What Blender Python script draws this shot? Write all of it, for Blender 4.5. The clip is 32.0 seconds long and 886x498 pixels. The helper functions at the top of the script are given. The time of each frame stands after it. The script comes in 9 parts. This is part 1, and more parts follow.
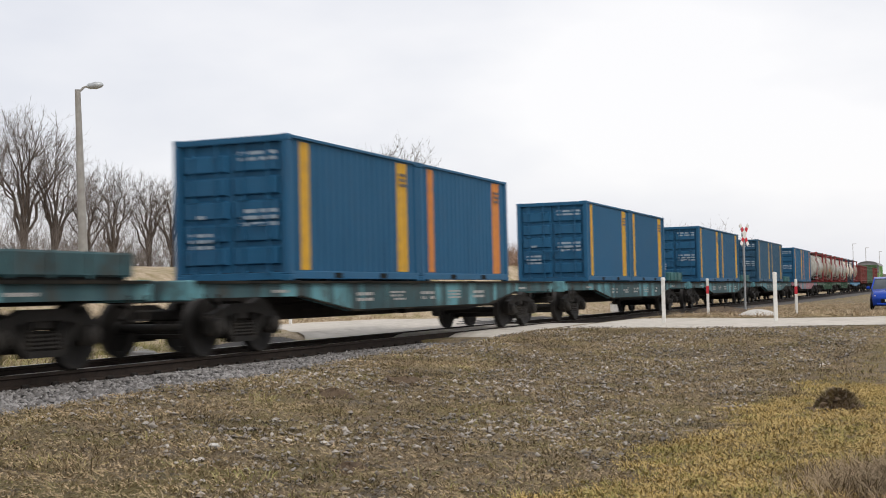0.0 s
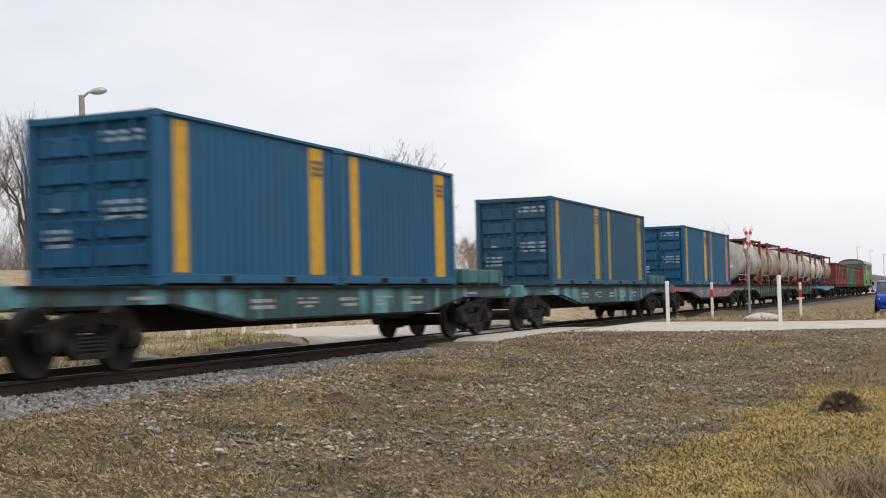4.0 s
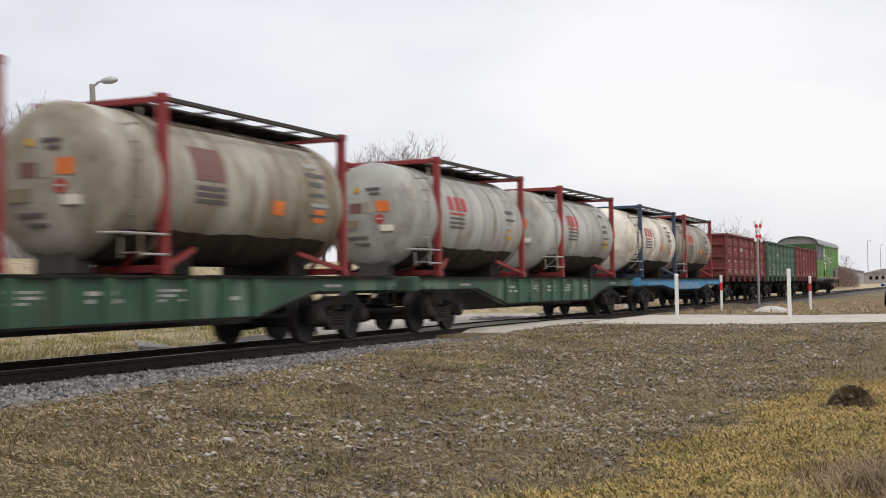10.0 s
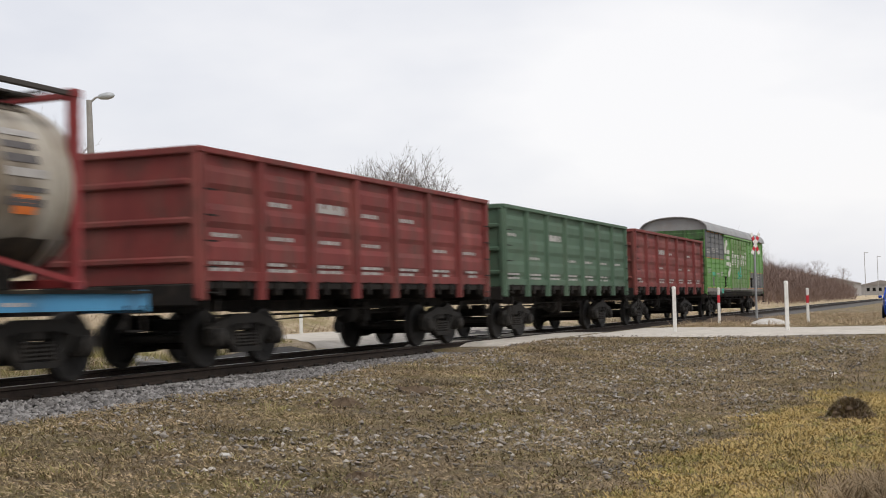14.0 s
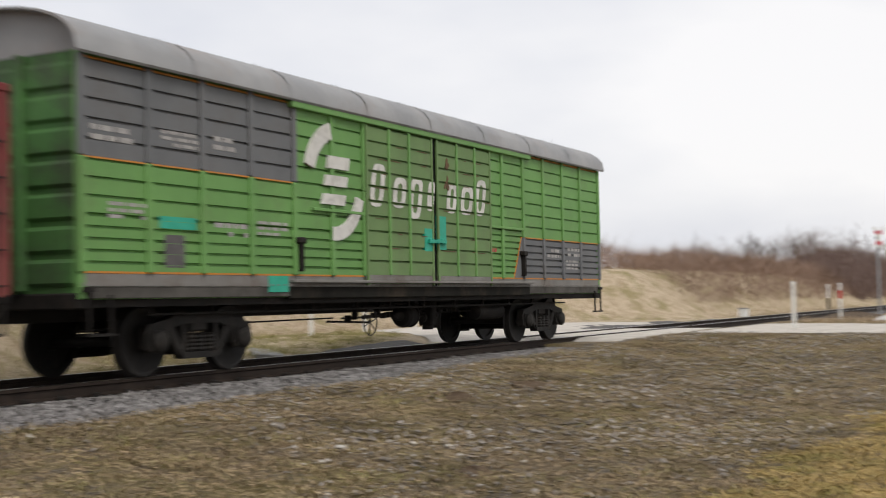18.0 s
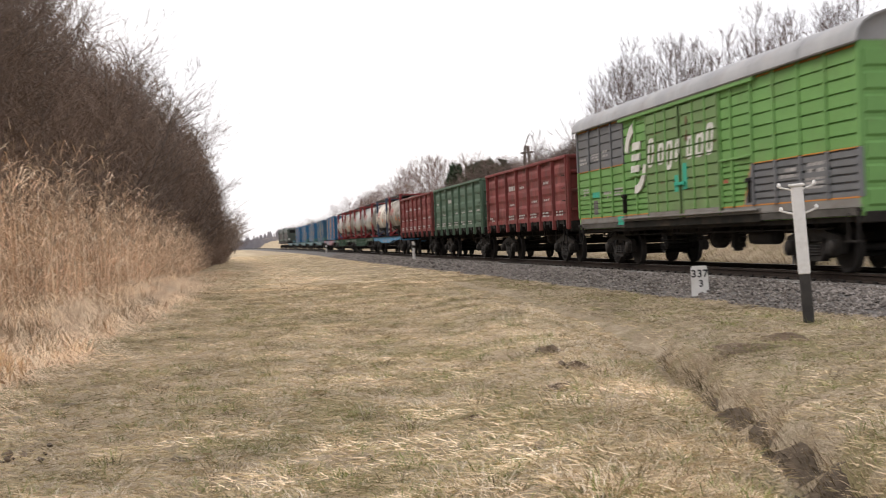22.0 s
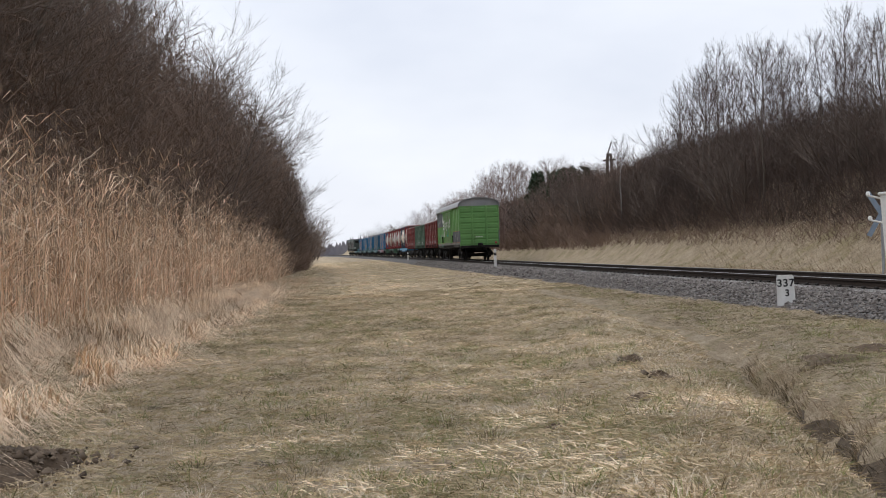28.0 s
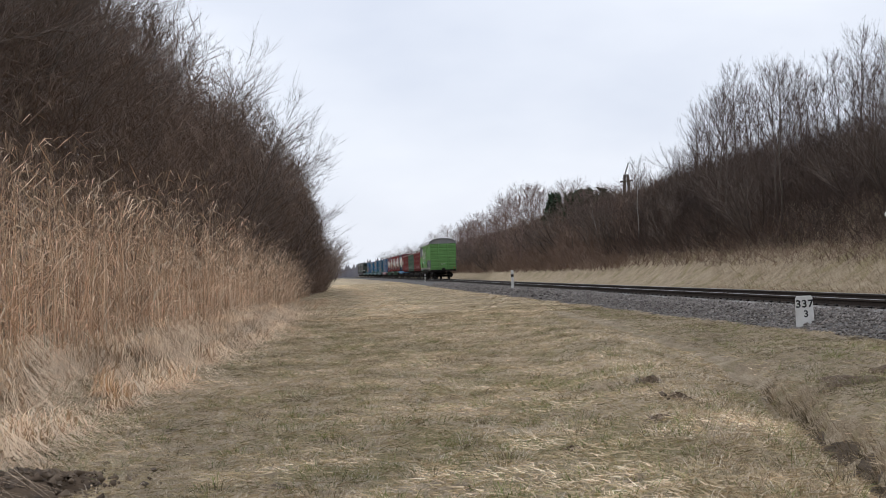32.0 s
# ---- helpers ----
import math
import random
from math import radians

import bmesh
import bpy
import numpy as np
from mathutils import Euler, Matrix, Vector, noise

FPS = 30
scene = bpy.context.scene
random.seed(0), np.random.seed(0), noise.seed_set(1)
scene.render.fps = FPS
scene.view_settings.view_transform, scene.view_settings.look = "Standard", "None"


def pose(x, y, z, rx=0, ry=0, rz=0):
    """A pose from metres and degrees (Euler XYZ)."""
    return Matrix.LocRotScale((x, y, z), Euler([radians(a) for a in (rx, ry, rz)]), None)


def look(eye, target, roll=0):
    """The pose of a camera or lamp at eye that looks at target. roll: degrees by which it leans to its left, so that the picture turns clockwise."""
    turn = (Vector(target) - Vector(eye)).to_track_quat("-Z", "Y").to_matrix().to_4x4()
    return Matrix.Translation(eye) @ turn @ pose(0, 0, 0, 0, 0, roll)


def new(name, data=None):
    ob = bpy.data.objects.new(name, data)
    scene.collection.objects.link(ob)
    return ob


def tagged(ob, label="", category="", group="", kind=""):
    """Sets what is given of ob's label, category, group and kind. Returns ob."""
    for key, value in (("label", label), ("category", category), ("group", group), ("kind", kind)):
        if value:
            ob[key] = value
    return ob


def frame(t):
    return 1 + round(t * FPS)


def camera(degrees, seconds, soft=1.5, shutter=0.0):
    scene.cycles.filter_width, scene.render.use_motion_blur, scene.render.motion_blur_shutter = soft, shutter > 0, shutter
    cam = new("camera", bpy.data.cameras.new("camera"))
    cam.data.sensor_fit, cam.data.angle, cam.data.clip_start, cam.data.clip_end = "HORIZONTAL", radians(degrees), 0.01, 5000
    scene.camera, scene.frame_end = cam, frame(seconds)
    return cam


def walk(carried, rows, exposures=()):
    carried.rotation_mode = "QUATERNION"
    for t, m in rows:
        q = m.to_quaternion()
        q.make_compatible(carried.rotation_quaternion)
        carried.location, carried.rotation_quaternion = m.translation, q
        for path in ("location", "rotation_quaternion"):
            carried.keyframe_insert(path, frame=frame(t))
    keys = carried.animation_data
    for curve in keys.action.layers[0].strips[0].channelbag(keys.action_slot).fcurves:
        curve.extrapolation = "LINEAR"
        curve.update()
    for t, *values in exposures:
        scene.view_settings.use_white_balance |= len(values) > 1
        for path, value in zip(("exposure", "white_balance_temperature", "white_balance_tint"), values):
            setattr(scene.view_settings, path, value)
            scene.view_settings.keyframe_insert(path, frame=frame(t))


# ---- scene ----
# ---------------------------------------------------------------- camera
EYE = 0.849
cam = camera(38.76, 32.0, soft=1.0, shutter=0.62)
CAMERA_ROWS = [
    (0, -68.11, 2.03, 1.28), (0.5, -68.19, 1.97, 1.13), (1, -68.14, 2.01, 1.16), (1.5, -68.08, 2.02, 1.17),
    (2, -68.10, 2.06, 1.31), (2.5, -68.11, 2.12, 1.39), (3, -68.06, 2.20, 1.47), (3.5, -68.06, 2.25, 1.50),
    (4, -67.93, 2.23, 1.44), (4.5, -67.96, 2.27, 1.44), (6.5, -67.72, 2.17, 1.34), (7, -67.71, 2.08, 1.39),
    (7.5, -67.76, 2.03, 1.37), (8, -67.74, 1.99, 1.31), (8.5, -67.61, 1.94, 1.28), (9, -67.48, 1.96, 1.37),
    (9.5, -67.43, 1.90, 1.05), (10, -67.52, 1.84, 1.06), (10.5, -67.48, 1.77, 1.11), (11, -67.58, 1.77, 1.22),
    (11.5, -67.55, 1.75, 1.20), (12, -67.47, 1.84, 1.35), (12.5, -67.60, 1.95, 1.19), (13, -67.53, 2.26, 1.39),
    (13.5, -67.71, 2.41, 1.57), (14, -67.63, 2.47, 1.36), (14.5, -67.78, 2.57, 1.68), (16.5, -67.62, 2.56, 1.68),
    (17, -66.94, 2.54, 1.52), (17.5, -66.13, 2.41, 1.44), (18, -62.48, 2.33, 1.16), (18.5, -54.24, 1.92, 1.18),
    (18.8, -46.84, 0.40, 1.79), (19.0, -40.05, 0.86, 1.72), (19.2, -29.45, 0.53, 2.21), (19.6, -6.35, 1.18, 2.09), (20, 16.70, 0.88, 1.22),
    (20.3, 34.30, -0.25, 3.01), (20.6, 50.98, 0.70, 2.85), (21, 66.80, 1.79, 1.20), (21.5, 76.31, 0.15, 1.64),
    (22, 80.19, -0.49, 2.30), (22.5, 81.19, -0.05, 1.63), (23, 82.32, -0.02, 1.78), (23.5, 82.20, -0.24, 2.46),
    (24, 83.02, -0.15, 2.49), (24.5, 83.36, -0.11, 2.35), (25, 83.69, -0.03, 2.03), (25.5, 83.69, 0.07, 2.08),
    (27.5, 83.67, -0.13, 1.91), (28, 83.90, -0.01, 2.04), (28.5, 84.13, 0.11, 2.09), (29, 84.13, 0.20, 2.03),
    (29.5, 84.25, 0.28, 2.03), (30, 84.21, 0.35, 2.09), (30.5, 84.28, 0.43, 2.12), (31, 84.39, 0.59, 2.14),
    (31.5, 84.55, 0.85, 2.06), (32, 84.68, 1.00, 2.18),
]
walk(cam, [(t, pose(0, 0, EYE, 90 + p, r, y)) for t, y, p, r in CAMERA_ROWS],
     exposures=[(0, 0.04, 6600, 11), (9.0, 0.04, 6600, 11), (10.0, 0.0, 6600, 11), (18.0, 0.0, 6650, 11), (19.0, 0.05, 6700, 12), (20.0, 0.38, 6750, 13), (21.0, 0.73, 6750, 14), (21.6, 0.60, 6750, 14), (22.3, 0.42, 6700, 14), (23.0, 0.27, 6600, 13), (25.0, 0.05, 6300, 12), (28.0, 0.0, 6150, 11), (32.0, -0.06, 6050, 11)])

# ---------------------------------------------------------------- sky and sun (bright overcast)
world = bpy.data.worlds.new("world")
scene.world = world
world.use_nodes = True
wn, wl = world.node_tree.nodes, world.node_tree.links
wn.clear()
w_out = wn.new("ShaderNodeOutputWorld")
w_bg = wn.new("ShaderNodeBackground")
w_sky = wn.new("ShaderNodeTexSky")
w_sky.sky_type, w_sky.sun_disc = "NISHITA", False
w_sky.sun_elevation, w_sky.sun_rotation = radians(50), radians(214)
w_sky.dust_density = 3.0
w_co = wn.new("ShaderNodeTexCoord")
w_map = wn.new("ShaderNodeMapping")
w_map.inputs["Scale"].default_value = (1.0, 1.0, 2.6)
w_cl = wn.new("ShaderNodeTexNoise")
w_cl.inputs["Scale"].default_value, w_cl.inputs["Detail"].default_value = 2.2, 5.0
w_cl.inputs["Roughness"].default_value = 0.5
w_ramp = wn.new("ShaderNodeValToRGB")
w_ramp.color_ramp.elements[0].position, w_ramp.color_ramp.elements[0].color = 0.34, (0.82, 0.85, 0.92, 1)
w_ramp.color_ramp.elements[1].position, w_ramp.color_ramp.elements[1].color = 0.62, (1.06, 1.065, 1.08, 1)
w_dim = wn.new("ShaderNodeMix")
w_dim.data_type = "RGBA"
w_dim.blend_type = "MULTIPLY"
w_dim.inputs[0].default_value = 1.0
w_dim.inputs[7].default_value = (0.09, 0.09, 0.09, 1)
w_mix = wn.new("ShaderNodeMix")
w_mix.data_type = "RGBA"
w_mix.inputs[0].default_value = 0.86
wl.new(w_co.outputs["Generated"], w_map.inputs["Vector"])
wl.new(w_map.outputs["Vector"], w_cl.inputs["Vector"])
wl.new(w_cl.outputs["Fac"], w_ramp.inputs["Fac"])
wl.new(w_sky.outputs["Color"], w_dim.inputs[6])
wl.new(w_dim.outputs[2], w_mix.inputs[6])
wl.new(w_ramp.outputs["Color"], w_mix.inputs[7])
wl.new(w_mix.outputs[2], w_bg.inputs["Color"])
w_bg.inputs["Strength"].default_value = 1.0
wl.new(w_bg.outputs["Background"], w_out.inputs["Surface"])

sun = new("sun", bpy.data.lights.new("sun", "SUN"))
sun.data.energy, sun.data.angle, sun.data.color = 1.5, radians(20), (1.0, 0.97, 0.92)
sun.matrix_world = look((0, 0, 60), (28, 42, 0))

# ---------------------------------------------------------------- materials
MATS = {}


def mat(name, c1, c2=None, scale=3.0, rough=0.8, metal=0.0, bump=0.0, bscale=40.0, dirt=None, dirt_amount=0.45,
        dirt_scale=1.2, spec=0.3, still=False, rand=0.0, lo=0.35, hi=0.65, stretch=(1, 1, 1), dlo=0.5, dhi=0.72, worn=None):
    """Two-tone procedural surface: broad mottling, fine grain, patches of dirt with their own shape, fine relief."""
    if name in MATS:
        return MATS[name]
    m = bpy.data.materials.new(name)
    m.use_nodes = True
    n, l = m.node_tree.nodes, m.node_tree.links
    b = n["Principled BSDF"]
    b.inputs["Roughness"].default_value, b.inputs["Metallic"].default_value = rough, metal
    b.inputs["Specular IOR Level"].default_value = spec
    c2 = c2 or tuple(q * 0.8 for q in c1)
    co = n.new("ShaderNodeNewGeometry").outputs["Position"] if still else n.new("ShaderNodeTexCoord").outputs["Object"]
    mp = n.new("ShaderNodeMapping")
    mp.inputs["Scale"].default_value = stretch
    l.new(co, mp.inputs["Vector"])
    if rand:
        oi = n.new("ShaderNodeObjectInfo")
        mu = n.new("ShaderNodeMath")
        mu.operation = "MULTIPLY"
        mu.inputs[1].default_value = 40.0
        cx = n.new("ShaderNodeCombineXYZ")
        l.new(oi.outputs["Random"], mu.inputs[0])
        l.new(mu.outputs[0], cx.inputs["X"])
        l.new(mu.outputs[0], cx.inputs["Y"])
        l.new(cx.outputs[0], mp.inputs["Location"])
    n1 = n.new("ShaderNodeTexNoise")
    n1.inputs["Scale"].default_value, n1.inputs["Detail"].default_value = scale, 8.0
    n1.inputs["Roughness"].default_value = 0.62
    l.new(mp.outputs["Vector"], n1.inputs["Vector"])
    r1 = n.new("ShaderNodeValToRGB")
    r1.color_ramp.elements[0].position, r1.color_ramp.elements[1].position = lo, hi
    r1.color_ramp.elements[0].color, r1.color_ramp.elements[1].color = (*c1, 1), (*c2, 1)
    l.new(n1.outputs["Fac"], r1.inputs["Fac"])
    col = r1.outputs["Color"]
    if worn:
        shade, amount, size, w0, w1, pull = worn
        mw = n.new("ShaderNodeMapping")
        mw.inputs["Scale"].default_value = pull
        l.new(co, mw.inputs["Vector"])
        nw = n.new("ShaderNodeTexNoise")
        nw.inputs["Scale"].default_value, nw.inputs["Detail"].default_value, nw.inputs["Roughness"].default_value = size, 4.0, 0.55
        l.new(mw.outputs["Vector"], nw.inputs["Vector"])
        rw = n.new("ShaderNodeMapRange")
        rw.inputs["From Min"].default_value, rw.inputs["From Max"].default_value, rw.inputs["To Max"].default_value = w0, w1, amount
        l.new(nw.outputs["Fac"], rw.inputs["Value"])
        xw = n.new("ShaderNodeMix")
        xw.data_type = "RGBA"
        l.new(rw.outputs[0], xw.inputs[0])
        l.new(col, xw.inputs[6])
        xw.inputs[7].default_value = (*shade, 1)
        col = xw.outputs[2]
    if dirt:
        n2 = n.new("ShaderNodeTexNoise")
        n2.inputs["Scale"].default_value, n2.inputs["Detail"].default_value = dirt_scale, 10.0
        n2.inputs["Roughness"].default_value = 0.72
        l.new(mp.outputs["Vector"], n2.inputs["Vector"])
        r2 = n.new("ShaderNodeValToRGB")
        r2.color_ramp.elements[0].position, r2.color_ramp.elements[1].position = dlo, dhi
        r2.color_ramp.elements[0].color = (0, 0, 0, 1)
        r2.color_ramp.elements[1].color = (dirt_amount,) * 3 + (1,)
        l.new(n2.outputs["Fac"], r2.inputs["Fac"])
        mx = n.new("ShaderNodeMix")
        mx.data_type = "RGBA"
        l.new(r2.outputs["Color"], mx.inputs[0])
        l.new(col, mx.inputs[6])
        mx.inputs[7].default_value = (*dirt, 1)
        col = mx.outputs[2]
    if rand:
        hs = n.new("ShaderNodeHueSaturation")
        mr = n.new("ShaderNodeMapRange")
        mr.inputs["To Min"].default_value, mr.inputs["To Max"].default_value = 1 - rand, 1 + rand
        l.new(oi.outputs["Random"], mr.inputs["Value"])
        l.new(mr.outputs[0], hs.inputs["Value"])
        l.new(col, hs.inputs["Color"])
        col = hs.outputs["Color"]
    l.new(col, b.inputs["Base Color"])
    if bump:
        n3 = n.new("ShaderNodeTexNoise")
        n3.inputs["Scale"].default_value, n3.inputs["Detail"].default_value = bscale, 4.0
        l.new(mp.outputs["Vector"], n3.inputs["Vector"])
        bp = n.new("ShaderNodeBump")
        bp.inputs["Strength"].default_value, bp.inputs["Distance"].default_value = bump, 0.02
        l.new(n3.outputs["Fac"], bp.inputs["Height"])
        l.new(bp.outputs["Normal"], b.inputs["Normal"])
    MATS[name] = m
    return m


GRIME = (0.06, 0.05, 0.042)
M_BLUE = mat("container_blue", (0.012, 0.084, 0.172), (0.019, 0.106, 0.212), 1.2, 0.6, bump=0.08, dirt=(0.022, 0.062, 0.115), dirt_amount=0.6, rand=0.06, spec=0.25, stretch=(1, 1, 0.6))
M_BLUE_DULL = mat("container_blue_dull", (0.022, 0.074, 0.130), (0.028, 0.092, 0.160), 1.2, 0.6, spec=0.25, bump=0.08, dirt=(0.035, 0.055, 0.075), dirt_amount=0.6, rand=0.06)
M_YELLOW = mat("stripe_yellow", (0.62, 0.36, 0.035), (0.50, 0.29, 0.04), 6, 0.6, dirt=(0.2, 0.14, 0.06), dirt_amount=0.5, dirt_scale=4)
M_ORANGE = mat("stripe_orange", (0.58, 0.22, 0.05), (0.48, 0.19, 0.05), 6, 0.6, dirt=(0.25, 0.12, 0.05), dirt_amount=0.5, dirt_scale=4)
M_TEAL = mat("wagon_teal", (0.024, 0.056, 0.064), (0.044, 0.098, 0.110), 1.6, 0.75, bump=0.1, dirt=(0.045, 0.034, 0.026), dirt_amount=0.85, dirt_scale=1.5, dlo=0.48, dhi=0.66, stretch=(1.5, 1, 0.8), worn=((0.115, 0.295, 0.335), 0.9, 0.9, 0.535, 0.575, (1.0, 1.0, 0.15)))
M_TEAL_PALE = mat("teal_pale", (0.050, 0.155, 0.158), (0.032, 0.10, 0.105), 2.0, 0.7, dirt=GRIME, dirt_amount=0.5)
M_TEAL_PINK = mat("wagon_teal_pink", (0.065, 0.155, 0.19), (0.28, 0.125, 0.145), 0.55, 0.7, bump=0.1, dirt=(0.07, 0.06, 0.05), dirt_amount=0.5, lo=0.47, hi=0.52)
M_WGREEN = mat("wagon_green", (0.026, 0.062, 0.038), (0.042, 0.092, 0.058), 1.5, 0.7, bump=0.1, dirt=GRIME, dirt_amount=0.6, worn=((0.14, 0.205, 0.155), 0.6, 1.1, 0.53, 0.60, (1.0, 1.0, 0.2)))
M_WGREEN_DARK = mat("wagon_green_dark", (0.030, 0.075, 0.045), (0.045, 0.10, 0.06), 1.5, 0.7, bump=0.1, dirt=GRIME, dirt_amount=0.6)
M_WBLUE = mat("wagon_blue", (0.070, 0.265, 0.46), (0.055, 0.21, 0.38), 1.5, 0.65, bump=0.1, dirt=GRIME, dirt_amount=0.45)
M_RED = mat("gondola_red", (0.150, 0.029, 0.028), (0.195, 0.040, 0.036), 1.3, 0.7, bump=0.12, dirt=(0.085, 0.042, 0.034), dirt_amount=0.8, rand=0.08, worn=((0.24, 0.075, 0.062), 0.6, 1.3, 0.52, 0.66, (1.0, 1.0, 0.35)), dlo=0.46, dhi=0.66, stretch=(1.6, 1, 0.6))
M_GREEN = mat("gondola_green", (0.060, 0.105, 0.070), (0.078, 0.132, 0.088), 1.3, 0.7, bump=0.12, dirt=(0.07, 0.08, 0.055), dirt_amount=0.6)
M_BOX = mat("boxcar_green", (0.125, 0.270, 0.080), (0.150, 0.315, 0.095), 1.0, 0.6, bump=0.06, dirt=(0.13, 0.17, 0.075), dirt_amount=0.55, dirt_scale=0.9)
M_BOX_DOOR = mat("boxcar_door_green", (0.125, 0.205, 0.080), (0.15, 0.245, 0.095), 1.0, 0.65, bump=0.06, dirt=(0.13, 0.13, 0.08), dirt_amount=0.5, dirt_scale=1.3)
M_BOX_GREY = mat("boxcar_grey", (0.125, 0.130, 0.135), (0.16, 0.165, 0.17), 1.2, 0.65, bump=0.06, dirt=(0.09, 0.08, 0.07), dirt_amount=0.6)
M_SILL_MID = mat("boxcar_sill_worn", (0.060, 0.056, 0.050), (0.115, 0.108, 0.097), 2.2, 0.85, spec=0.1, bump=0.1, dirt=(0.02, 0.018, 0.015), dirt_amount=0.7, dirt_scale=2.5)
M_BOX_END = mat("boxcar_end_dark", (0.052, 0.138, 0.040), (0.070, 0.178, 0.050), 1.0, 0.65, bump=0.06, dirt=(0.045, 0.05, 0.036), dirt_amount=0.8, dirt_scale=0.9, dlo=0.42, dhi=0.62)
M_LABEL_WHITE = mat("door_label_white", (0.33, 0.40, 0.46), (0.24, 0.31, 0.37), 5, 0.6, dirt=(0.2, 0.26, 0.33), dirt_amount=0.6, dirt_scale=5)
M_OCHRE = mat("stripe_faded", (0.40, 0.27, 0.075), (0.30, 0.215, 0.08), 6, 0.6, dirt=(0.12, 0.115, 0.09), dirt_amount=0.6, dirt_scale=4)
# Near-black that holds the shadow on sills and flanges in its colour.
M_SILL_SHADE = mat("sill_shade", (0.012, 0.0115, 0.010), (0.022, 0.021, 0.018), 1.6, 0.85, spec=0.06, bump=0.1, dirt=(0.09, 0.07, 0.05), dirt_amount=0.5)
M_RUST_STAIN = mat("rust_stain", (0.12, 0.075, 0.045), (0.17, 0.105, 0.06), 9, 0.9, bump=0.2)
M_SILL_GREY = mat("boxcar_sill_grey", (0.165, 0.158, 0.145), (0.215, 0.205, 0.19), 1.6, 0.75, bump=0.1, dirt=(0.10, 0.065, 0.045), dirt_amount=0.7)
M_LINE = mat("orange_line", (0.55, 0.21, 0.03), (0.40, 0.17, 0.04), 8, 0.6)
M_ROOF = mat("roof_grey", (0.215, 0.22, 0.225), (0.29, 0.29, 0.29), 0.9, 0.55, bump=0.08, dirt=(0.25, 0.19, 0.15), dirt_amount=0.5, dirt_scale=0.7)
M_WHITE = mat("marking_white", (0.62, 0.61, 0.57), (0.52, 0.51, 0.48), 5, 0.6, dirt=(0.3, 0.29, 0.25), dirt_amount=0.6, dirt_scale=5)
M_DIRTY_WHITE = mat("marking_faded", (0.40, 0.38, 0.36), (0.30, 0.29, 0.28), 5, 0.6, dirt=(0.2, 0.19, 0.17), dirt_amount=0.6, dirt_scale=5)
M_TURQ = mat("turquoise_patch", (0.020, 0.30, 0.20), (0.03, 0.36, 0.25), 4, 0.55)
M_BLACK = mat("black_gap", (0.006, 0.006, 0.006), (0.010, 0.010, 0.009), 4, 0.8, spec=0.15)
M_UNDER = mat("underframe_black", (0.012, 0.011, 0.010), (0.022, 0.019, 0.017), 3, 0.75, bump=0.2, dirt=(0.06, 0.047, 0.036), dirt_amount=0.5, dirt_scale=2.5, spec=0.15)
M_BOGIE = mat("bogie_dark", (0.011, 0.010, 0.009), (0.020, 0.018, 0.016), 5, 0.7, bump=0.25, dirt=(0.055, 0.044, 0.034), dirt_amount=0.5, dirt_scale=3, spec=0.2)
M_WHEEL = mat("wheel_steel", (0.013, 0.012, 0.0115), (0.024, 0.021, 0.019), 6, 0.6, bump=0.1, spec=0.25)
M_TREAD = mat("wheel_tread", (0.32, 0.30, 0.28), (0.25, 0.24, 0.22), 6, 0.35, metal=0.9)
M_TANK = mat("tank_grey", (0.38, 0.385, 0.36), (0.48, 0.48, 0.445), 0.8, 0.45, metal=0.1, bump=0.03, dirt=(0.13, 0.095, 0.055), dirt_amount=0.85, dirt_scale=0.75, rand=0.06, stretch=(2.0, 0.7, 0.5), dlo=0.46, dhi=0.68, worn=((0.115, 0.082, 0.052), 0.5, 1.1, 0.54, 0.76, (0.85, 0.4, 0.25)))
M_TANK_CREAM = mat("tank_cream", (0.80, 0.755, 0.66), (0.72, 0.665, 0.57), 1.1, 0.5, bump=0.03, dirt=(0.20, 0.14, 0.08), dirt_amount=0.8, dirt_scale=0.8, stretch=(2.0, 0.7, 0.5), dlo=0.44, dhi=0.64, worn=((0.115, 0.082, 0.052), 0.5, 1.1, 0.54, 0.76, (0.85, 0.4, 0.25)))
M_TANK_TAN = mat("tank_tan", (0.42, 0.39, 0.335), (0.34, 0.30, 0.24), 1.1, 0.5, bump=0.03, dirt=(0.10, 0.072, 0.045), dirt_amount=0.85, dirt_scale=0.8, stretch=(2.0, 0.7, 0.5), dlo=0.42, dhi=0.62, worn=((0.115, 0.082, 0.052), 0.5, 1.1, 0.54, 0.76, (0.85, 0.4, 0.25)))
M_TANK_STAINED = mat("tank_stained", (0.36, 0.335, 0.28), (0.45, 0.43, 0.38), 0.8, 0.5, bump=0.03, dirt=(0.15, 0.105, 0.058), dirt_amount=0.85, dirt_scale=0.7, stretch=(1.8, 0.7, 0.5), dlo=0.40, dhi=0.60, worn=((0.115, 0.082, 0.052), 0.5, 1.1, 0.54, 0.76, (0.85, 0.4, 0.25)))
# Shade below the tank, mixed with grime, put into one dark colour.
M_TANK_SHADE_GRIME = mat("tank_shade_grime", (0.030, 0.025, 0.020), (0.060, 0.048, 0.036), 2.0, 0.85, spec=0.1, dirt=(0.11, 0.085, 0.055), dirt_amount=0.5, dirt_scale=1.5, stretch=(2, 1, 1))
M_TOP_STAIN = mat("tank_top_stain", (0.050, 0.040, 0.032), (0.10, 0.078, 0.058), 2.0, 0.8, dirt=(0.19, 0.155, 0.115), dirt_amount=0.6, dirt_scale=1.4)
M_TANK_STREAK = mat("tank_streak", (0.25, 0.205, 0.145), (0.17, 0.13, 0.085), 3.0, 0.7, stretch=(3, 1, 0.6))
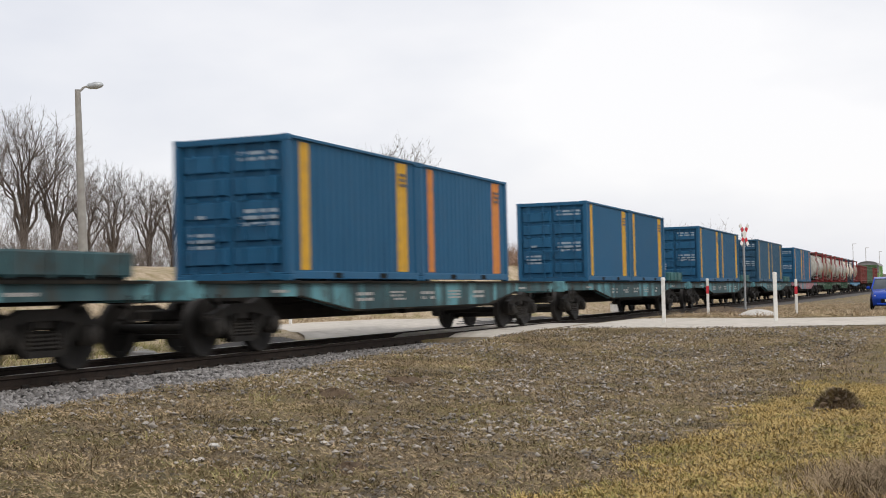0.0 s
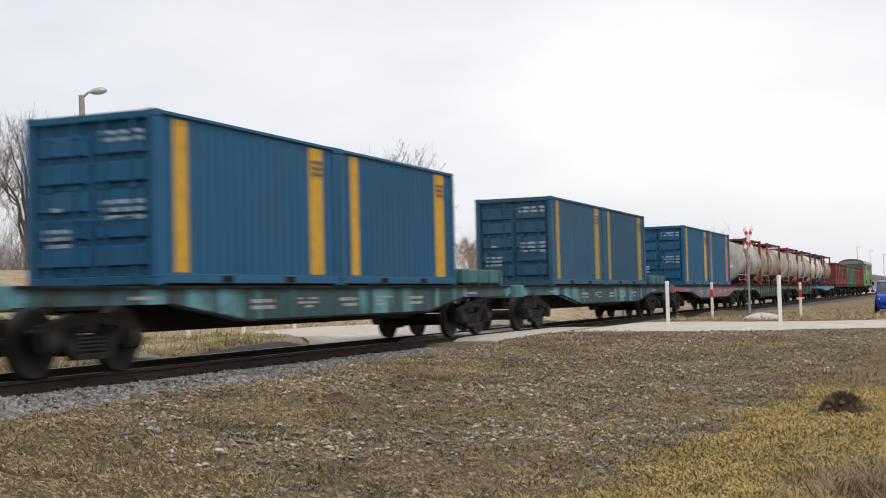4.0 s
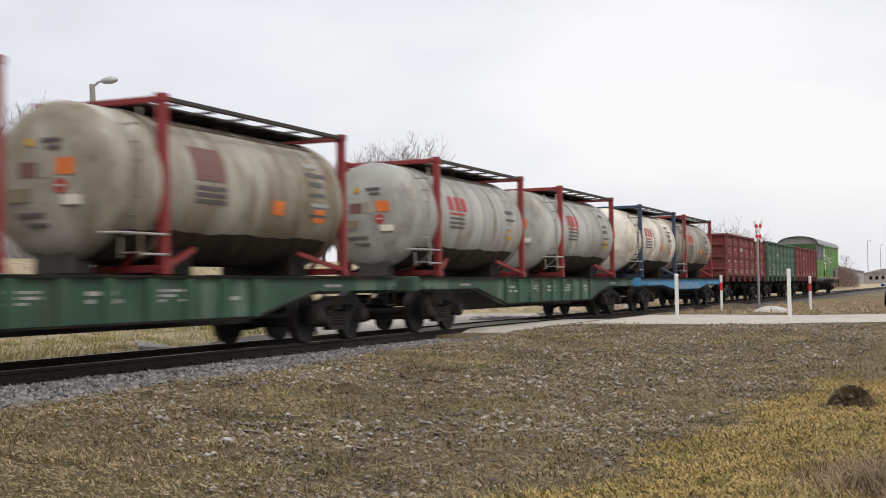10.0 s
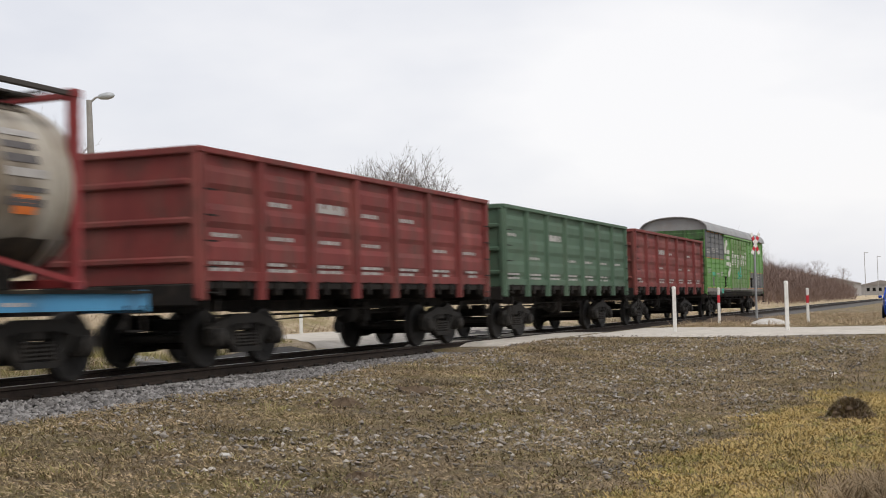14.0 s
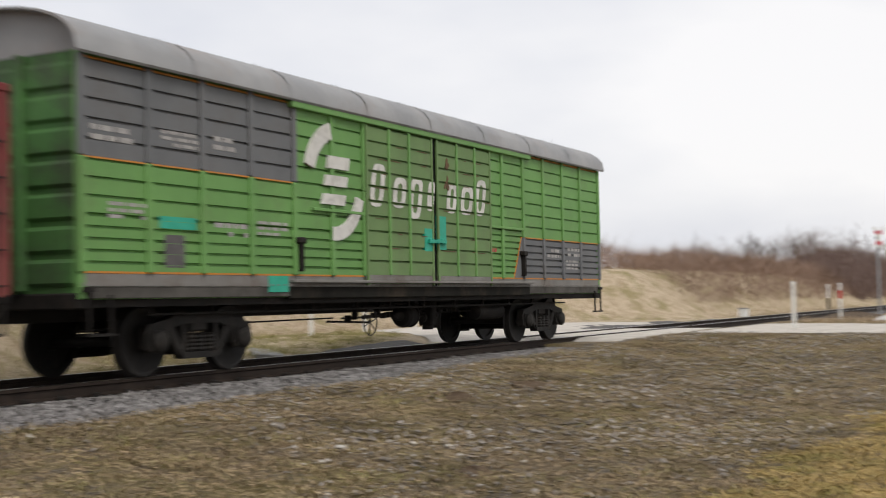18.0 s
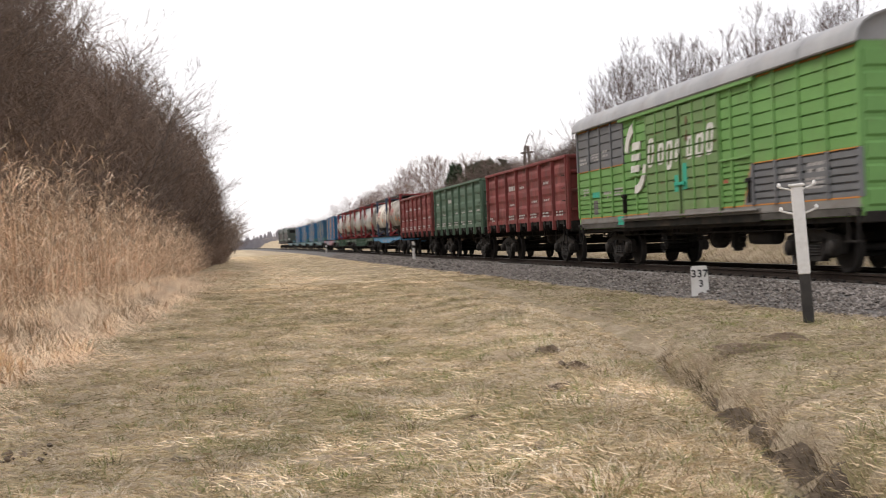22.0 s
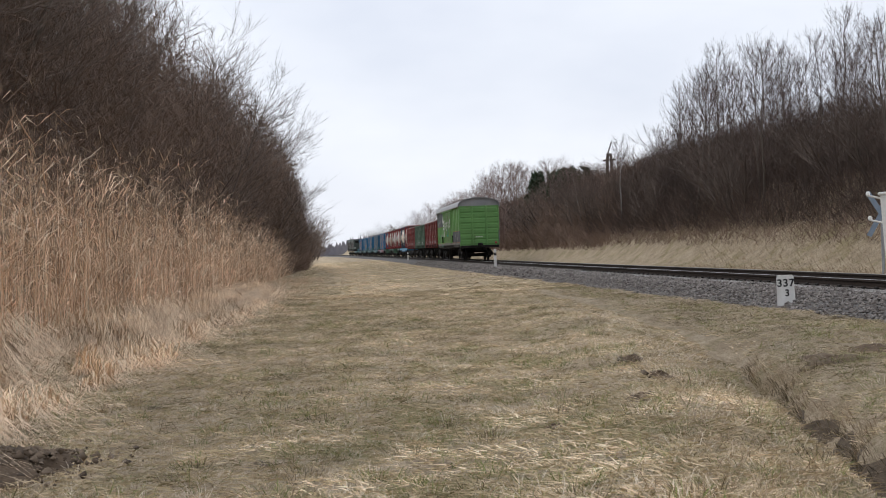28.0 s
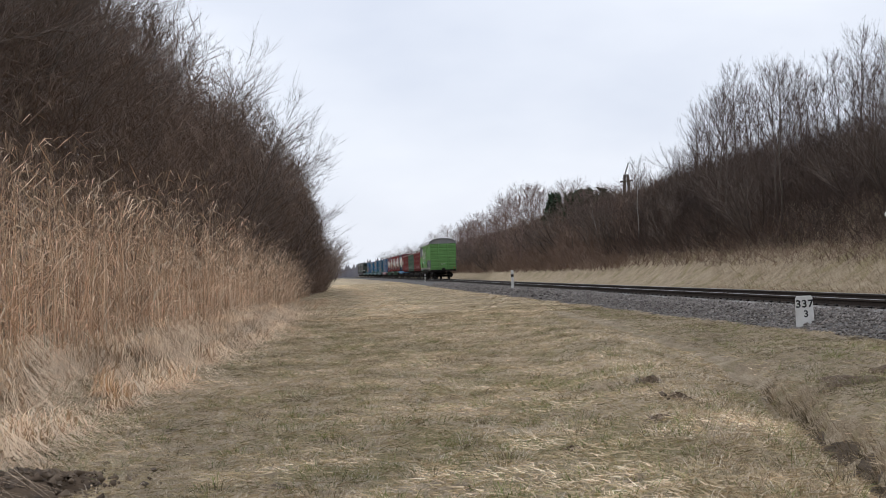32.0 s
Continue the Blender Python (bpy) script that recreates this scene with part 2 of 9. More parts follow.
M_TFRAME = mat("tank_frame_red", (0.26, 0.034, 0.036), (0.20, 0.03, 0.03), 4, 0.6, dirt=GRIME, dirt_amount=0.5)
M_TFRAME_BLUE = mat("tank_frame_navy", (0.035, 0.055, 0.095), (0.05, 0.07, 0.11), 4, 0.6, dirt=GRIME, dirt_amount=0.4)
M_GRATE = mat("walkway_dark", (0.045, 0.042, 0.038), (0.07, 0.06, 0.055), 5, 0.8)
M_SIGN_RED = mat("label_red", (0.42, 0.05, 0.055), (0.34, 0.05, 0.05), 6, 0.6)
M_SIGN_ORANGE = mat("label_orange", (0.75, 0.20, 0.04), (0.65, 0.17, 0.04), 6, 0.6)
M_SIGN_BROWN = mat("label_brown", (0.19, 0.095, 0.085), (0.15, 0.08, 0.07), 6, 0.6)
M_SIGN_DARK = mat("label_dark", (0.08, 0.075, 0.075), (0.11, 0.1, 0.1), 6, 0.6)
M_STEEL = mat("rail_side", (0.020, 0.014, 0.011), (0.034, 0.024, 0.018), 6, 0.75, bump=0.2, still=True, spec=0.2)
M_RAILTOP = mat("rail_top", (0.52, 0.50, 0.48), (0.42, 0.40, 0.38), 3, 0.28, metal=1.0, still=True, stretch=(0.2, 6, 6))
M_CONC = mat("concrete", (0.33, 0.32, 0.30), (0.26, 0.25, 0.235), 4, 0.85, bump=0.25, still=True, dirt=(0.15, 0.13, 0.11))
M_POST = mat("post_white", (0.74, 0.73, 0.70), (0.66, 0.65, 0.62), 5, 0.65, bump=0.06, dirt=(0.4, 0.37, 0.32), dirt_amount=0.5, dirt_scale=4)
M_POST_RED = mat("post_red", (0.55, 0.035, 0.05), (0.46, 0.03, 0.045), 5, 0.6)
M_POST_BLACK = mat("post_black", (0.03, 0.028, 0.026), (0.05, 0.045, 0.04), 5, 0.75, bump=0.1)
M_BARK = mat("bark_grey", (0.105, 0.086, 0.070), (0.15, 0.125, 0.10), 9, 0.9, bump=0.3, bscale=25)
M_BARK_DARK = mat("bark_brown", (0.075, 0.058, 0.047), (0.11, 0.084, 0.067), 9, 0.9, bump=0.3, bscale=25)
M_BIRCH = mat("bark_birch", (0.46, 0.44, 0.41), (0.12, 0.105, 0.095), 5, 0.85, bump=0.2, lo=0.52, hi=0.68, stretch=(1, 1, 2.5))
M_TWIG_BIRCH = mat("twig_birch", (0.085, 0.060, 0.052), (0.12, 0.085, 0.07), 2, 0.9, rand=0.15)
M_TWIG = mat("twig_brown", (0.125, 0.096, 0.078), (0.175, 0.134, 0.108), 2, 0.9, rand=0.2)
M_TWIG_GREY = mat("twig_grey", (0.125, 0.105, 0.092), (0.175, 0.148, 0.13), 2, 0.9, rand=0.15)
M_TWIG_RED = mat("twig_reddish", (0.165, 0.113, 0.096), (0.215, 0.152, 0.128), 2, 0.9, rand=0.15)
M_NEEDLE = mat("pine_needle", (0.030, 0.052, 0.026), (0.045, 0.07, 0.034), 3, 0.8)

# ---------------------------------------------------------------- geometry helpers


class Shape:
    """Vertices and faces gathered for one mesh."""

    def __init__(self):
        self.v, self.f = [], []

    def add(self, verts, faces):
        k = len(self.v)
        self.v += [tuple(p) for p in verts]
        self.f += [tuple(i + k for i in q) for q in faces]
        return self

    def box(self, x0, x1, y0, y1, z0, z1, b=0.0):
        if b <= 0:
            return self.add([(x, y, z) for x in (x0, x1) for y in (y0, y1) for z in (z0, z1)],
                            [(0, 1, 3, 2), (4, 6, 7, 5), (0, 4, 5, 1), (2, 3, 7, 6), (0, 2, 6, 4), (1, 5, 7, 3)])
        lo, hi = (x0, y0, z0), (x1, y1, z1)
        b = min(b, *[0.45 * (hi[i] - lo[i]) for i in range(3)])
        idx, verts = {}, []
        for c in range(8):
            s = [(c >> i) & 1 for i in range(3)]
            for a in range(3):
                p = [(hi[i] - (b if i != a else 0)) if s[i] else (lo[i] + (b if i != a else 0)) for i in range(3)]
                idx[(*s, a)] = len(verts)
                verts.append(p)
        faces = []
        for a in range(3):
            u, w = [i for i in range(3) if i != a]
            for s in (0, 1):
                q = []
                for du, dw in ((0, 0), (1, 0), (1, 1), (0, 1)):
                    k = [0, 0, 0]
                    k[a], k[u], k[w] = s, du, dw
                    q.append(idx[(*k, a)])
                faces.append(q)
            for du in (0, 1):
                for dw in (0, 1):
                    k0, k1 = [0, 0, 0], [0, 0, 0]
                    k0[a], k0[u], k0[w] = 0, du, dw
                    k1[a], k1[u], k1[w] = 1, du, dw
                    faces.append((idx[(*k0, u)], idx[(*k1, u)], idx[(*k1, w)], idx[(*k0, w)]))
        for c in range(8):
            s = [(c >> i) & 1 for i in range(3)]
            faces.append(tuple(idx[(*s, a)] for a in range(3)))
        return self.add(verts, faces)

    def prism(self, poly, y0, y1):
        """A side-on outline (x, z) pushed from y0 to y1."""
        n = len(poly)
        return self.add([(x, y0, z) for x, z in poly] + [(x, y1, z) for x, z in poly],
                        [tuple(range(n)), tuple(range(2 * n - 1, n - 1, -1))] + [(i, (i + 1) % n, n + (i + 1) % n, n + i) for i in range(n)])

    def lathe(self, ring, p0, axis, n=20):
        """A turned form: ring of (distance along the axis, radius)."""
        a = Vector(axis).normalized()
        u = a.orthogonal().normalized()
        w = a.cross(u)
        verts, faces = [], []
        for d, r in ring:
            for k in range(n):
                t = 2 * math.pi * k / n
                verts.append(Vector(p0) + a * d + (u * math.cos(t) + w * math.sin(t)) * r)
        for i in range(len(ring) - 1):
            for k in range(n):
                faces.append((i * n + k, i * n + (k + 1) % n, (i + 1) * n + (k + 1) % n, (i + 1) * n + k))
        faces.append(tuple(range(n - 1, -1, -1)))
        faces.append(tuple((len(ring) - 1) * n + k for k in range(n)))
        return self.add(verts, faces)

    def tube(self, p0, p1, r0, r1=None, n=8):
        r1 = r0 if r1 is None else r1
        d = Vector(p1) - Vector(p0)
        return self.lathe([(0, r0), (d.length, r1)], p0, d, n)

    def bar(self, p0, p1, w, h):
        """A square bar between two points."""
        d = Vector(p1) - Vector(p0)
        a = d.normalized()
        u = a.cross(Vector((0, 0, 1)))
        u = u.normalized() if u.length > 1e-4 else Vector((1, 0, 0))
        q = u.cross(a)
        verts = [Vector(p) + u * su * w / 2 + q * sq * h / 2 for p in (p0, p1) for su, sq in ((-1, -1), (1, -1), (1, 1), (-1, 1))]
        return self.add(verts, [(0, 1, 2, 3), (7, 6, 5, 4), (0, 4, 5, 1), (1, 5, 6, 2), (2, 6, 7, 3), (3, 7, 4, 0)])


def mesh_of(name, shape, material, smooth=None):
    me = bpy.data.meshes.new(name)
    me.from_pydata(shape.v, [], shape.f)
    me.materials.append(material)
    bm = bmesh.new()
    bm.from_mesh(me)
    bmesh.ops.recalc_face_normals(bm, faces=bm.faces)
    bm.to_mesh(me)
    bm.free()
    if smooth:
        me.shade_smooth()
        me.set_sharp_from_angle(angle=radians(smooth))
    return me


def part(name, shape, material, parent, label="", smooth=None, at=None):
    me = shape if isinstance(shape, bpy.types.Mesh) else mesh_of(name, shape, material, smooth)
    ob = new(name, me)
    ob.parent = parent
    if at is not None:
        ob.matrix_basis = at
    if name == "lettering":
        ob["kind"] = "stuff"
    return tagged(ob, label) if label else ob


def thing(name, label, category, group="", kind="", at=None):
    ob = new(name)
    ob.empty_display_size = 0.2
    if at is not None:
        ob.matrix_basis = at
    return tagged(ob, label, category, group, kind)


def solid(name, shape, material, label, category="", group="", kind="", smooth=None, at=None):
    ob = new(name, shape if isinstance(shape, bpy.types.Mesh) else mesh_of(name, shape, material, smooth))
    if at is not None:
        ob.matrix_basis = at
    return tagged(ob, label, category, group, kind)


def raw_mesh(name, verts, faces_tri, material):
    """A large mesh straight from arrays of vertices and triangles."""
    me = bpy.data.meshes.new(name)
    v, f = np.asarray(verts, np.float32), np.asarray(faces_tri, np.int32)
    k = f.shape[1]
    me.vertices.add(len(v))
    me.vertices.foreach_set("co", v.ravel())
    me.loops.add(f.size)
    me.loops.foreach_set("vertex_index", f.ravel())
    me.polygons.add(len(f))
    me.polygons.foreach_set("loop_start", np.arange(0, f.size, k, dtype=np.int32))
    me.update(calc_edges=True)
    me.validate()
    me.materials.append(material)
    return me


# ---------------------------------------------------------------- lie of the land
RAIL = -0.10           # height of the running surface
YC = 12.255            # centre line of the track; x runs along it, the train rolls towards -x


def curve(x, pts):
    return np.interp(x, [p[0] for p in pts], [p[1] for p in pts])


def ease(t):
    t = np.clip(t, 0, 1)
    return t * t * (3 - 2 * t)


def track_y(x):
    """Centre line; a slack bend in the far west."""
    x = np.asarray(x, float)
    xs = np.array([-900.0, -600, -480, -400, -350, -307, -260, -214, -180, -147, -110, -70, -30, 0, 600])
    ys = np.array([-14.0, -5.0, -1.6, 0.1, 0.8, 1.3, 1.75, 1.9, 1.6, 1.15, 0.62, 0.2, 0.02, 0, 0])
    return YC + sum(np.interp(x + d, xs, ys) for d in (-24, -12, 0, 12, 24)) / 5


DITCH = [(-60, 7.9), (-30, 6.9), (-19, 6.0), (-13, 5.0), (-9.8, 4.3), (-7.5, 3.75), (-2, 2.5)]   # ditch beside the path in the west
FOOT = 3.15            # from the centre line to the foot of the ballast


def ground_z(x, y):
    x, y = np.asarray(x, float), np.asarray(y, float)
    v = y - track_y(x)
    foot = curve(x, [(-300, -0.6), (-22, -0.58), (-3, -0.42), (12, -0.28), (25, -0.14), (30, -0.05), (42, -0.05), (52, -0.2), (120, -0.35), (400, -0.4)])
    flat = curve(x, [(-300, -0.75), (-60, -0.72), (-8, -0.72), (14, -0.70), (23, -0.48), (29, -0.10), (42, -0.10), (52, -0.3), (120, -0.45), (400, -0.5)])
    near = foot + (flat - foot) * ease((-v - FOOT) / 5.5)
    # bank on the far side, high in the west, low in the east, set back behind the gravel road
    setb = 4.0 + 6.0 * ease((x - 17) / 9) * (1 - ease((x - 46) / 14))
    top = curve(x, [(-400, 2.4), (-160, 3.0), (-70, 3.4), (-35, 2.9), (-8, 2.3), (20, 2.1), (90, 2.3), (120, 1.7), (150, 0.3), (400, 0.0)])
    hill = curve(x, [(-500, 3.0), (-160, 4.5), (-90, 6.0), (-45, 5.0), (-20, 1.5), (0, 0.0), (400, 0.0)])
    far = curve(x, [(-300, -0.35), (20, -0.32), (28, -0.08), (42, -0.08), (60, -0.3), (400, -0.4)])
    far = far + (top - far) * ease((v - setb) / 5.0) + hill * ease((v - setb - 4.5) / 20)
    z = np.where(v < 0, near, far)
    # low rise under the thicket south of the path
    z = z + 1.1 * ease((-3.0 - y) / 9) * ease((-8 - x) / 10)
    # ridge and ditch beside the path in the west
    dl = curve(x, DITCH)
    w = ease((-1 - x) / 3) * (0.18 * ease((x + 34) / 10) + 0.82 * ease((x + 19) / 5))
    dl = dl + 0.10 * np.sin(x * 2.1) + 0.06 * np.sin(x * 4.7)
    z = z - (0.44 * np.exp(-((y - dl) / 0.24) ** 2) + 0.10 * np.exp(-((y - dl) / 0.6) ** 2)) * w + 0.20 * np.exp(-((y - dl + 1.5) / 0.9) ** 2) * ease((-1 - x) / 3) * ease((x + 34) / 10)
    # unevenness
    z = z + 0.035 * np.sin(x * 0.9 + 1.3 * np.sin(y * 0.7)) * np.sin(y * 1.1 + 0.6 * np.sin(x * 0.5)) * np.where((x > 24) & (x < 46), 0.25, 1.0)
    near = np.where((v < -FOOT) & (np.abs(x) < 40), 1.0, 0.0) * np.where((x > 24) & (x < 46), 0.2, 1.0)
    z = z + near * (0.020 * np.sin(x * 4.3 + 2.1 * np.sin(y * 2.9)) * np.sin(y * 5.1 + 1.7 * np.sin(x * 3.3)) + 0.012 * np.sin(x * 9.7 + 2.3 * np.sin(y * 6.1)) * np.sin(y * 10.3 + 2.0 * np.sin(x * 7.7)))
    return np.where(np.abs(v) < FOOT, np.minimum(z, np.where((x > 27) & (x < 40.5), -0.22, -0.44)), z)


def gz(x, y):
    return float(ground_z(x, y))


def spaced(a, b, step):
    return np.linspace(a, b, max(2, int(round((b - a) / step)) + 1))


def grid_mesh(name, xs, ys, zfun, material, lift=0.0):
    X, Y = np.meshgrid(xs, ys, indexing="ij")
    Z = zfun(X, Y) + lift
    nx, ny = X.shape
    v = np.stack([X, Y, Z], -1).reshape(-1, 3)
    i = np.arange(nx * ny).reshape(nx, ny)
    f = np.stack([i[:-1, :-1], i[1:, :-1], i[1:, 1:], i[:-1, 1:]], -1).reshape(-1, 4)
    me = raw_mesh(name, v, f, material)
    me.shade_smooth()
    return me


def node(n, kind, **values):
    q = n.new(kind)
    for key, value in values.items():
        q.inputs[key.replace("_", " ")].default_value = value
    return q


def ground_material():
    """Winter turf: straw, moss green, bare soil and pebbles, each with patches of its own."""
    m = bpy.data.materials.new("winter_turf")
    m.use_nodes = True
    n, l = m.node_tree.nodes, m.node_tree.links
    b = n["Principled BSDF"]
    b.inputs["Roughness"].default_value = 0.95
    pos = n.new("ShaderNodeNewGeometry").outputs["Position"]

    def noise_ramp(scale, detail, p0, p1, rough=0.6):
        q = node(n, "ShaderNodeTexNoise", Scale=scale, Detail=detail, Roughness=rough)
        l.new(pos, q.inputs["Vector"])
        r = n.new("ShaderNodeValToRGB")
        r.color_ramp.elements[0].position, r.color_ramp.elements[1].position = p0, p1
        l.new(q.outputs["Fac"], r.inputs["Fac"])
        return r.outputs["Color"]

    def mix(fac, a, c):
        q = n.new("ShaderNodeMix")
        q.data_type = "RGBA"
        l.new(fac, q.inputs[0])
        for s, x in ((6, a), (7, c)):
            if isinstance(x, tuple):
                q.inputs[s].default_value = (*x, 1)
            else:
                l.new(x, q.inputs[s])
        return q.outputs[2]

    fine = noise_ramp(42, 8, 0.38, 0.62, 0.8)
    straw = mix(noise_ramp(2.6, 9, 0.40, 0.62, 0.72), mix(fine, (0.25, 0.185, 0.108), (0.55, 0.425, 0.28)), mix(fine, (0.42, 0.33, 0.215), (0.74, 0.61, 0.45)))
    west = mix(noise_ramp(0.75, 8, 0.50, 0.60, 0.7), straw, mix(fine, (0.19, 0.158, 0.066), (0.42, 0.35, 0.175)))
    west = mix(noise_ramp(1.9, 8, 0.62, 0.68, 0.7), west, mix(fine, (0.10, 0.072, 0.045), (0.20, 0.15, 0.10)))
    east_straw = mix(noise_ramp(3.1, 9, 0.40, 0.62, 0.75), mix(fine, (0.085, 0.058, 0.032), (0.25, 0.185, 0.105)), mix(fine, (0.17, 0.125, 0.070), (0.42, 0.32, 0.20)))
    east = mix(noise_ramp(1.0, 8, 0.47, 0.58, 0.7), east_straw, mix(fine, (0.11, 0.085, 0.026), (0.26, 0.205, 0.075)))
    sep = n.new("ShaderNodeSeparateXYZ")
    l.new(pos, sep.inputs[0])
    mr = n.new("ShaderNodeMapRange")
    mr.inputs["From Min"].default_value, mr.inputs["From Max"].default_value = -4.0, 8.0
    l.new(sep.outputs["X"], mr.inputs["Value"])
    soil = mix(noise_ramp(30, 6, 0.4, 0.62), (0.085, 0.066, 0.046), (0.24, 0.20, 0.155))
    east = mix(noise_ramp(1.7, 9, 0.53, 0.60, 0.75), east, soil)
    my = n.new("ShaderNodeMapRange")
    my.inputs["From Min"].default_value, my.inputs["From Max"].default_value = 11.0, 14.0
    my.inputs["To Min"].default_value, my.inputs["To Max"].default_value = 1.0, 0.0
    l.new(sep.outputs["Y"], my.inputs["Value"])
    mm = n.new("ShaderNodeMath")
    mm.operation = "MULTIPLY"
    l.new(mr.outputs[0], mm.inputs[0])
    l.new(my.outputs[0], mm.inputs[1])
    turf = mix(mm.outputs[0], west, east)
    # greyer, mossy turf of the verge, between the ditch and the ballast and up the far bank in the west
    lim = n.new("ShaderNodeMapRange")
    lim.inputs["From Min"].default_value, lim.inputs["From Max"].default_value = 3.8, 6.6
    l.new(sep.outputs["Y"], lim.inputs["Value"])
    wide = n.new("ShaderNodeMapRange")
    wide.inputs["From Min"].default_value, wide.inputs["From Max"].default_value = -16.0, -6.0
    wide.inputs["To Min"].default_value, wide.inputs["To Max"].default_value = 0.5, 0.0
    l.new(sep.outputs["X"], wide.inputs["Value"])
    both = n.new("ShaderNodeMath")
    both.operation = "MULTIPLY"
    l.new(lim.outputs[0], both.inputs[0])
    l.new(wide.outputs[0], both.inputs[1])
    verge = mix(noise_ramp(1.3, 8, 0.42, 0.60, 0.7), mix(fine, (0.075, 0.056, 0.034), (0.22, 0.172, 0.108)), mix(fine, (0.15, 0.115, 0.062), (0.36, 0.285, 0.18)))
    turf = mix(both.outputs[0], turf, verge)
    l.new(turf, b.inputs["Base Color"])
    q = node(n, "ShaderNodeTexNoise", Scale=22.0, Detail=9.0, Roughness=0.75)
    l.new(pos, q.inputs["Vector"])
    bp = n.new("ShaderNodeBump")
    bp.inputs["Strength"].default_value, bp.inputs["Distance"].default_value = 1.0, 0.09
    l.new(q.outputs["Fac"], bp.inputs["Height"])
    l.new(bp.outputs["Normal"], b.inputs["Normal"])
    return m


M_TURF = ground_material()
xs = np.concatenate([np.linspace(-2600, -420, 30), spaced(-400, -62, 4), spaced(-60, -30, 0.4), spaced(-29.7, 29.7, 0.29), spaced(30, 60, 0.4), spaced(62, 300, 3), np.linspace(310, 2600, 32)])
ys = np.concatenate([np.linspace(-2400, -90, 24), spaced(-80, -14, 4), spaced(-12, -6.2, 0.5), spaced(-6.0, 9.3, 0.20), spaced(9.5, 24, 0.42), spaced(26, 90, 3), np.linspace(110, 2600, 30)])
M_DITCH = mat("wet_ditch_soil", (0.050, 0.036, 0.024), (0.11, 0.082, 0.055), 5.0, 0.9, bump=0.8, bscale=30, still=True)
ground_mesh = grid_mesh("ground", xs, ys, ground_z, M_TURF)
solid("ground", ground_mesh, M_TURF, "uneven winter turf of straw, moss and pebbly soil", "ground", kind="structure")



def ditch_strip():
    """Muddy bed of the narrow ditch beside the path."""
    xx = np.linspace(-15.0, -3.0, 130)
    ww = np.linspace(-0.26, 0.26, 7)
    X, V = np.meshgrid(xx, ww, indexing="ij")
    taper = np.clip((X + 15.2) / 2.5, 0.15, 1)
    Y = curve(X, DITCH) + 0.10 * np.sin(X * 2.1) + 0.06 * np.sin(X * 4.7) + V * taper * (1 + 0.18 * np.sin(X * 7.3))
    Z = ground_z(X, Y) + 0.06 - 0.09 * (np.abs(V) / 0.26) ** 3
    i = np.arange(X.size).reshape(X.shape)
    f = np.stack([i[:-1, :-1], i[1:, :-1], i[1:, 1:], i[:-1, 1:]], -1).reshape(-1, 4)
    me = raw_mesh("ditch_bed", np.stack([X, Y, Z], -1).reshape(-1, 3), f, M_DITCH)
    me.shade_smooth()
    return me


solid("ditch_bed", ditch_strip(), M_DITCH, "narrow muddy ditch beside the path", "ditch", kind="structure")

# gravel road over the crossing
M_GRAVEL = mat("gravel_road", (0.56, 0.52, 0.465), (0.43, 0.395, 0.345), 3.0, 0.95, bump=0.6, bscale=30, still=True, dirt=(0.27, 0.235, 0.19), dirt_amount=0.55, dirt_scale=0.8)


def road_z(x, y):
    v = y - YC
    end = 0.2 * ease((29.4 - x) / 1.6) + 0.2 * ease((x - 37.0) / 1.6)
    return np.where(np.abs(v) < 2.7, -0.13 - end, np.maximum(ground_z(x, y) + 0.012, np.where(np.abs(v) < 4, -0.132, -9)))


def road_strip(x_near, x_far, y0, y1, step=0.4):
    yy = spaced(y0, y1, step)
    rows = []
    for y in yy:
        a, b = x_near(y), x_far(y)
        rows.append([(x, y) for x in np.linspace(a, b, 26)])
    P = np.array(rows)
    Z = road_z(P[..., 0], P[..., 1])
    v = np.concatenate([P, Z[..., None]], -1).reshape(-1, 3)
    i = np.arange(P.shape[0] * P.shape[1]).reshape(P.shape[:2])
    f = np.stack([i[:-1, :-1], i[:-1, 1:], i[1:, 1:], i[1:, :-1]], -1).reshape(-1, 4)
    me = raw_mesh("road", v, f, M_GRAVEL)
    me.shade_smooth()
    return me


def wob(y, s):
    return 0.35 * math.sin(y * 0.8 + s) + 0.2 * math.sin(y * 2.1 + 2 * s)


solid("road_front", road_strip(lambda y: 29.6 + wob(y, 0) + 0.16 * max(0, 7 - y), lambda y: 37.5 + wob(y, 2) + 0.25 * max(0, 7 - y), -30, YC - 2.61),
      M_GRAVEL, "pale dusty gravel road", "road", kind="structure")
solid("road_crossing", road_strip(lambda y: 28.6 + wob(y, 1), lambda y: 38.3 + wob(y, 3), YC - 0.66, YC + 0.66, 0.3), M_GRAVEL,
      "pale gravel filling between the rails", "road", kind="structure")
solid("road_apron_near", road_strip(lambda y: 28.0 + wob(y, 1), lambda y: 38.3 + wob(y, 3), YC - 2.6, YC - 0.86, 0.3), M_GRAVEL,
      "pale gravel apron beside the rail", "road", kind="structure")
solid("road_apron_far", road_strip(lambda y: 28.0 + wob(y, 1), lambda y: 39.3 + wob(y, 3), YC + 0.86, YC + 2.6, 0.3), M_GRAVEL,
      "pale gravel apron beside the rail", "road", kind="structure")
solid("road_back", road_strip(lambda y: 27.6 + wob(y, 1) + 1.3 * (y - YC - 2.6), lambda y: 46 + wob(y, 2), YC + 2.61, YC + 8.6),
      M_GRAVEL, "pale gravel road turning off behind the track", "road", kind="structure")

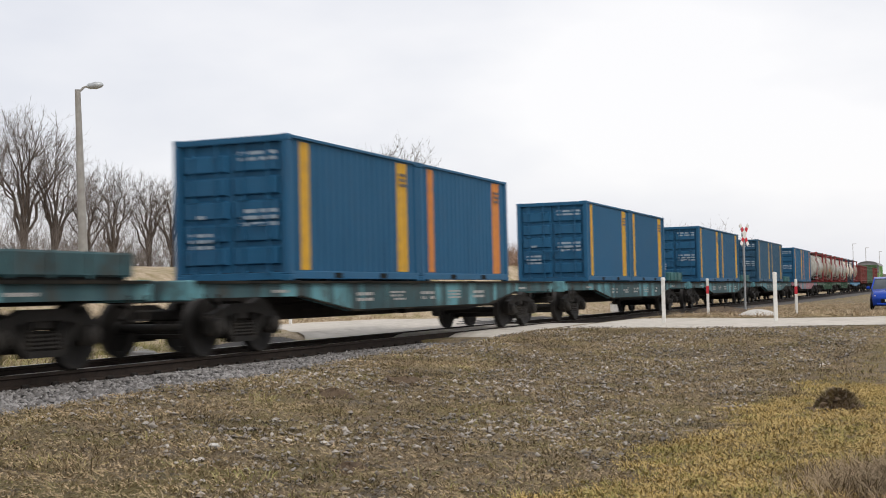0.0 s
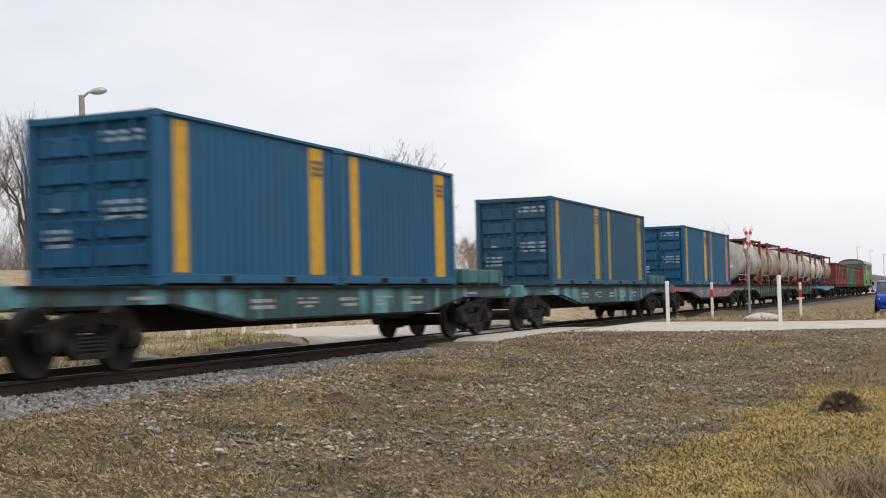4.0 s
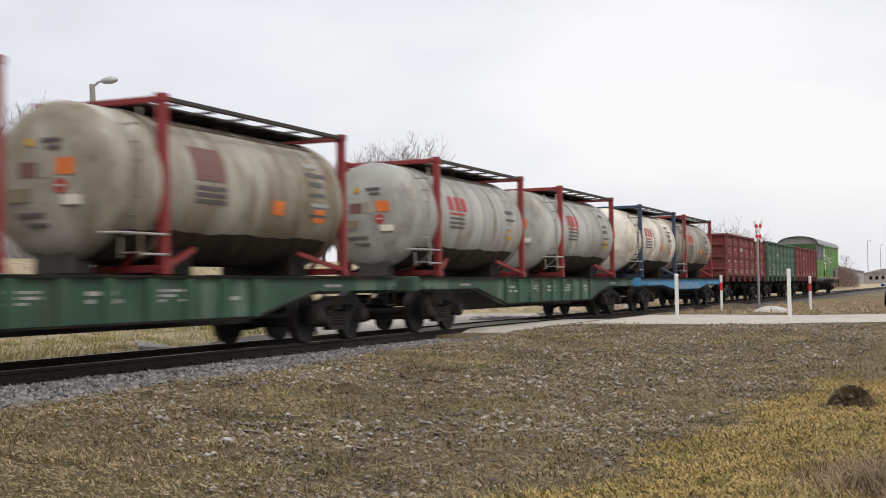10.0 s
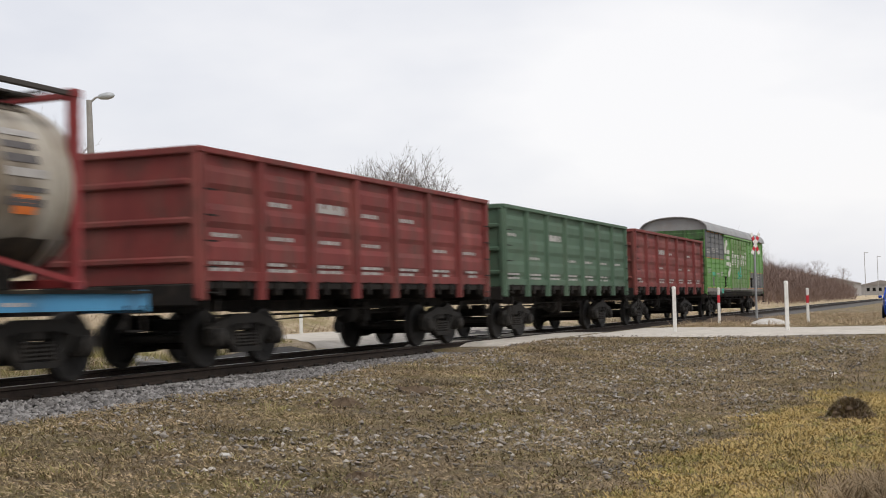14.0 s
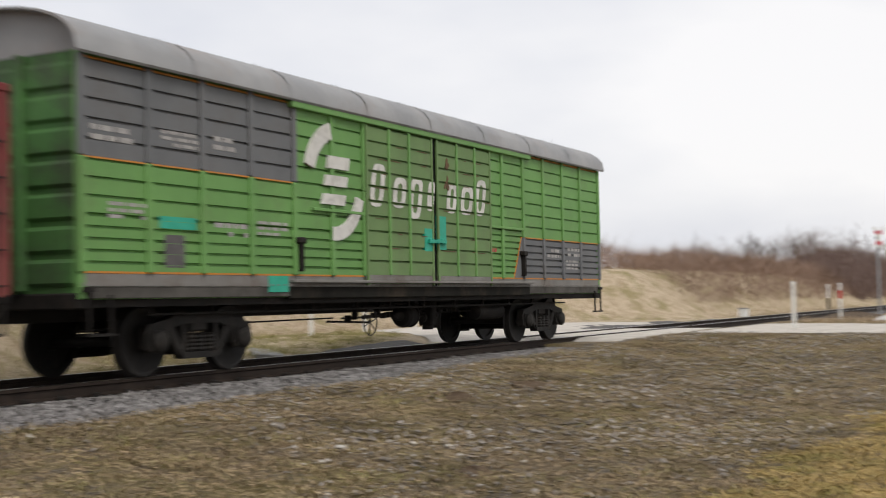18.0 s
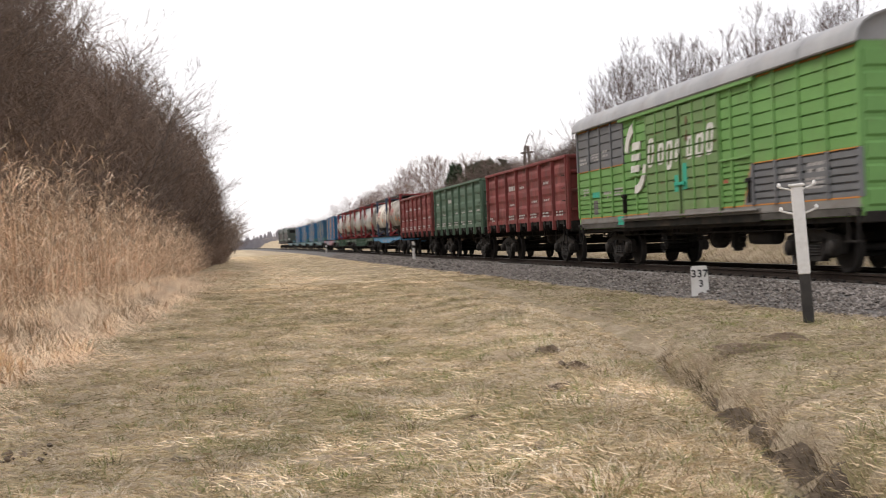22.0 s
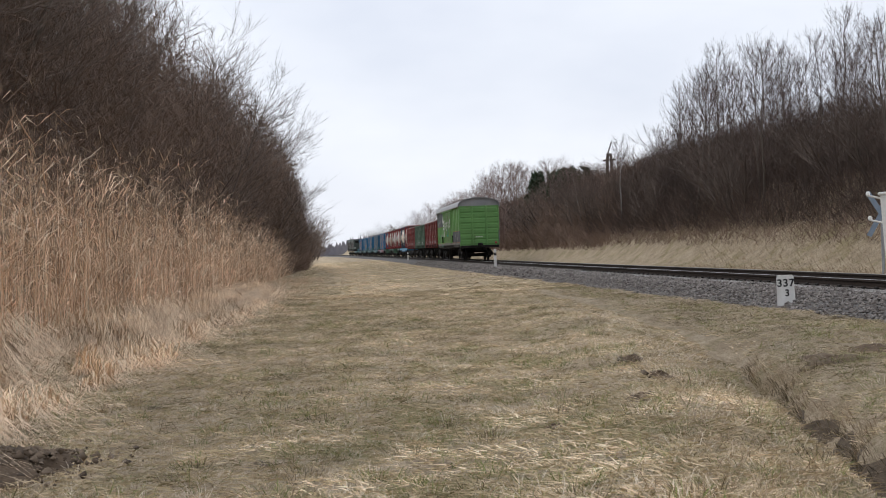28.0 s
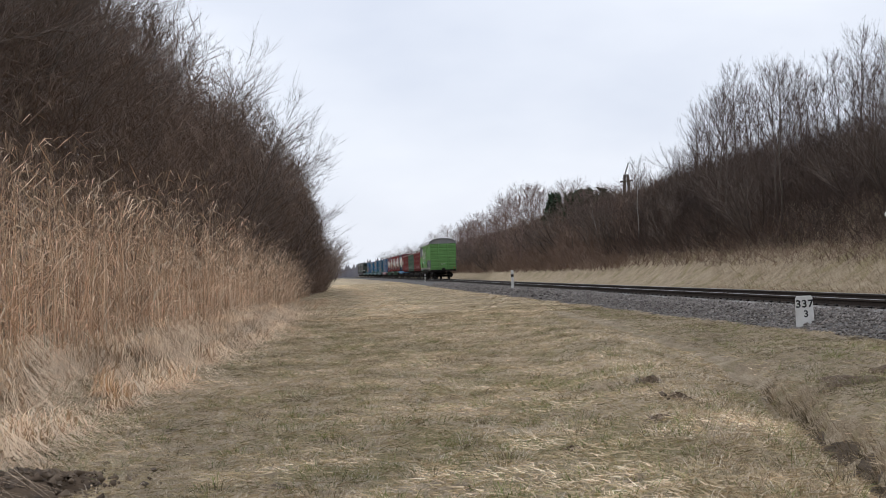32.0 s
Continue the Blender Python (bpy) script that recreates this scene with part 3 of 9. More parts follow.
# ---------------------------------------------------------------- railway track
M_BALLAST = mat("ballast", (0.13, 0.123, 0.118), (0.070, 0.065, 0.062), 14, 0.95, bump=1.0, bscale=24, still=True, dirt=(0.10, 0.085, 0.07), dirt_amount=0.5)


def ballast_z(x, v):
    """Shoulder and slope of the ballast, a little ragged."""
    a = np.abs(v)
    top = RAIL + np.where(a < 1.6, -0.215, -0.235)
    foot = ground_z(x, track_y(x) + np.sign(v) * FOOT)
    z = top + (foot - 0.03 - top) * ease((a - 2.15) / (FOOT - 2.15))
    return z + 0.018 * np.sin(x * 3.1 + v * 4) * np.sin(x * 1.7 - v * 2.3)


def ballast_bed():
    xs = np.concatenate([np.linspace(-620, -125, 70), spaced(-120, -42, 2), spaced(-40, 60, 0.35), spaced(62, 400, 4)])
    vs = np.array([-3.35, -3.15, -2.95, -2.7, -2.45, -2.2, -2.0, -1.5, -0.6, 0, 0.6, 1.5, 2.0, 2.3, 2.7, 3.15, 3.35])
    X, V = np.meshgrid(xs, vs, indexing="ij")
    Z = ballast_z(X, V)
    Z = np.where((X > 27.5) & (X < 38.8), np.minimum(Z, -0.27), Z)
    v = np.stack([X, track_y(X) + V, Z], -1).reshape(-1, 3)
    i = np.arange(X.size).reshape(X.shape)
    f = np.stack([i[:-1, :-1], i[1:, :-1], i[1:, 1:], i[:-1, 1:]], -1).reshape(-1, 4)
    me = raw_mesh("ballast_bed", v, f, M_BALLAST)
    me.shade_smooth()
    return me


solid("ballast_bed", ballast_bed(), M_BALLAST, "bed of grey crushed-stone ballast", "ballast", kind="structure")
track = thing("railway_track", "single broad-gauge track on concrete sleepers", "railway track", kind="structure")


def rail(side):
    prof_head = [(-0.036, -0.001), (0.036, -0.001), (0.037, -0.040), (-0.037, -0.040)]
    prof_side = [(-0.037, -0.002), (-0.037, -0.042), (-0.009, -0.058), (-0.009, -0.145), (-0.072, -0.168), (-0.072, -0.18), (0.072, -0.18), (0.072, -0.168),
                 (0.009, -0.145), (0.009, -0.058), (0.037, -0.042), (0.037, -0.002)]
    xs = np.concatenate([spaced(-620, -130, 12), spaced(-120, 30, 6), spaced(40, 400, 40)])

    def sweep(prof, closed):
        s, n = Shape(), len(prof)
        for x in xs:
            s.v += [(x, float(track_y(x)) + side * 0.80 + a, RAIL + z) for a, z in prof]
        for i in range(len(xs) - 1):
            for k in range(n if closed else n - 1):
                s.f.append((i * n + k, i * n + (k + 1) % n, (i + 1) * n + (k + 1) % n, (i + 1) * n + k))
        return s
    r = part("rail", sweep(prof_side, True), M_STEEL, track)
    part("rail_head", sweep([(-0.034, 0.0), (0.034, 0.0), (0.030, 0.004), (-0.030, 0.004)], True), M_RAILTOP, r, "polished running surface")


rail(-1)
rail(1)

# ---------------------------------------------------------------- rolling stock: shared running gear
WHEEL_R = 0.475


def wheelset_mesh():
    s = Shape()
    s.tube((0, -0.98, 0), (0, 0.98, 0), 0.075, n=10)
    for d in (-1, 1):
        s.lathe([(-0.095, WHEEL_R - 0.01), (-0.07, WHEEL_R), (0.0, WHEEL_R + 0.004), (0.02, WHEEL_R + 0.028), (0.035, WHEEL_R + 0.026), (0.036, 0.40), (0.0, 0.38), (0.0, 0.13), (0.05, 0.11)][::1],
                (0, d * 0.79, 0), (0, -d, 0), 28)
        s.lathe([(-0.095, 0.41), (-0.10, 0.43), (-0.095, WHEEL_R - 0.012)], (0, d * 0.79, 0), (0, -d, 0), 28)
        s.lathe([(-0.03, 0.40), (-0.02, 0.15), (-0.10, 0.12), (-0.16, 0.10)], (0, d * 0.79, 0), (0, -d, 0), 20)
    return mesh_of("wheelset", s, M_WHEEL, 35)


def side_frame_mesh():
    s = Shape()
    s.prism([(-1.16, 0.58), (-1.10, 0.70), (-0.70, 0.77), (-0.45, 0.86), (0.45, 0.86), (0.70, 0.77), (1.10, 0.70), (1.16, 0.58), (0.70, 0.62), (0.40, 0.70), (-0.40, 0.70), (-0.70, 0.62)], -0.075, 0.075)
    s.prism([(-0.46, 0.36), (-0.40, 0.22), (0.40, 0.22), (0.46, 0.36), (0.34, 0.31), (-0.34, 0.31)], -0.085, 0.085)
    for d in (-1, 1):
        s.prism([(d * 0.72, 0.63), (d * 0.58, 0.69), (d * 0.36, 0.33), (d * 0.46, 0.27)], -0.06, 0.06)
        s.prism([(d * 0.40, 0.72), (d * 0.31, 0.72), (d * 0.31, 0.28), (d * 0.40, 0.28)], -0.06, 0.06)
        s.prism([(d * 1.16, 0.60), (d * 1.10, 0.60), (d * 1.08, 0.38), (d * 1.14, 0.38)], -0.07, 0.07)
        s.prism([(d * 0.77, 0.62), (d * 0.71, 0.62), (d * 0.72, 0.40), (d * 0.77, 0.40)], -0.07, 0.07)
    return mesh_of("side_frame", s, M_BOGIE, 30)


def axle_box_mesh():
    s = Shape()
    s.lathe([(0, 0.15), (0.10, 0.155), (0.13, 0.13), (0.15, 0.07)], (0, 0, 0), (0, -1, 0), 16)
    s.box(-0.16, 0.16, -0.06, 0.10, -0.14, 0.16, 0.02)
    return mesh_of("axle_box", s, M_BOGIE, 35)


def spring_mesh():
    s = Shape()
    for x in (-0.20, 0.0, 0.20):
        ring = []
        for k in range(5):
            z = 0.055 * k
            ring += [(z, 0.075), (z + 0.028, 0.09)]
        s.lathe(ring, (x, 0, 0.315), (0, 0, 1), 9)
    return mesh_of("spring_nest", s, M_BOGIE, 40)


def bolster_mesh():
    s = Shape()
    s.box(-0.20, 0.20, -1.08, 1.08, 0.58, 0.78, 0.03)
    s.box(-0.05, 0.05, -0.75, 0.75, 0.30, 0.42, 0.01)
    for d in (-1, 1):
        s.box(d * 0.40 - 0.04, d * 0.40 + 0.04, -0.95, 0.95, 0.28, 0.36, 0.01)
    s.lathe([(0, 0.22), (0.12, 0.22)], (0, 0, 0.76), (0, 0, 1), 14)
    return mesh_of("bolster", s, M_BOGIE, 30)


ME_WHEELSET, ME_SIDE, ME_ABOX, ME_SPRING, ME_BOLSTER = wheelset_mesh(), side_frame_mesh(), axle_box_mesh(), spring_mesh(), bolster_mesh()
WHEELS_LEAD, WHEELS_TRAIL = [], []


def bogie(wagon, x):
    b = part("bogie", ME_BOLSTER, None, wagon, at=pose(x, 0, RAIL))
    for d in (-1, 1):
        part("side_frame", ME_SIDE, None, b, at=pose(0, d * 1.04, 0))
        part("spring_nest", ME_SPRING, None, b, at=pose(0, d * 1.06, 0))
        for e in (-1, 1):
            part("axle_box", ME_ABOX, None, b, at=pose(e * 0.925, d * 1.08, WHEEL_R, 0, 0, 0 if d < 0 else 180))
    WHEELS_LEAD.append(part("wheelset", ME_WHEELSET, None, b, at=pose(-0.925, 0, WHEEL_R)))
    WHEELS_TRAIL.append(part("wheelset", ME_WHEELSET, None, b, at=pose(0.925, 0, WHEEL_R)))
    return b


def coupler_mesh():
    s = Shape()
    s.box(-0.10, 0.42, -0.10, 0.10, 0.96, 1.14, 0.03)
    s.box(0.40, 0.60, -0.20, 0.17, 0.88, 1.20, 0.05)
    s.prism([(0.58, 0.92), (0.72, 0.96), (0.72, 1.12), (0.58, 1.16)], 0.02, 0.16)
    s.tube((0.1, 0.34, 0.88), (0.55, 0.42, 0.55), 0.03, n=7)
    return mesh_of("coupler", s, M_UNDER, 30)


ME_COUPLER = coupler_mesh()


def couplers(wagon, half):
    part("coupler", ME_COUPLER, None, wagon, at=pose(half, 0, 0))
    part("coupler", ME_COUPLER, None, wagon, at=pose(-half, 0, 0, 0, 0, 180))


def brake_gear(wagon, x, sign=1):
    s = Shape().lathe([(-0.22, 0.03), (-0.20, 0.06), (-0.05, 0.07), (0, 0.12), (0.03, 0.185), (0.09, 0.205), (0.12, 0.19), (0.36, 0.19), (0.39, 0.205), (0.45, 0.18), (0.48, 0.08)], (x, -0.55, 0.70), (sign, 0, 0), 18)
    for q in (0.08, 0.40):
        s.box(x + sign * q - 0.03, x + sign * q + 0.03, -0.72, -0.38, 0.86, 1.0)
    part("brake_cylinder", s, M_UNDER, wagon, smooth=35)
    s = Shape().lathe([(0, 0.05), (0.02, 0.13), (0.05, 0.155), (1.22, 0.155), (1.25, 0.13), (1.27, 0.05)], (x + sign * 2.45, -0.62, 0.74), (sign, 0, 0), 16)
    part("air_reservoir", s, M_UNDER, wagon, smooth=35)
    s = Shape().box(x + sign * 1.0 - 0.14, x + sign * 1.0 + 0.14, -0.62, -0.40, 0.50, 0.94, 0.03).tube((x + sign * 1.0, -0.5, 0.42), (x + sign * 1.0, -0.5, 0.52), 0.11, n=10)
    part("air_distributor", s, M_UNDER, wagon, smooth=35)
    s = Shape()
    s.tube((x - 4.6, -0.75, 0.80), (x + 4.6, -0.75, 0.80), 0.022, n=6)
    s.tube((x - 4.6, -0.30, 0.72), (x + 4.6, -0.30, 0.72), 0.02, n=6)
    for k in range(-4, 5, 2):
        s.box(x + k - 0.02, x + k + 0.02, -0.77, -0.73, 0.78, 1.0)
    # pull rods, levers and pipes between cylinder, distributor and reservoir
    s.tube((x - sign * 4.2, -0.62, 0.60), (x - sign * 1.25, -0.58, 0.66), 0.014, n=6).tube((x - sign * 1.25, -0.58, 0.66), (x, -0.55, 0.70), 0.030, n=6)
    for k, q in enumerate((-1.2, -0.95, -0.72, -0.5, -0.34)):
        s.box(x + sign * q - 0.05 + 0.01 * k, x + sign * q + 0.05, -0.62, -0.52, 0.63 + 0.01 * (k % 2), 0.73 + 0.02 * (k % 3), 0.01)
    s.bar((x - sign * 0.72, -0.58, 0.70), (x - sign * 0.60, -0.58, 0.93), 0.04, 0.03).bar((x + sign * 0.62, -0.55, 0.62), (x + sign * 0.98, -0.55, 0.80), 0.03, 0.03)
    for z in (0.66, 0.72, 0.80):
        s.tube((x + sign * 0.46, -0.55, z), (x + sign * 0.92, -0.55, z - 0.03), 0.016, n=6)
        s.tube((x + sign * 1.12, -0.56, z + 0.02), (x + sign * 2.46, -0.62, z + 0.04), 0.013, n=6)
    for q in (0.60, 0.76, 1.28, 1.5, 1.72, 2.0):
        s.box(x + sign * q - 0.025, x + sign * q + 0.025, -0.60, -0.54, 0.66, 0.78, 0.008)
    s.tube((x + sign * 1.16, -0.56, 0.60), (x + sign * 1.42, -0.56, 0.86), 0.018, n=6).tube((x + sign * 1.75, -0.62, 0.60), (x + sign * 1.78, -0.62, 0.90), 0.010, n=6)
    for q in (-0.16, 0.16):
        s.box(x + sign * 1.0 + q - 0.05, x + sign * 1.0 + q + 0.05, -0.60, -0.50, 0.54, 0.66, 0.015)
    part("brake_rigging", s, M_UNDER, wagon, smooth=35)


def bars(shape, x0, z0, w, h, rows, y, seed, gap=0.45, keep=1.0, depth=0.003):
    """Rows of unreadable lettering as plain bars on a side wall."""
    r = random.Random(seed)
    step = h / rows
    for i in range(rows):
        x, z = x0, z0 + h - (i + 1) * step
        while x < x0 + w:
            b = r.uniform(0.10, 0.40) * w
            if r.random() < keep:
                shape.box(x, min(x + b, x0 + w), y - depth, y, z, z + step * (1 - gap))
            x += b + 0.07 * w
    return shape


def end_bars(shape, y0, z0, w, h, rows, x, seed, gap=0.45, depth=0.003):
    r = random.Random(seed)
    step = h / rows
    for i in range(rows):
        y, z = y0, z0 + h - (i + 1) * step
        while y < y0 + w:
            b = r.uniform(0.15, 0.5) * w
            shape.box(x - depth, x, y, min(y + b, y0 + w), z, z + step * (1 - gap))
            y += b + 0.08 * w
    return shape


# ---------------------------------------------------------------- flat wagons
DECK = 1.135


def flat_wagon(name, label, half, material, end_flap=False, ribs=False, belly=0.55, seed=1, flap_material=None):
    """Container flat with fish-belly side sills. half: from the middle to the coupling faces."""
    w = thing(name, label, "freight wagon", "wagons of the train")
    hb = half - 0.62
    piv = half - 2.55
    a, b = piv - 1.45, piv - 3.6
    for d in (-1, 1):
        y0, y1 = sorted((d * 1.40, d * 1.27))
        poly = [(-hb, 0.86), (-hb, DECK), (hb, DECK), (hb, 0.86), (a, 0.86), (b, belly), (-b, belly), (-a, 0.86)]
        sill = part("side_sill", Shape().prism(poly, y0, y1), material, w)
        s = Shape()
        s.prism([(-hb, DECK - 0.045), (-hb, DECK), (hb, DECK), (hb, DECK - 0.045)], *sorted((d * 1.40 + d * 0.06, d * 1.40)))
        low = [(-a - 0.02, 0.84), (-b, belly - 0.005), (b, belly - 0.005), (a + 0.02, 0.84), (a + 0.02, 0.875), (b, belly + 0.03), (-b, belly + 0.03), (-a - 0.02, 0.875)]
        s.prism(low, *sorted((d * 1.40 + d * 0.05, d * 1.40)))
        # The shadow line between load and sill is painted onto the flange.
        part("sill_flange", s, M_SILL_SHADE, sill, "flange painted dark as a shadow line")
        if ribs:
            for k in range(9):
                x = -b + 2 * b * k / 8
                part("stiffener", Shape().prism([(x - 0.10, belly + 0.03), (x + 0.10, belly + 0.03), (x + 0.10, DECK - 0.05), (x - 0.10, DECK - 0.05)], *sorted((d * 1.40 + d * 0.055, d * 1.40))), M_WGREEN_DARK, sill)
        if d < 0:
            s = Shape()
            for k in range(5):
                x = -b * 0.95 + k * b * 0.42
                bars(s, x, 0.74, 0.75, 0.22, 2 + k % 2, -1.402, seed * 10 + k, keep=0.8)
            for x in (-a - 1.0, a + 0.35):
                bars(s, x, 0.93, 0.6, 0.09, 1, -1.402, seed + 3)
            part("lettering", s, M_DIRTY_WHITE, sill, "faded white stencilled data in unreadable rows")
    cs = part("centre_sill", Shape().prism([(-hb, 0.80), (-hb, DECK - 0.02), (hb, DECK - 0.02), (hb, 0.80), (piv - 1.2, 0.80), (piv - 2.0, belly - 0.13), (2.0 - piv, belly - 0.13), (1.2 - piv, 0.80)], -0.30, 0.30), M_UNDER, w)
    for k in range(11):
        x = -hb + 0.15 + (2 * hb - 0.3) * k / 10
        part("cross_bearer", Shape().box(x - 0.08, x + 0.08, -1.27, 1.27, 0.92, DECK - 0.01), M_UNDER, cs)
    for d in (-1, 1):
        x0, x1 = sorted((d * hb, d * (hb + 0.12)))
        part("end_beam", Shape().box(x0, x1, -1.38, 1.38, 0.82, DECK + 0.01, 0.02), material, w)
        s = Shape().bar((d * (hb - 0.15), -1.46, 0.55), (d * (hb - 0.15), -1.46, 0.92), 0.03, 0.03).bar((d * (hb - 0.55), -1.46, 0.55), (d * (hb - 0.55), -1.46, 0.92), 0.03, 0.03)
        s.bar((d * (hb - 0.15), -1.46, 0.56), (d * (hb - 0.55), -1.46, 0.56), 0.03, 0.03)
        part("step", s, M_UNDER, w)
        bogie(w, d * piv)
    for x in (-6.05, -3.0, 0.0, 3.0, 6.05):
        for d in (-1, 1):
            part("container_lock", Shape().box(x - 0.11, x + 0.11, d * 1.2 - 0.14, d * 1.2 + 0.14, DECK - 0.01, DECK + 0.012, 0.004), M_UNDER, w)
    if end_flap:
        f = Shape().box(hb - 3.1, hb - 0.25, -1.32, 1.32, DECK + 0.05, DECK + 0.40, 0.03)
        fl = part("folded_end_wall", f, flap_material or M_TEAL_PALE, w, "folded steel end wall lying on the deck")
        for k in range(4):
            x = hb - 2.9 + k * 0.8
            part("rib", Shape().box(x, x + 0.07, -1.35, -1.32, DECK + 0.02, DECK + 0.42, 0.01), flap_material or M_TEAL_PALE, fl)
        part("bearer", Shape().box(hb - 3.0, hb - 0.35, -1.25, 1.25, DECK, DECK + 0.06), M_UNDER, w)
    couplers(w, half - 0.62)
    brake_gear(w, -0.4)
    return w


# ---------------------------------------------------------------- freight containers
CL, CH, CW = 6.058, 2.68, 1.219
TH = 2.74                     # tank containers stand taller


def corrugated(x0, x1, z0, z1, y, depth, pitch, s=None, cut=None):
    """Upright corrugation along x, on a wall that faces -y for y < 0."""
    s = s or Shape()
    d = -1 if y < 0 else 1
    n = max(1, round((x1 - x0) / pitch))
    p = (x1 - x0) / n
    xs = []
    for k in range(n):
        b = x0 + k * p
        xs += [(b, 0), (b + 0.34 * p, 0), (b + 0.46 * p, 1), (b + 0.88 * p, 1)]
    xs.append((x1, 0))
    if cut:
        px, pq = [q[0] for q in xs], [q[1] for q in xs]
        xs = [(cut[0], float(np.interp(cut[0], px, pq)))] + [q for q in xs if cut[0] < q[0] < cut[1]] + [(cut[1], float(np.interp(cut[1], px, pq)))]
    verts = [(x, y - d * depth * q, z) for x, q in xs for z in (z0, z1)]
    return s.add(verts, [(2 * i, 2 * i + 2, 2 * i + 3, 2 * i + 1) for i in range(len(xs) - 1)])


def container(label, material, stripes, seed, letters_side=True):
    c = thing("shipping_container", label, "container", "blue containers")
    post = 0.16
    for d in (-1, 1):
        y = d * (CW - 0.03)
        wall = part("side_wall", corrugated(-CL / 2 + post, CL / 2 - post, 0.17, CH - 0.06, y, 0.046, 0.278), material, c)
        if d < 0:
            for (a, b), sm in zip(((0.50, 0.95), (4.99, 5.45)), stripes):
                s = corrugated(-CL / 2 + post, CL / 2 - post, 0.20, CH - 0.10, y - 0.005, 0.046, 0.278, cut=(-CL / 2 + a, -CL / 2 + b))
                part("stripe", s, sm, wall, "painted upright stripe")
            s = Shape()
            bars(s, -CL / 2 + 5.03, CH - 0.62, 0.38, 0.34, 3, y - 0.010, seed)
            part("lettering", s, M_SIGN_DARK, wall, "small unreadable lettering")
        part("top_rail", Shape().box(-CL / 2 + post, CL / 2 - post, *sorted((d * CW, d * (CW - 0.07))), CH - 0.07, CH - 0.01, 0.01), material, c)
        rail_ = part("bottom_rail", Shape().box(-CL / 2 + post, CL / 2 - post, *sorted((d * CW, d * (CW - 0.06))), 0.03, 0.18, 0.01), material, c)
        for x in ((-1.25, -0.45, 0.45, 1.25) if seed % 3 == 0 else (-1.05, 1.05)):
            part("fork_pocket", Shape().box(x - 0.17, x + 0.17, *sorted((d * (CW + 0.004), d * (CW - 0.05))), 0.05, 0.155), M_BLACK, rail_)
    for sx in (-1, 1):
        for sy in (-1, 1):
            x0, x1 = sorted((sx * CL / 2, sx * (CL / 2 - post)))
            y0, y1 = sorted((sy * CW, sy * (CW - 0.14)))
            p = part("corner_post", Shape().box(x0, x1, y0, y1, 0.12, CH - 0.12, 0.012), material, c)
            for z in (0.0, CH - 0.118):
                part("corner_casting", Shape().box(*sorted((sx * (CL / 2 + 0.003), sx * (CL / 2 - 0.178))), *sorted((sy * (CW + 0.003), sy * (CW - 0.162))), z, z + 0.118, 0.012), material, p)
    # roof
    s = Shape()
    n = 20
    for k in range(n):
        x = -CL / 2 + 0.1 + (CL - 0.2) * k / n
        w_ = (CL - 0.2) / n
        s.add([(x, -CW + 0.05, CH - 0.03), (x + w_ * 0.5, -CW + 0.05, CH - 0.012), (x + w_, -CW + 0.05, CH - 0.03), (x, CW - 0.05, CH - 0.03), (x + w_ * 0.5, CW - 0.05, CH - 0.012), (x + w_, CW - 0.05, CH - 0.03)],
              [(0, 1, 4, 3), (1, 2, 5, 4)])
    part("roof", s, material, c)
    part("floor", Shape().box(-CL / 2 + 0.05, CL / 2 - 0.05, -CW + 0.06, CW - 0.06, 0.12, 0.17), M_UNDER, c)
    # plain end at +x, door end at -x
    part("end_wall", Shape().box(CL / 2 - 0.09, CL / 2 - 0.03, -CW + 0.1, CW - 0.1, 0.12, CH - 0.12, 0.01), material, c)
    part("door_header", Shape().box(-CL / 2, -CL / 2 + 0.10, -CW + 0.14, CW - 0.14, CH - 0.13, CH - 0.01, 0.01), material, c)
    part("door_sill", Shape().box(-CL / 2, -CL / 2 + 0.10, -CW + 0.14, CW - 0.14, 0.02, 0.16, 0.01), material, c)
    for d in (-1, 1):
        y0, y1 = sorted((d * 0.01, d * (CW - 0.145)))
        leaf = part("door_leaf", Shape().box(-CL / 2 + 0.095, -CL / 2 + 0.13, y0, y1, 0.165, CH - 0.135, 0.004), material, c)
        for k in range(5):
            z = 0.30 + k * 0.43
            s = Shape().add([(-CL / 2 + 0.095, y0 + 0.06, z), (-CL / 2 + 0.025, y0 + 0.09, z + 0.03), (-CL / 2 + 0.025, y0 + 0.09, z + 0.31), (-CL / 2 + 0.095, y0 + 0.06, z + 0.34),
                             (-CL / 2 + 0.095, y1 - 0.06, z), (-CL / 2 + 0.025, y1 - 0.09, z + 0.03), (-CL / 2 + 0.025, y1 - 0.09, z + 0.31), (-CL / 2 + 0.095, y1 - 0.06, z + 0.34)],
                            [(0, 1, 5, 4), (1, 2, 6, 5), (2, 3, 7, 6), (0, 3, 2, 1), (4, 5, 6, 7)])
            part("door_panel", s, material, leaf)
        for k in range(2):
            y = d * (0.28 + 0.52 * k)
            s = Shape().tube((-CL / 2 - 0.005, y, 0.10), (-CL / 2 - 0.005, y, CH - 0.06), 0.019, n=8)
            for z in (0.14, 0.8, 1.5, 2.3):
                s.box(-CL / 2 - 0.02, -CL / 2 + 0.06, y - 0.05, y + 0.05, z, z + 0.06)
            s.bar((-CL / 2 - 0.03, y, 1.05), (-CL / 2 - 0.03, y - d * 0.38, 1.02), 0.02, 0.03)
            part("lock_rod", s, material, leaf)
        s = Shape()
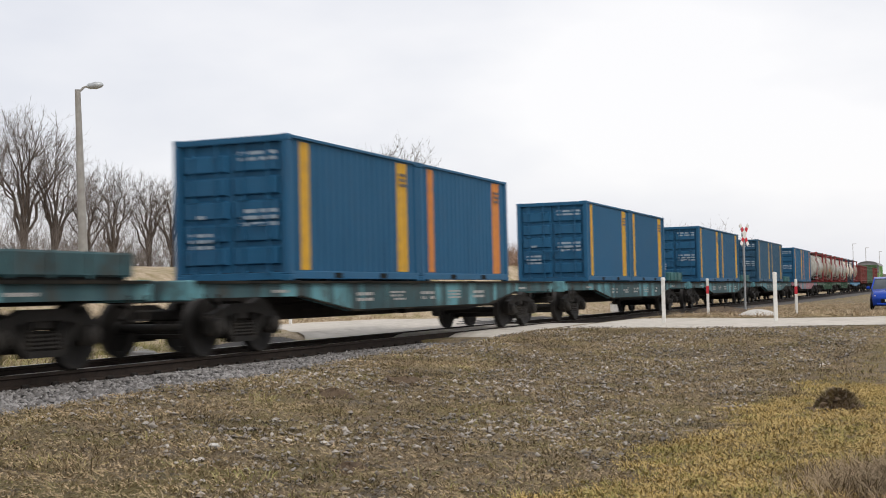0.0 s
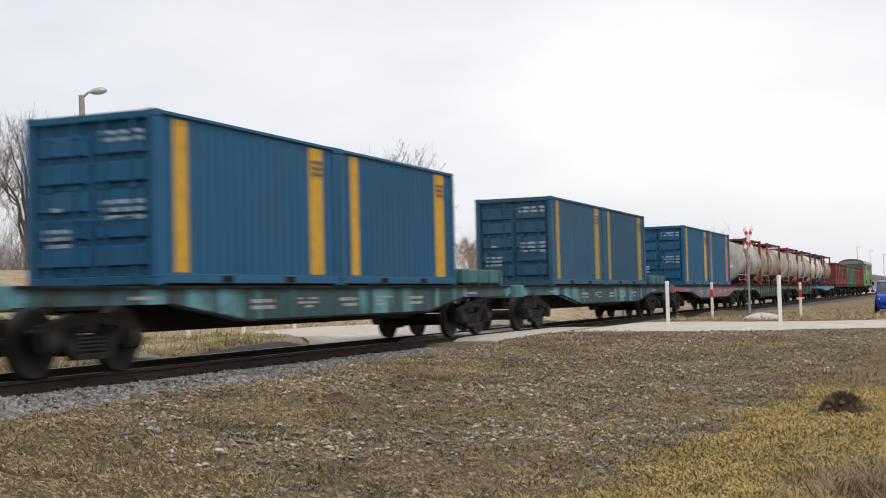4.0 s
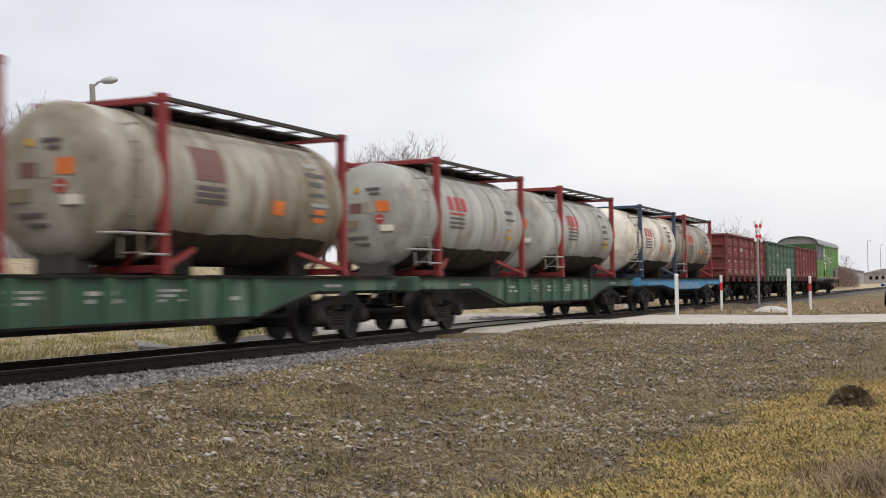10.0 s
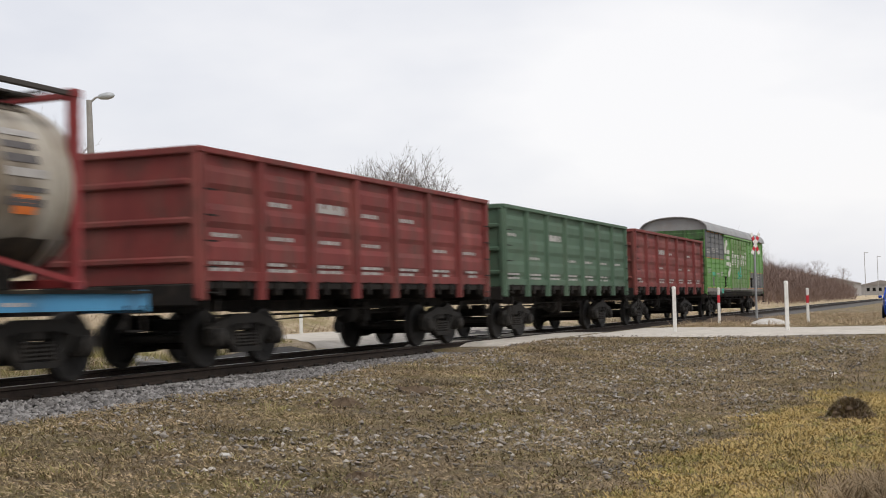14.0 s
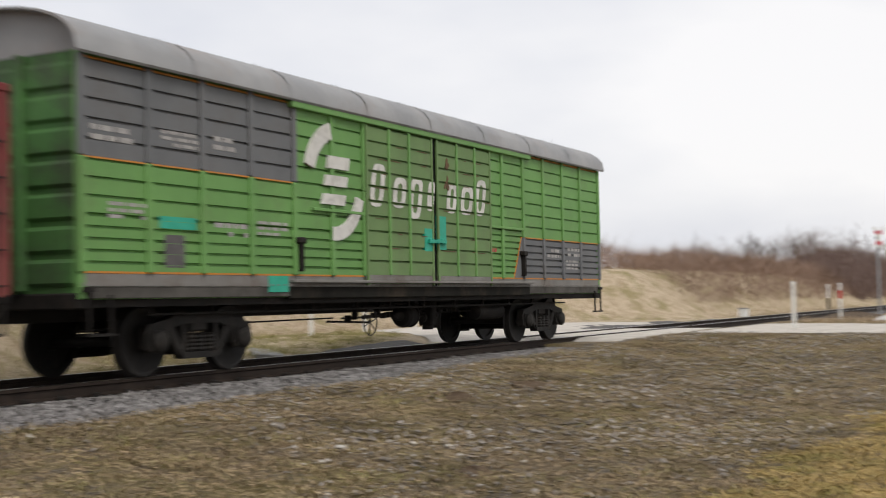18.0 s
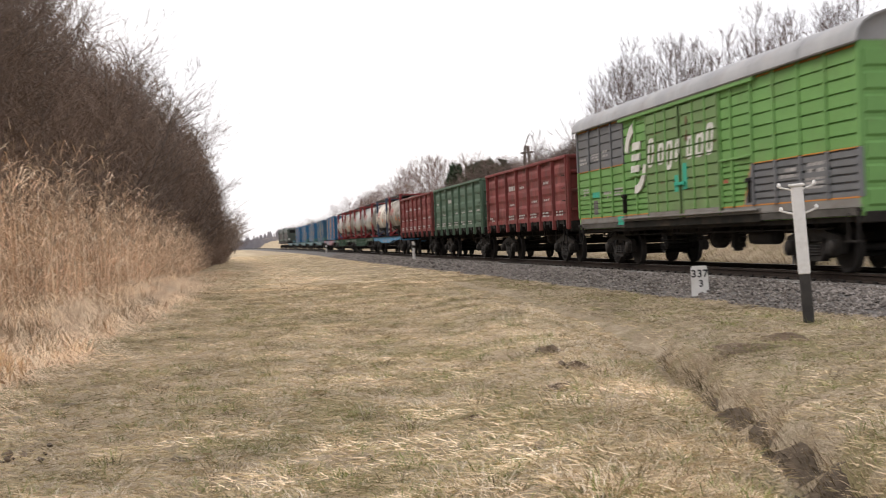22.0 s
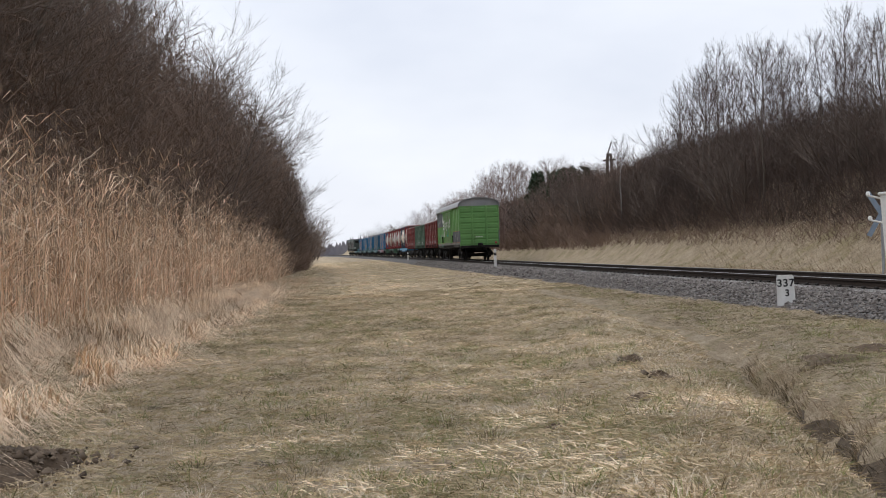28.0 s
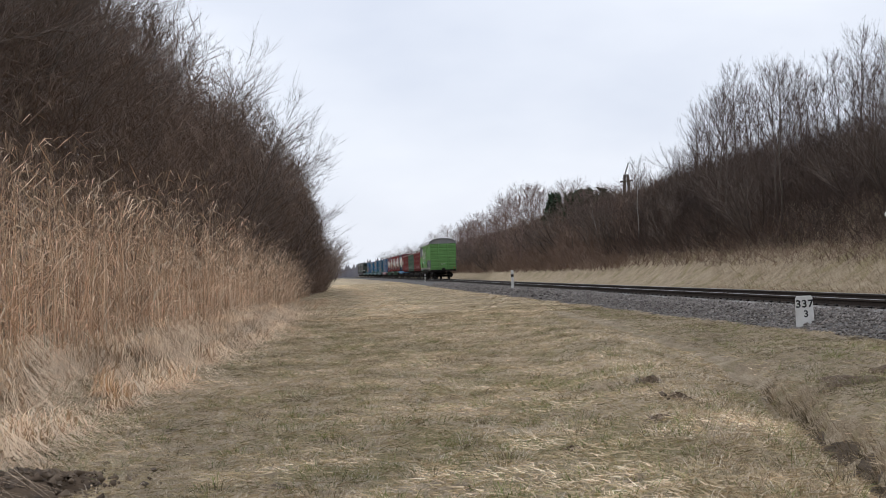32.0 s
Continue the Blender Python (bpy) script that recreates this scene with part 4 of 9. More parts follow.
        if d < 0:
            end_bars(s, -0.98, CH - 0.46, 0.80, 0.22, 2, -CL / 2 + 0.02, seed)
            end_bars(s, -0.98, 1.02, 0.78, 0.36, 3, -CL / 2 + 0.02, seed + 7)
        else:
            end_bars(s, 0.55, 1.18, 0.18, 0.12, 1, -CL / 2 + 0.02, seed)
            end_bars(s, 0.40, 0.62, 0.5, 0.34, 3, -CL / 2 + 0.02, seed + 5)
        part("lettering", s, M_LABEL_WHITE, leaf, "white unreadable lettering")
    return c


# ---------------------------------------------------------------- tank containers
def tank_container(label, skin, frame_material, seed, ladder=False):
    c = thing("tank_container", label, "tank container", "tank containers")
    R, zc = 1.205, 1.39
    s = Shape()
    L, F0, R0 = CL / 2 - 0.16, CL / 2 + 1.22, CL / 2 + 0.30      # shell reaches past the frame, further at the leading end
    head = []
    for k in range(9):
        a = math.pi / 2 * k / 8
        head.append((0.34 * (1 - math.cos(a)), max(0.02, R * math.sin(a) ** 0.72)))
    full = head + [(0.36, R), (F0 + R0 - 0.36, R)] + [(F0 + R0 - d, r) for d, r in head[::-1]]
    s.lathe(full, (-F0, 0, zc), (1, 0, 0), 56)
    shell = part("tank_shell", s, skin, c, smooth=40)
    for x in (-3.45, -2.55, -1.2, 0.0, 1.2, 2.55):
        part("cladding_band", Shape().lathe([(0, R + 0.001), (0.005, R + 0.007), (0.045, R + 0.007), (0.05, R + 0.001)], (x - 0.025, 0, zc), (1, 0, 0), 48), skin, shell, smooth=30)
    # end frames
    for sx in (-1, 1):
        x = sx * (CL / 2 - 0.075)
        fr = part("end_frame", Shape().box(x - 0.06, x + 0.06, -CW + 0.1, CW - 0.1, 0.03, 0.15, 0.01), frame_material, c)
        part("top_beam", Shape().box(x - 0.05, x + 0.05, -CW + 0.1, CW - 0.1, TH - 0.13, TH - 0.03, 0.01), frame_material, fr)
        for sy in (-1, 1):
            y = sy * (CW - 0.07)
            part("corner_post", Shape().box(x - 0.075, x + 0.075, y - 0.07, y + 0.07, 0.0, TH, 0.012), frame_material, fr)
            for z in (0.0, TH - 0.12):
                part("corner_casting", Shape().box(x - 0.09, x + 0.09, y - 0.082, y + 0.082, z, z + 0.122, 0.01), frame_material, fr)
            part("brace", Shape().bar((x, y, 0.95), (x, sy * 0.45, 0.15), 0.07, 0.07), frame_material, fr)
            part("side_brace", Shape().bar((x - sx * 0.05, y, 0.12), (x - sx * 1.25, sy * 0.85, 0.42), 0.06, 0.08), frame_material, fr)
        part("skirt", Shape().lathe([(0, R - 0.02), (0.02, R + 0.02), (0.24, R + 0.02), (0.26, R - 0.02)], (sx * (CL / 2 - 0.30) - 0.13, 0, zc), (1, 0, 0), 56), skin, fr, smooth=40)
    for d in (-1, 1):
        part("top_rail", Shape().box(-CL / 2 + 0.15, CL / 2 - 0.15, *sorted((d * (CW - 0.05), d * (CW - 0.13))), TH - 0.10, TH - 0.03, 0.008), M_GRATE, c)
    for k in range(-1, 2):
        part("walkway_plank", Shape().box(-CL / 2 + 0.2, CL / 2 - 0.2, k * 0.42 - 0.20, k * 0.42 + 0.20, TH - 0.085, TH - 0.055), M_GRATE, c, "dark grating along the top")
    for k in range(6):
        x = -2.4 + k * 0.96
        part("walkway_bearer", Shape().box(x - 0.03, x + 0.03, -CW + 0.12, CW - 0.12, TH - 0.12, TH - 0.086), M_GRATE, c)
    s = Shape().lathe([(0, 0.30), (0.12, 0.30), (0.14, 0.26), (0.16, 0.05)], (0.2, 0, zc + R - 0.05), (0, 0, 1), 16)
    part("manhole", s, M_GRATE, c, smooth=30)
    # Saddles are black: the shade below the tank sits in their colour.
    for x in (-1.9, 1.9):
        part("saddle", Shape().box(x - 0.3, x + 0.3, -0.75, 0.75, 0.0, 0.42, 0.02), M_UNDER, c)
    # labels follow the shell's curve
    r = random.Random(seed)

    def label_patch(x0, x1, a0, a1, material, name):
        q = Shape()
        n = 5
        v = []
        for i in range(n + 1):
            a = radians(a0 + (a1 - a0) * i / n)
            for x in (x0, x1):
                v.append((x, -(R + 0.010) * math.cos(a), zc + (R + 0.010) * math.sin(a)))
        part(name, q.add(v, [(2 * i, 2 * i + 1, 2 * i + 3, 2 * i + 2) for i in range(n)]), material, shell)
    # underside shade and grime painted black, edge ragged; rusty runs down the flanks
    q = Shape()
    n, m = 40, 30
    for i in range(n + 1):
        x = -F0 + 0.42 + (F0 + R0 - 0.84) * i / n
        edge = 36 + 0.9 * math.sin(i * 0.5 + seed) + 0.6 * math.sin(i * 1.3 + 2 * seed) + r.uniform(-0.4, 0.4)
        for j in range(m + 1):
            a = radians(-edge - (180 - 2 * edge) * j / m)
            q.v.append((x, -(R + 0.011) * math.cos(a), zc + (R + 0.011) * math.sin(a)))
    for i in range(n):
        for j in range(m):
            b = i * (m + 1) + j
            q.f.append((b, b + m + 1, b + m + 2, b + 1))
    part("grimy_underside", q, M_TANK_SHADE_GRIME, shell, "underside black with painted shade and road grime", smooth=40)
    label_patch(-2.85, 2.85, 56, 124, M_TOP_STAIN, "top_stain")
    for k in range(6 if skin in (M_TANK_STAINED, M_TANK_TAN) else 3):
        x = r.uniform(-F0 + 0.7, R0 - 0.7)
        w0, a0, a1 = r.uniform(0.03, 0.09), r.uniform(15, 60), r.uniform(-32, -5)
        q, v = Shape(), []
        for i in range(9):
            a = radians(a0 + (a1 - a0) * i / 8)
            ww = w0 * math.sin(math.pi * (i + 0.6) / 9.2) * r.uniform(0.6, 1.3)
            for d in (-ww, ww):
                v.append((x + d, -(R + 0.009) * math.cos(a), zc + (R + 0.009) * math.sin(a)))
        part("rust_run", q.add(v, [(2 * i, 2 * i + 1, 2 * i + 3, 2 * i + 2) for i in range(8)]), M_TANK_STREAK, shell, smooth=40)
    if seed % 3 == 1:
        label_patch(-2.15, -1.25, 5, 32, M_SIGN_BROWN, "placard")
        for k in range(3):
            label_patch(-2.15, -1.25, -2 - k * 5, 1 - k * 5, M_SIGN_DARK, "lettering")
    else:
        for k in range(3):
            label_patch(-2.3 + k * 0.42, -2.02 + k * 0.42, 8, 24, M_SIGN_RED, "lettering")
        for k in range(4):
            label_patch(-2.3, -1.3 - 0.1 * r.random(), 3 - k * 5, 5.5 - k * 5, M_SIGN_DARK if k else M_SIGN_RED, "lettering")
    for k in range(6):
        a = 30 - k * 9
        label_patch(1.55 + 0.1 * r.random(), 2.1 + 0.25 * r.random(), a, a + 2.5 + 3 * r.random(), r.choice([M_SIGN_DARK, M_SIGN_DARK, M_DIRTY_WHITE]), "lettering")
    label_patch(1.75, 2.15, -20, -8, M_SIGN_ORANGE if seed % 2 else M_YELLOW, "placard")
    if seed % 2:
        label_patch(0.25, 0.62, -16, -4, M_SIGN_ORANGE, "placard")
    # signs on the leading head
    xh = -F0 + 0.05
    part("warning_disc", Shape().lathe([(0, 0.11), (0.012, 0.11)], (xh - 0.062, -0.30, 1.30), (1, 0, 0), 20), M_SIGN_RED, shell)
    part("warning_bar", Shape().box(xh - 0.068, xh - 0.060, -0.37, -0.23, 1.285, 1.315), M_WHITE, shell)
    for y0, z0, w, h, m in ((-0.52, 1.46, 0.30, 0.24, M_SIGN_ORANGE), (-0.16, 1.42, 0.26, 0.26, M_TANK_TAN), (0.14, 1.44, 0.30, 0.22, M_SIGN_BROWN), (-0.30, 1.95, 0.34, 0.05, M_SIGN_DARK), (-0.30, 1.84, 0.26, 0.05, M_SIGN_DARK), (0.20, 1.90, 0.12, 0.10, M_YELLOW), (-0.62, 1.02, 0.30, 0.14, M_TANK_CREAM), (0.0, 0.86, 0.50, 0.06, M_SIGN_DARK), (-0.05, 0.72, 0.36, 0.05, M_SIGN_DARK), (0.25, 1.08, 0.4, 0.2, M_TANK_STREAK)):
        part("placard", Shape().box(xh - 0.055, xh + 0.10, y0, y0 + w, z0, z0 + h), m, shell)
    part("outlet_box", Shape().box(-CL / 2 - 1.05, -CL / 2 - 0.55, -0.34, 0.34, 0.02, 0.46, 0.02), M_GRATE, c)
    s = Shape().tube((-CL / 2 - 1.05, -CW - 0.01, 0.60), (-CL / 2 + 0.05, -CW - 0.01, 0.60), 0.020, n=6).tube((-CL / 2 - 1.05, -CW - 0.01, 0.60), (-CL / 2 - 1.15, -CW + 0.3, 0.60), 0.020, n=6).tube((-CL / 2 - 0.6, -CW - 0.01, 0.30), (-CL / 2 + 0.05, -CW - 0.01, 0.30), 0.020, n=6)
    part("hose_rail", s, M_DIRTY_WHITE, c)
    s = Shape()
    y0 = -1.24
    for d in (0, 0.36):
        s.tube((-CL / 2 - 0.62, y0 + d, 0.25), (-CL / 2 - 0.62, y0 + d, TH - 0.3), 0.018, n=6)
    for k in range(8):
        s.tube((-CL / 2 - 0.62, y0, 0.32 + k * 0.27), (-CL / 2 - 0.62, y0 + 0.36, 0.32 + k * 0.27), 0.016, n=6)
    part("ladder", s, M_GRATE if ladder else skin, c)
    return c


# ---------------------------------------------------------------- open gondola wagon
def gondola(label, material, seed):
    half, hb, W_, top, floor_ = 6.96, 6.365, 1.45, 3.364, 1.30
    g = thing("gondola_wagon", label, "freight wagon", "wagons of the train")
    posts = [-hb + 0.10 + (2 * hb - 0.20) * k / 7 for k in range(8)]
    for d in (-1, 1):
        side = part("side_wall", Shape().box(-hb, hb, *sorted((d * W_, d * (W_ - 0.03))), floor_ - 0.05, top - 0.08), material, g)
        for k in range(7):
            x0, x1 = posts[k] + 0.13, posts[k + 1] - 0.13
            for z0, z1 in ((2.72, 3.10), (2.12, 2.50), (1.52, 1.92)):
                y, e = d * W_, d * (W_ + 0.035)
                v = [(x0, y, z0), (x1, y, z0), (x1, y, z1), (x0, y, z1), (x0 + 0.12, e, z0 + 0.10), (x1 - 0.12, e, z0 + 0.10), (x1 - 0.12, e, z1 - 0.10), (x0 + 0.12, e, z1 - 0.10)]
                part("pressed_panel", Shape().add(v, [(0, 1, 5, 4), (1, 2, 6, 5), (2, 3, 7, 6), (3, 0, 4, 7), (4, 5, 6, 7)]), material, side)
        for x in posts:
            y0, y1 = d * W_, d * (W_ + 0.10)
            s = Shape().add([(x - 0.10, y0, 0.98), (x - 0.055, y1, 0.98), (x + 0.055, y1, 0.98), (x + 0.10, y0, 0.98), (x - 0.10, y0, top - 0.08), (x - 0.055, y1, top - 0.08), (x + 0.055, y1, top - 0.08), (x + 0.10, y0, top - 0.08)],
                            [(0, 1, 5, 4), (1, 2, 6, 5), (2, 3, 7, 6), (0, 3, 2, 1), (4, 5, 6, 7)])
            part("side_post", s, material, side)
        part("top_chord", Shape().box(-hb - 0.02, hb + 0.02, *sorted((d * (W_ + 0.11), d * (W_ - 0.06))), top - 0.10, top, 0.015), material, g)
        part("bottom_chord", Shape().box(-hb, hb, *sorted((d * (W_ + 0.05), d * (W_ - 0.1))), floor_ - 0.02, floor_ + 0.14, 0.01), material, g)
        # discharge hatches and their hinges under the floor
        for k in range(7):
            x0, x1 = posts[k] + 0.16, posts[k + 1] - 0.16
            h = part("floor_hatch", Shape().box(x0, x1, *sorted((d * (W_ + 0.02), d * (W_ - 0.7))), 1.16, 1.28, 0.01), M_UNDER, g)
            for q in (0.25, 0.75):
                x = x0 + (x1 - x0) * q
                part("hatch_lock", Shape().box(x - 0.05, x + 0.05, *sorted((d * (W_ + 0.07), d * (W_ - 0.02))), 1.05, 1.30, 0.01), M_UNDER, h)
        if d < 0:
            s = Shape()
            r = random.Random(seed)
            for k in range(7):
                x = posts[k] + 0.25
                if r.random() < 0.8:
                    bars(s, x, 1.44, 0.9, 0.20, 2, -W_ - 0.036, seed * 7 + k, keep=0.9)
                if r.random() < 0.7:
                    bars(s, x + 0.1, 1.98, 0.8, 0.12, 1, -W_ - 0.004, seed * 9 + k)
                if r.random() < 0.5:
                    bars(s, x + 0.1, 2.56, 0.7, 0.14, 1, -W_ - 0.004, seed * 11 + k)
            bars(s, posts[2] + 0.3, 2.55, 1.15, 0.19, 1, -W_ - 0.005, seed, gap=0.1)
            part("lettering", s, M_DIRTY_WHITE, side, "faded white stencilled data in unreadable rows")
    for d in (-1, 1):
        x0, x1 = sorted((d * hb, d * (hb - 0.04)))
        e = part("end_wall", Shape().box(x0, x1, -W_, W_, floor_ - 0.05, top - 0.08), material, g)
        for z in (1.55, 2.15, 2.75):
            part("end_rib", Shape().box(*sorted((d * hb, d * (hb + 0.07))), -W_ + 0.05, W_ - 0.05, z, z + 0.12, 0.03), material, e)
        part("end_chord", Shape().box(*sorted((d * (hb + 0.08), d * (hb - 0.05))), -W_ - 0.05, W_ + 0.05, top - 0.12, top - 0.003, 0.015), material, e)
        for sy in (-1, 1):
            part("corner_post", Shape().box(*sorted((d * (hb + 0.06), d * (hb - 0.06))), *sorted((sy * (W_ + 0.07), sy * (W_ - 0.05))), 1.0, top - 0.10, 0.02), material, e)
        part("end_beam", Shape().box(*sorted((d * (hb + 0.10), d * (hb - 0.1))), -1.45, 1.45, 0.90, 1.24, 0.02), M_UNDER, g)
        yl = -W_ - 0.13
        for k in range(5):
            part("ladder_rung", Shape().bar((d * (hb - 0.1), yl, 1.1 + k * 0.4), (d * (hb - 0.42), yl, 1.1 + k * 0.4), 0.025, 0.025), M_UNDER, g)
        s = Shape()
        for x in (hb - 0.1, hb - 0.45):
            s.bar((d * x, yl + 0.03, 0.55), (d * x, yl + 0.03, 1.0), 0.03, 0.03)
        s.bar((d * (hb - 0.1), yl + 0.03, 0.56), (d * (hb - 0.45), yl + 0.03, 0.56), 0.03, 0.03)
        part("step", s, M_UNDER, g)
        bogie(g, d * 4.325)
    cs = part("centre_sill", Shape().box(-hb, hb, -0.28, 0.28, 0.80, 1.24), M_UNDER, g)
    for k in range(8):
        part("cross_bearer", Shape().box(posts[k] - 0.1, posts[k] + 0.1, -W_ + 0.02, W_ - 0.02, 0.98, 1.22), M_UNDER, cs)
    part("floor", Shape().box(-hb + 0.05, hb - 0.05, -W_ + 0.04, W_ - 0.04, 1.24, floor_), M_UNDER, g)
    couplers(g, half - 0.62)
    brake_gear(g, 0.3)
    return g


# ---------------------------------------------------------------- covered goods wagon at the tail
def boxcar():
    L, W_, zb, ze = 17.65, 1.46, 0.944, 3.967
    w = thing("covered_wagon", "bright green covered goods wagon with grey panels and arched roof", "freight wagon", "wagons of the train")
    h = L / 2
    posts = [1.24, 2.34, 3.45, 4.54, 5.60]
    dl, dg, dr = 6.58, 9.02, 11.42
    zband = 1.268

    def grooved(x0, x1, z0, z1, d, pitch, y):
        """Sheet with level pressed grooves."""
        n = max(1, round((z1 - z0) / pitch))
        p = (z1 - z0) / n
        zs = []
        for k in range(n):
            b = z0 + k * p
            zs += [(b, 0), (b + p - 0.040, -0.14), (b + p - 0.037, 1), (b + p - 0.007, 1)]
        zs.append((z1, 0))
        v = [(x, d * (y - 0.045 * q), z) for z, q in zs for x in (x0, x1)]
        return Shape().add(v, [(2 * i, 2 * i + 1, 2 * i + 3, 2 * i + 2) for i in range(len(zs) - 1)])

    edges = [0.0] + posts + [dl, dr] + [L - q for q in posts[::-1]] + [L]
    for d in (-1, 1):
        side = part("side_wall", Shape().box(-h + 0.02, h - 0.02, *sorted((d * (W_ - 0.055), d * (W_ - 0.09))), zb, ze), M_BOX, w)
        for i in range(len(edges) - 1):
            a, b = edges[i] - h, edges[i + 1] - h
            if edges[i] == dl:
                continue
            s = edges[i]
            if s < 4.5:
                cuts = [(zband, 2.0, 0.135, M_BOX), (2.0, 2.68, 0.235, M_BOX), (2.68, ze - 0.06, 0.235, M_BOX_GREY)]
            elif s > 12.9:  # grey foot of the trailing end
                cuts = [(zband, 2.14, 0.135, M_BOX_GREY), (2.14, ze - 0.06, 0.24, M_BOX)]
            elif s >= dr:
                cuts = [(zband, 2.30, 0.135, M_BOX), (2.30, ze - 0.06, 0.24, M_BOX)]
            else:
                cuts = [(zband, 2.0, 0.135, M_BOX), (2.0, ze - 0.06, 0.235, M_BOX)]
            for z0, z1, p, m in cuts:
                part("side_sheet", grooved(a + 0.03, b - 0.03, z0 + 0.004, z1 - 0.004, d, p, W_), m, side)
            part("lower_band", Shape().box(a + 0.004, b - 0.004, *sorted((d * W_, d * (W_ - 0.05))), 1.105, zband - 0.006, 0.003), M_SILL_GREY, side)
        for q in posts + [dl] + [L - p for p in posts] + [dr, 0.03, L - 0.03]:
            x = q - h
            m = M_BOX_GREY if q < 4.6 else M_BOX
            for z0, z1, mm in ((zband, 2.68, M_BOX), (2.68, ze - 0.04, m)) if q < 13 else ((zband, 2.14, M_BOX_GREY), (2.14, ze - 0.04, M_BOX)):
                part("side_post", Shape().box(x - 0.055, x + 0.055, *sorted((d * (W_ + 0.045), d * (W_ - 0.03))), z0 + 0.003, z1, 0.015), mm, side)
        # Middle of the sill painted dark as the door rail's shadow.
        part("side_sill", Shape().box(4.4 - h, 13.4 - h, *sorted((d * (W_ + 0.002), d * (W_ - 0.10))), zb - 0.02, 1.10, 0.006), M_SILL_SHADE, side, "grimy side sill, darkened as in the door rail's shadow")
        for q0, q1 in ((0.02, 4.397), (13.403, L - 0.02)):
            part("side_sill", Shape().box(q0 - h, q1 - h, *sorted((d * (W_ + 0.002), d * (W_ - 0.10))), zb + 0.01, 1.10, 0.006), M_SILL_MID, side, "worn grey side sill")
        s = Shape().box(-h + 0.02, h - 0.02, *sorted((d * (W_ + 0.012), d * (W_ - 0.02))), 1.102, 1.150)
        for k in range(110):
            q = -h + 0.10 + k * 0.1595
            s.box(q - 0.014, q + 0.014, *sorted((d * (W_ + 0.022), d * (W_ + 0.010))), 1.113, 1.139)
        part("rivet_strip", s, M_SILL_GREY, side)
        s = Shape().box(-h + 0.03, h - 0.03, *sorted((d * (W_ + 0.004), d * (W_ - 0.02))), zband - 0.006, zband + 0.020)
        s.box(-h + 0.03, -h + 4.54, *sorted((d * (W_ + 0.004), d * (W_ - 0.02))), 2.668, 2.69)
        s.box(-h + 13.0, h - 0.03, *sorted((d * (W_ + 0.004), d * (W_ - 0.02))), 2.13, 2.152)
        s.prism([(12.58 - h, zband + 0.02), (12.63 - h, zband + 0.02), (13.03 - h, 2.14), (12.98 - h, 2.14)], *sorted((d * (W_ + 0.006), d * (W_ - 0.02))))
        s.box(-h + 0.03, h - 0.03, *sorted((d * (W_ + 0.004), d * (W_ - 0.02))), ze - 0.085, ze - 0.06)
        part("orange_line", s, M_LINE, side, "thin orange lining")
        # sliding doors with a dark gap between
        for a, b, pp in ((dl, dg - 0.07, (7.35, 8.06)), (dg + 0.09, dr, (9.92, 10.69))):
            door = part("sliding_door", grooved(a - h, b - h, zband + 0.03, ze - 0.16, d, 0.245, W_ + 0.055), M_BOX_DOOR, w)
            part("door_band", Shape().box(a - h, b - h, *sorted((d * (W_ + 0.055), d * (W_ + 0.02))), zb + 0.265, zband + 0.028, 0.004), M_SILL_GREY, door)
            part("door_backing", Shape().box(a - h, b - h, *sorted((d * (W_ + 0.002), d * (W_ - 0.03))), zb + 0.18, ze - 0.16), M_BOX_DOOR, door)
            for q in pp:
                part("door_post", Shape().box(q - h - 0.035, q - h + 0.035, *sorted((d * (W_ + 0.085), d * (W_ + 0.04))), zband + 0.03, ze - 0.16, 0.01), M_BOX, door)
            for q in (a + 0.03, b - 0.03):
                part("door_edge", Shape().box(q - h - 0.03, q - h + 0.03, *sorted((d * (W_ + 0.075), d * (W_ + 0.03))), zb + 0.18, ze - 0.16, 0.008), M_BOX_DOOR, door)
        part("door_gap", Shape().box(dg - h - 0.068, dg - h + 0.088, *sorted((d * (W_ + 0.02), d * (W_ - 0.04))), zb + 0.16, ze - 0.05), M_BLACK, w)
        part("door_rail", Shape().box(4.4 - h, 13.4 - h, *sorted((d * (W_ + 0.10), d * (W_ - 0.02))), zb + 0.215, zb + 0.262, 0.008), M_SILL_GREY, w)
        part("upper_door_rail", Shape().box(4.4 - h, 13.4 - h, *sorted((d * (W_ + 0.10), d * (W_ - 0.02))), ze - 0.15, ze - 0.05, 0.01), M_BOX, w)
        s = Shape().bar((dg - h - 0.30, d * (W_ + 0.10), 1.92), (dg - h + 0.34, d * (W_ + 0.10), 1.93), 0.035, 0.05)
        for q in (-0.28, -0.18, 0.02, 0.2, 0.3):
            s.box(dg - h + q - 0.03, dg - h + q + 0.03, *sorted((d * (W_ + 0.12), d * (W_ + 0.06))), 1.88, 1.97, 0.008)
        part("door_latch", s, M_TURQ, w)
        for sx, z in ((4.62, 1.75), (13.0, 1.75)):
            s = Shape().box(sx - h - 0.10, sx - h + 0.10, *sorted((d * (W_ + 0.12), d * W_)), z, z + 0.10, 0.02).box(sx - h - 0.03, sx - h + 0.05, *sorted((d * (W_ + 0.10), d * W_)), z - 0.42, z + 0.02, 0.01)
            part("stop_block", s, M_UNDER, w)
        for x0, x1 in ((11.46, 13.0), (5.0, 6.5)):
            part("rivet_strip", Shape().box(x0 - h, x1 - h, *sorted((d * (W_ + 0.06), d * (W_ + 0.02))), 2.28, 2.33, 0.008), M_BOX, side)
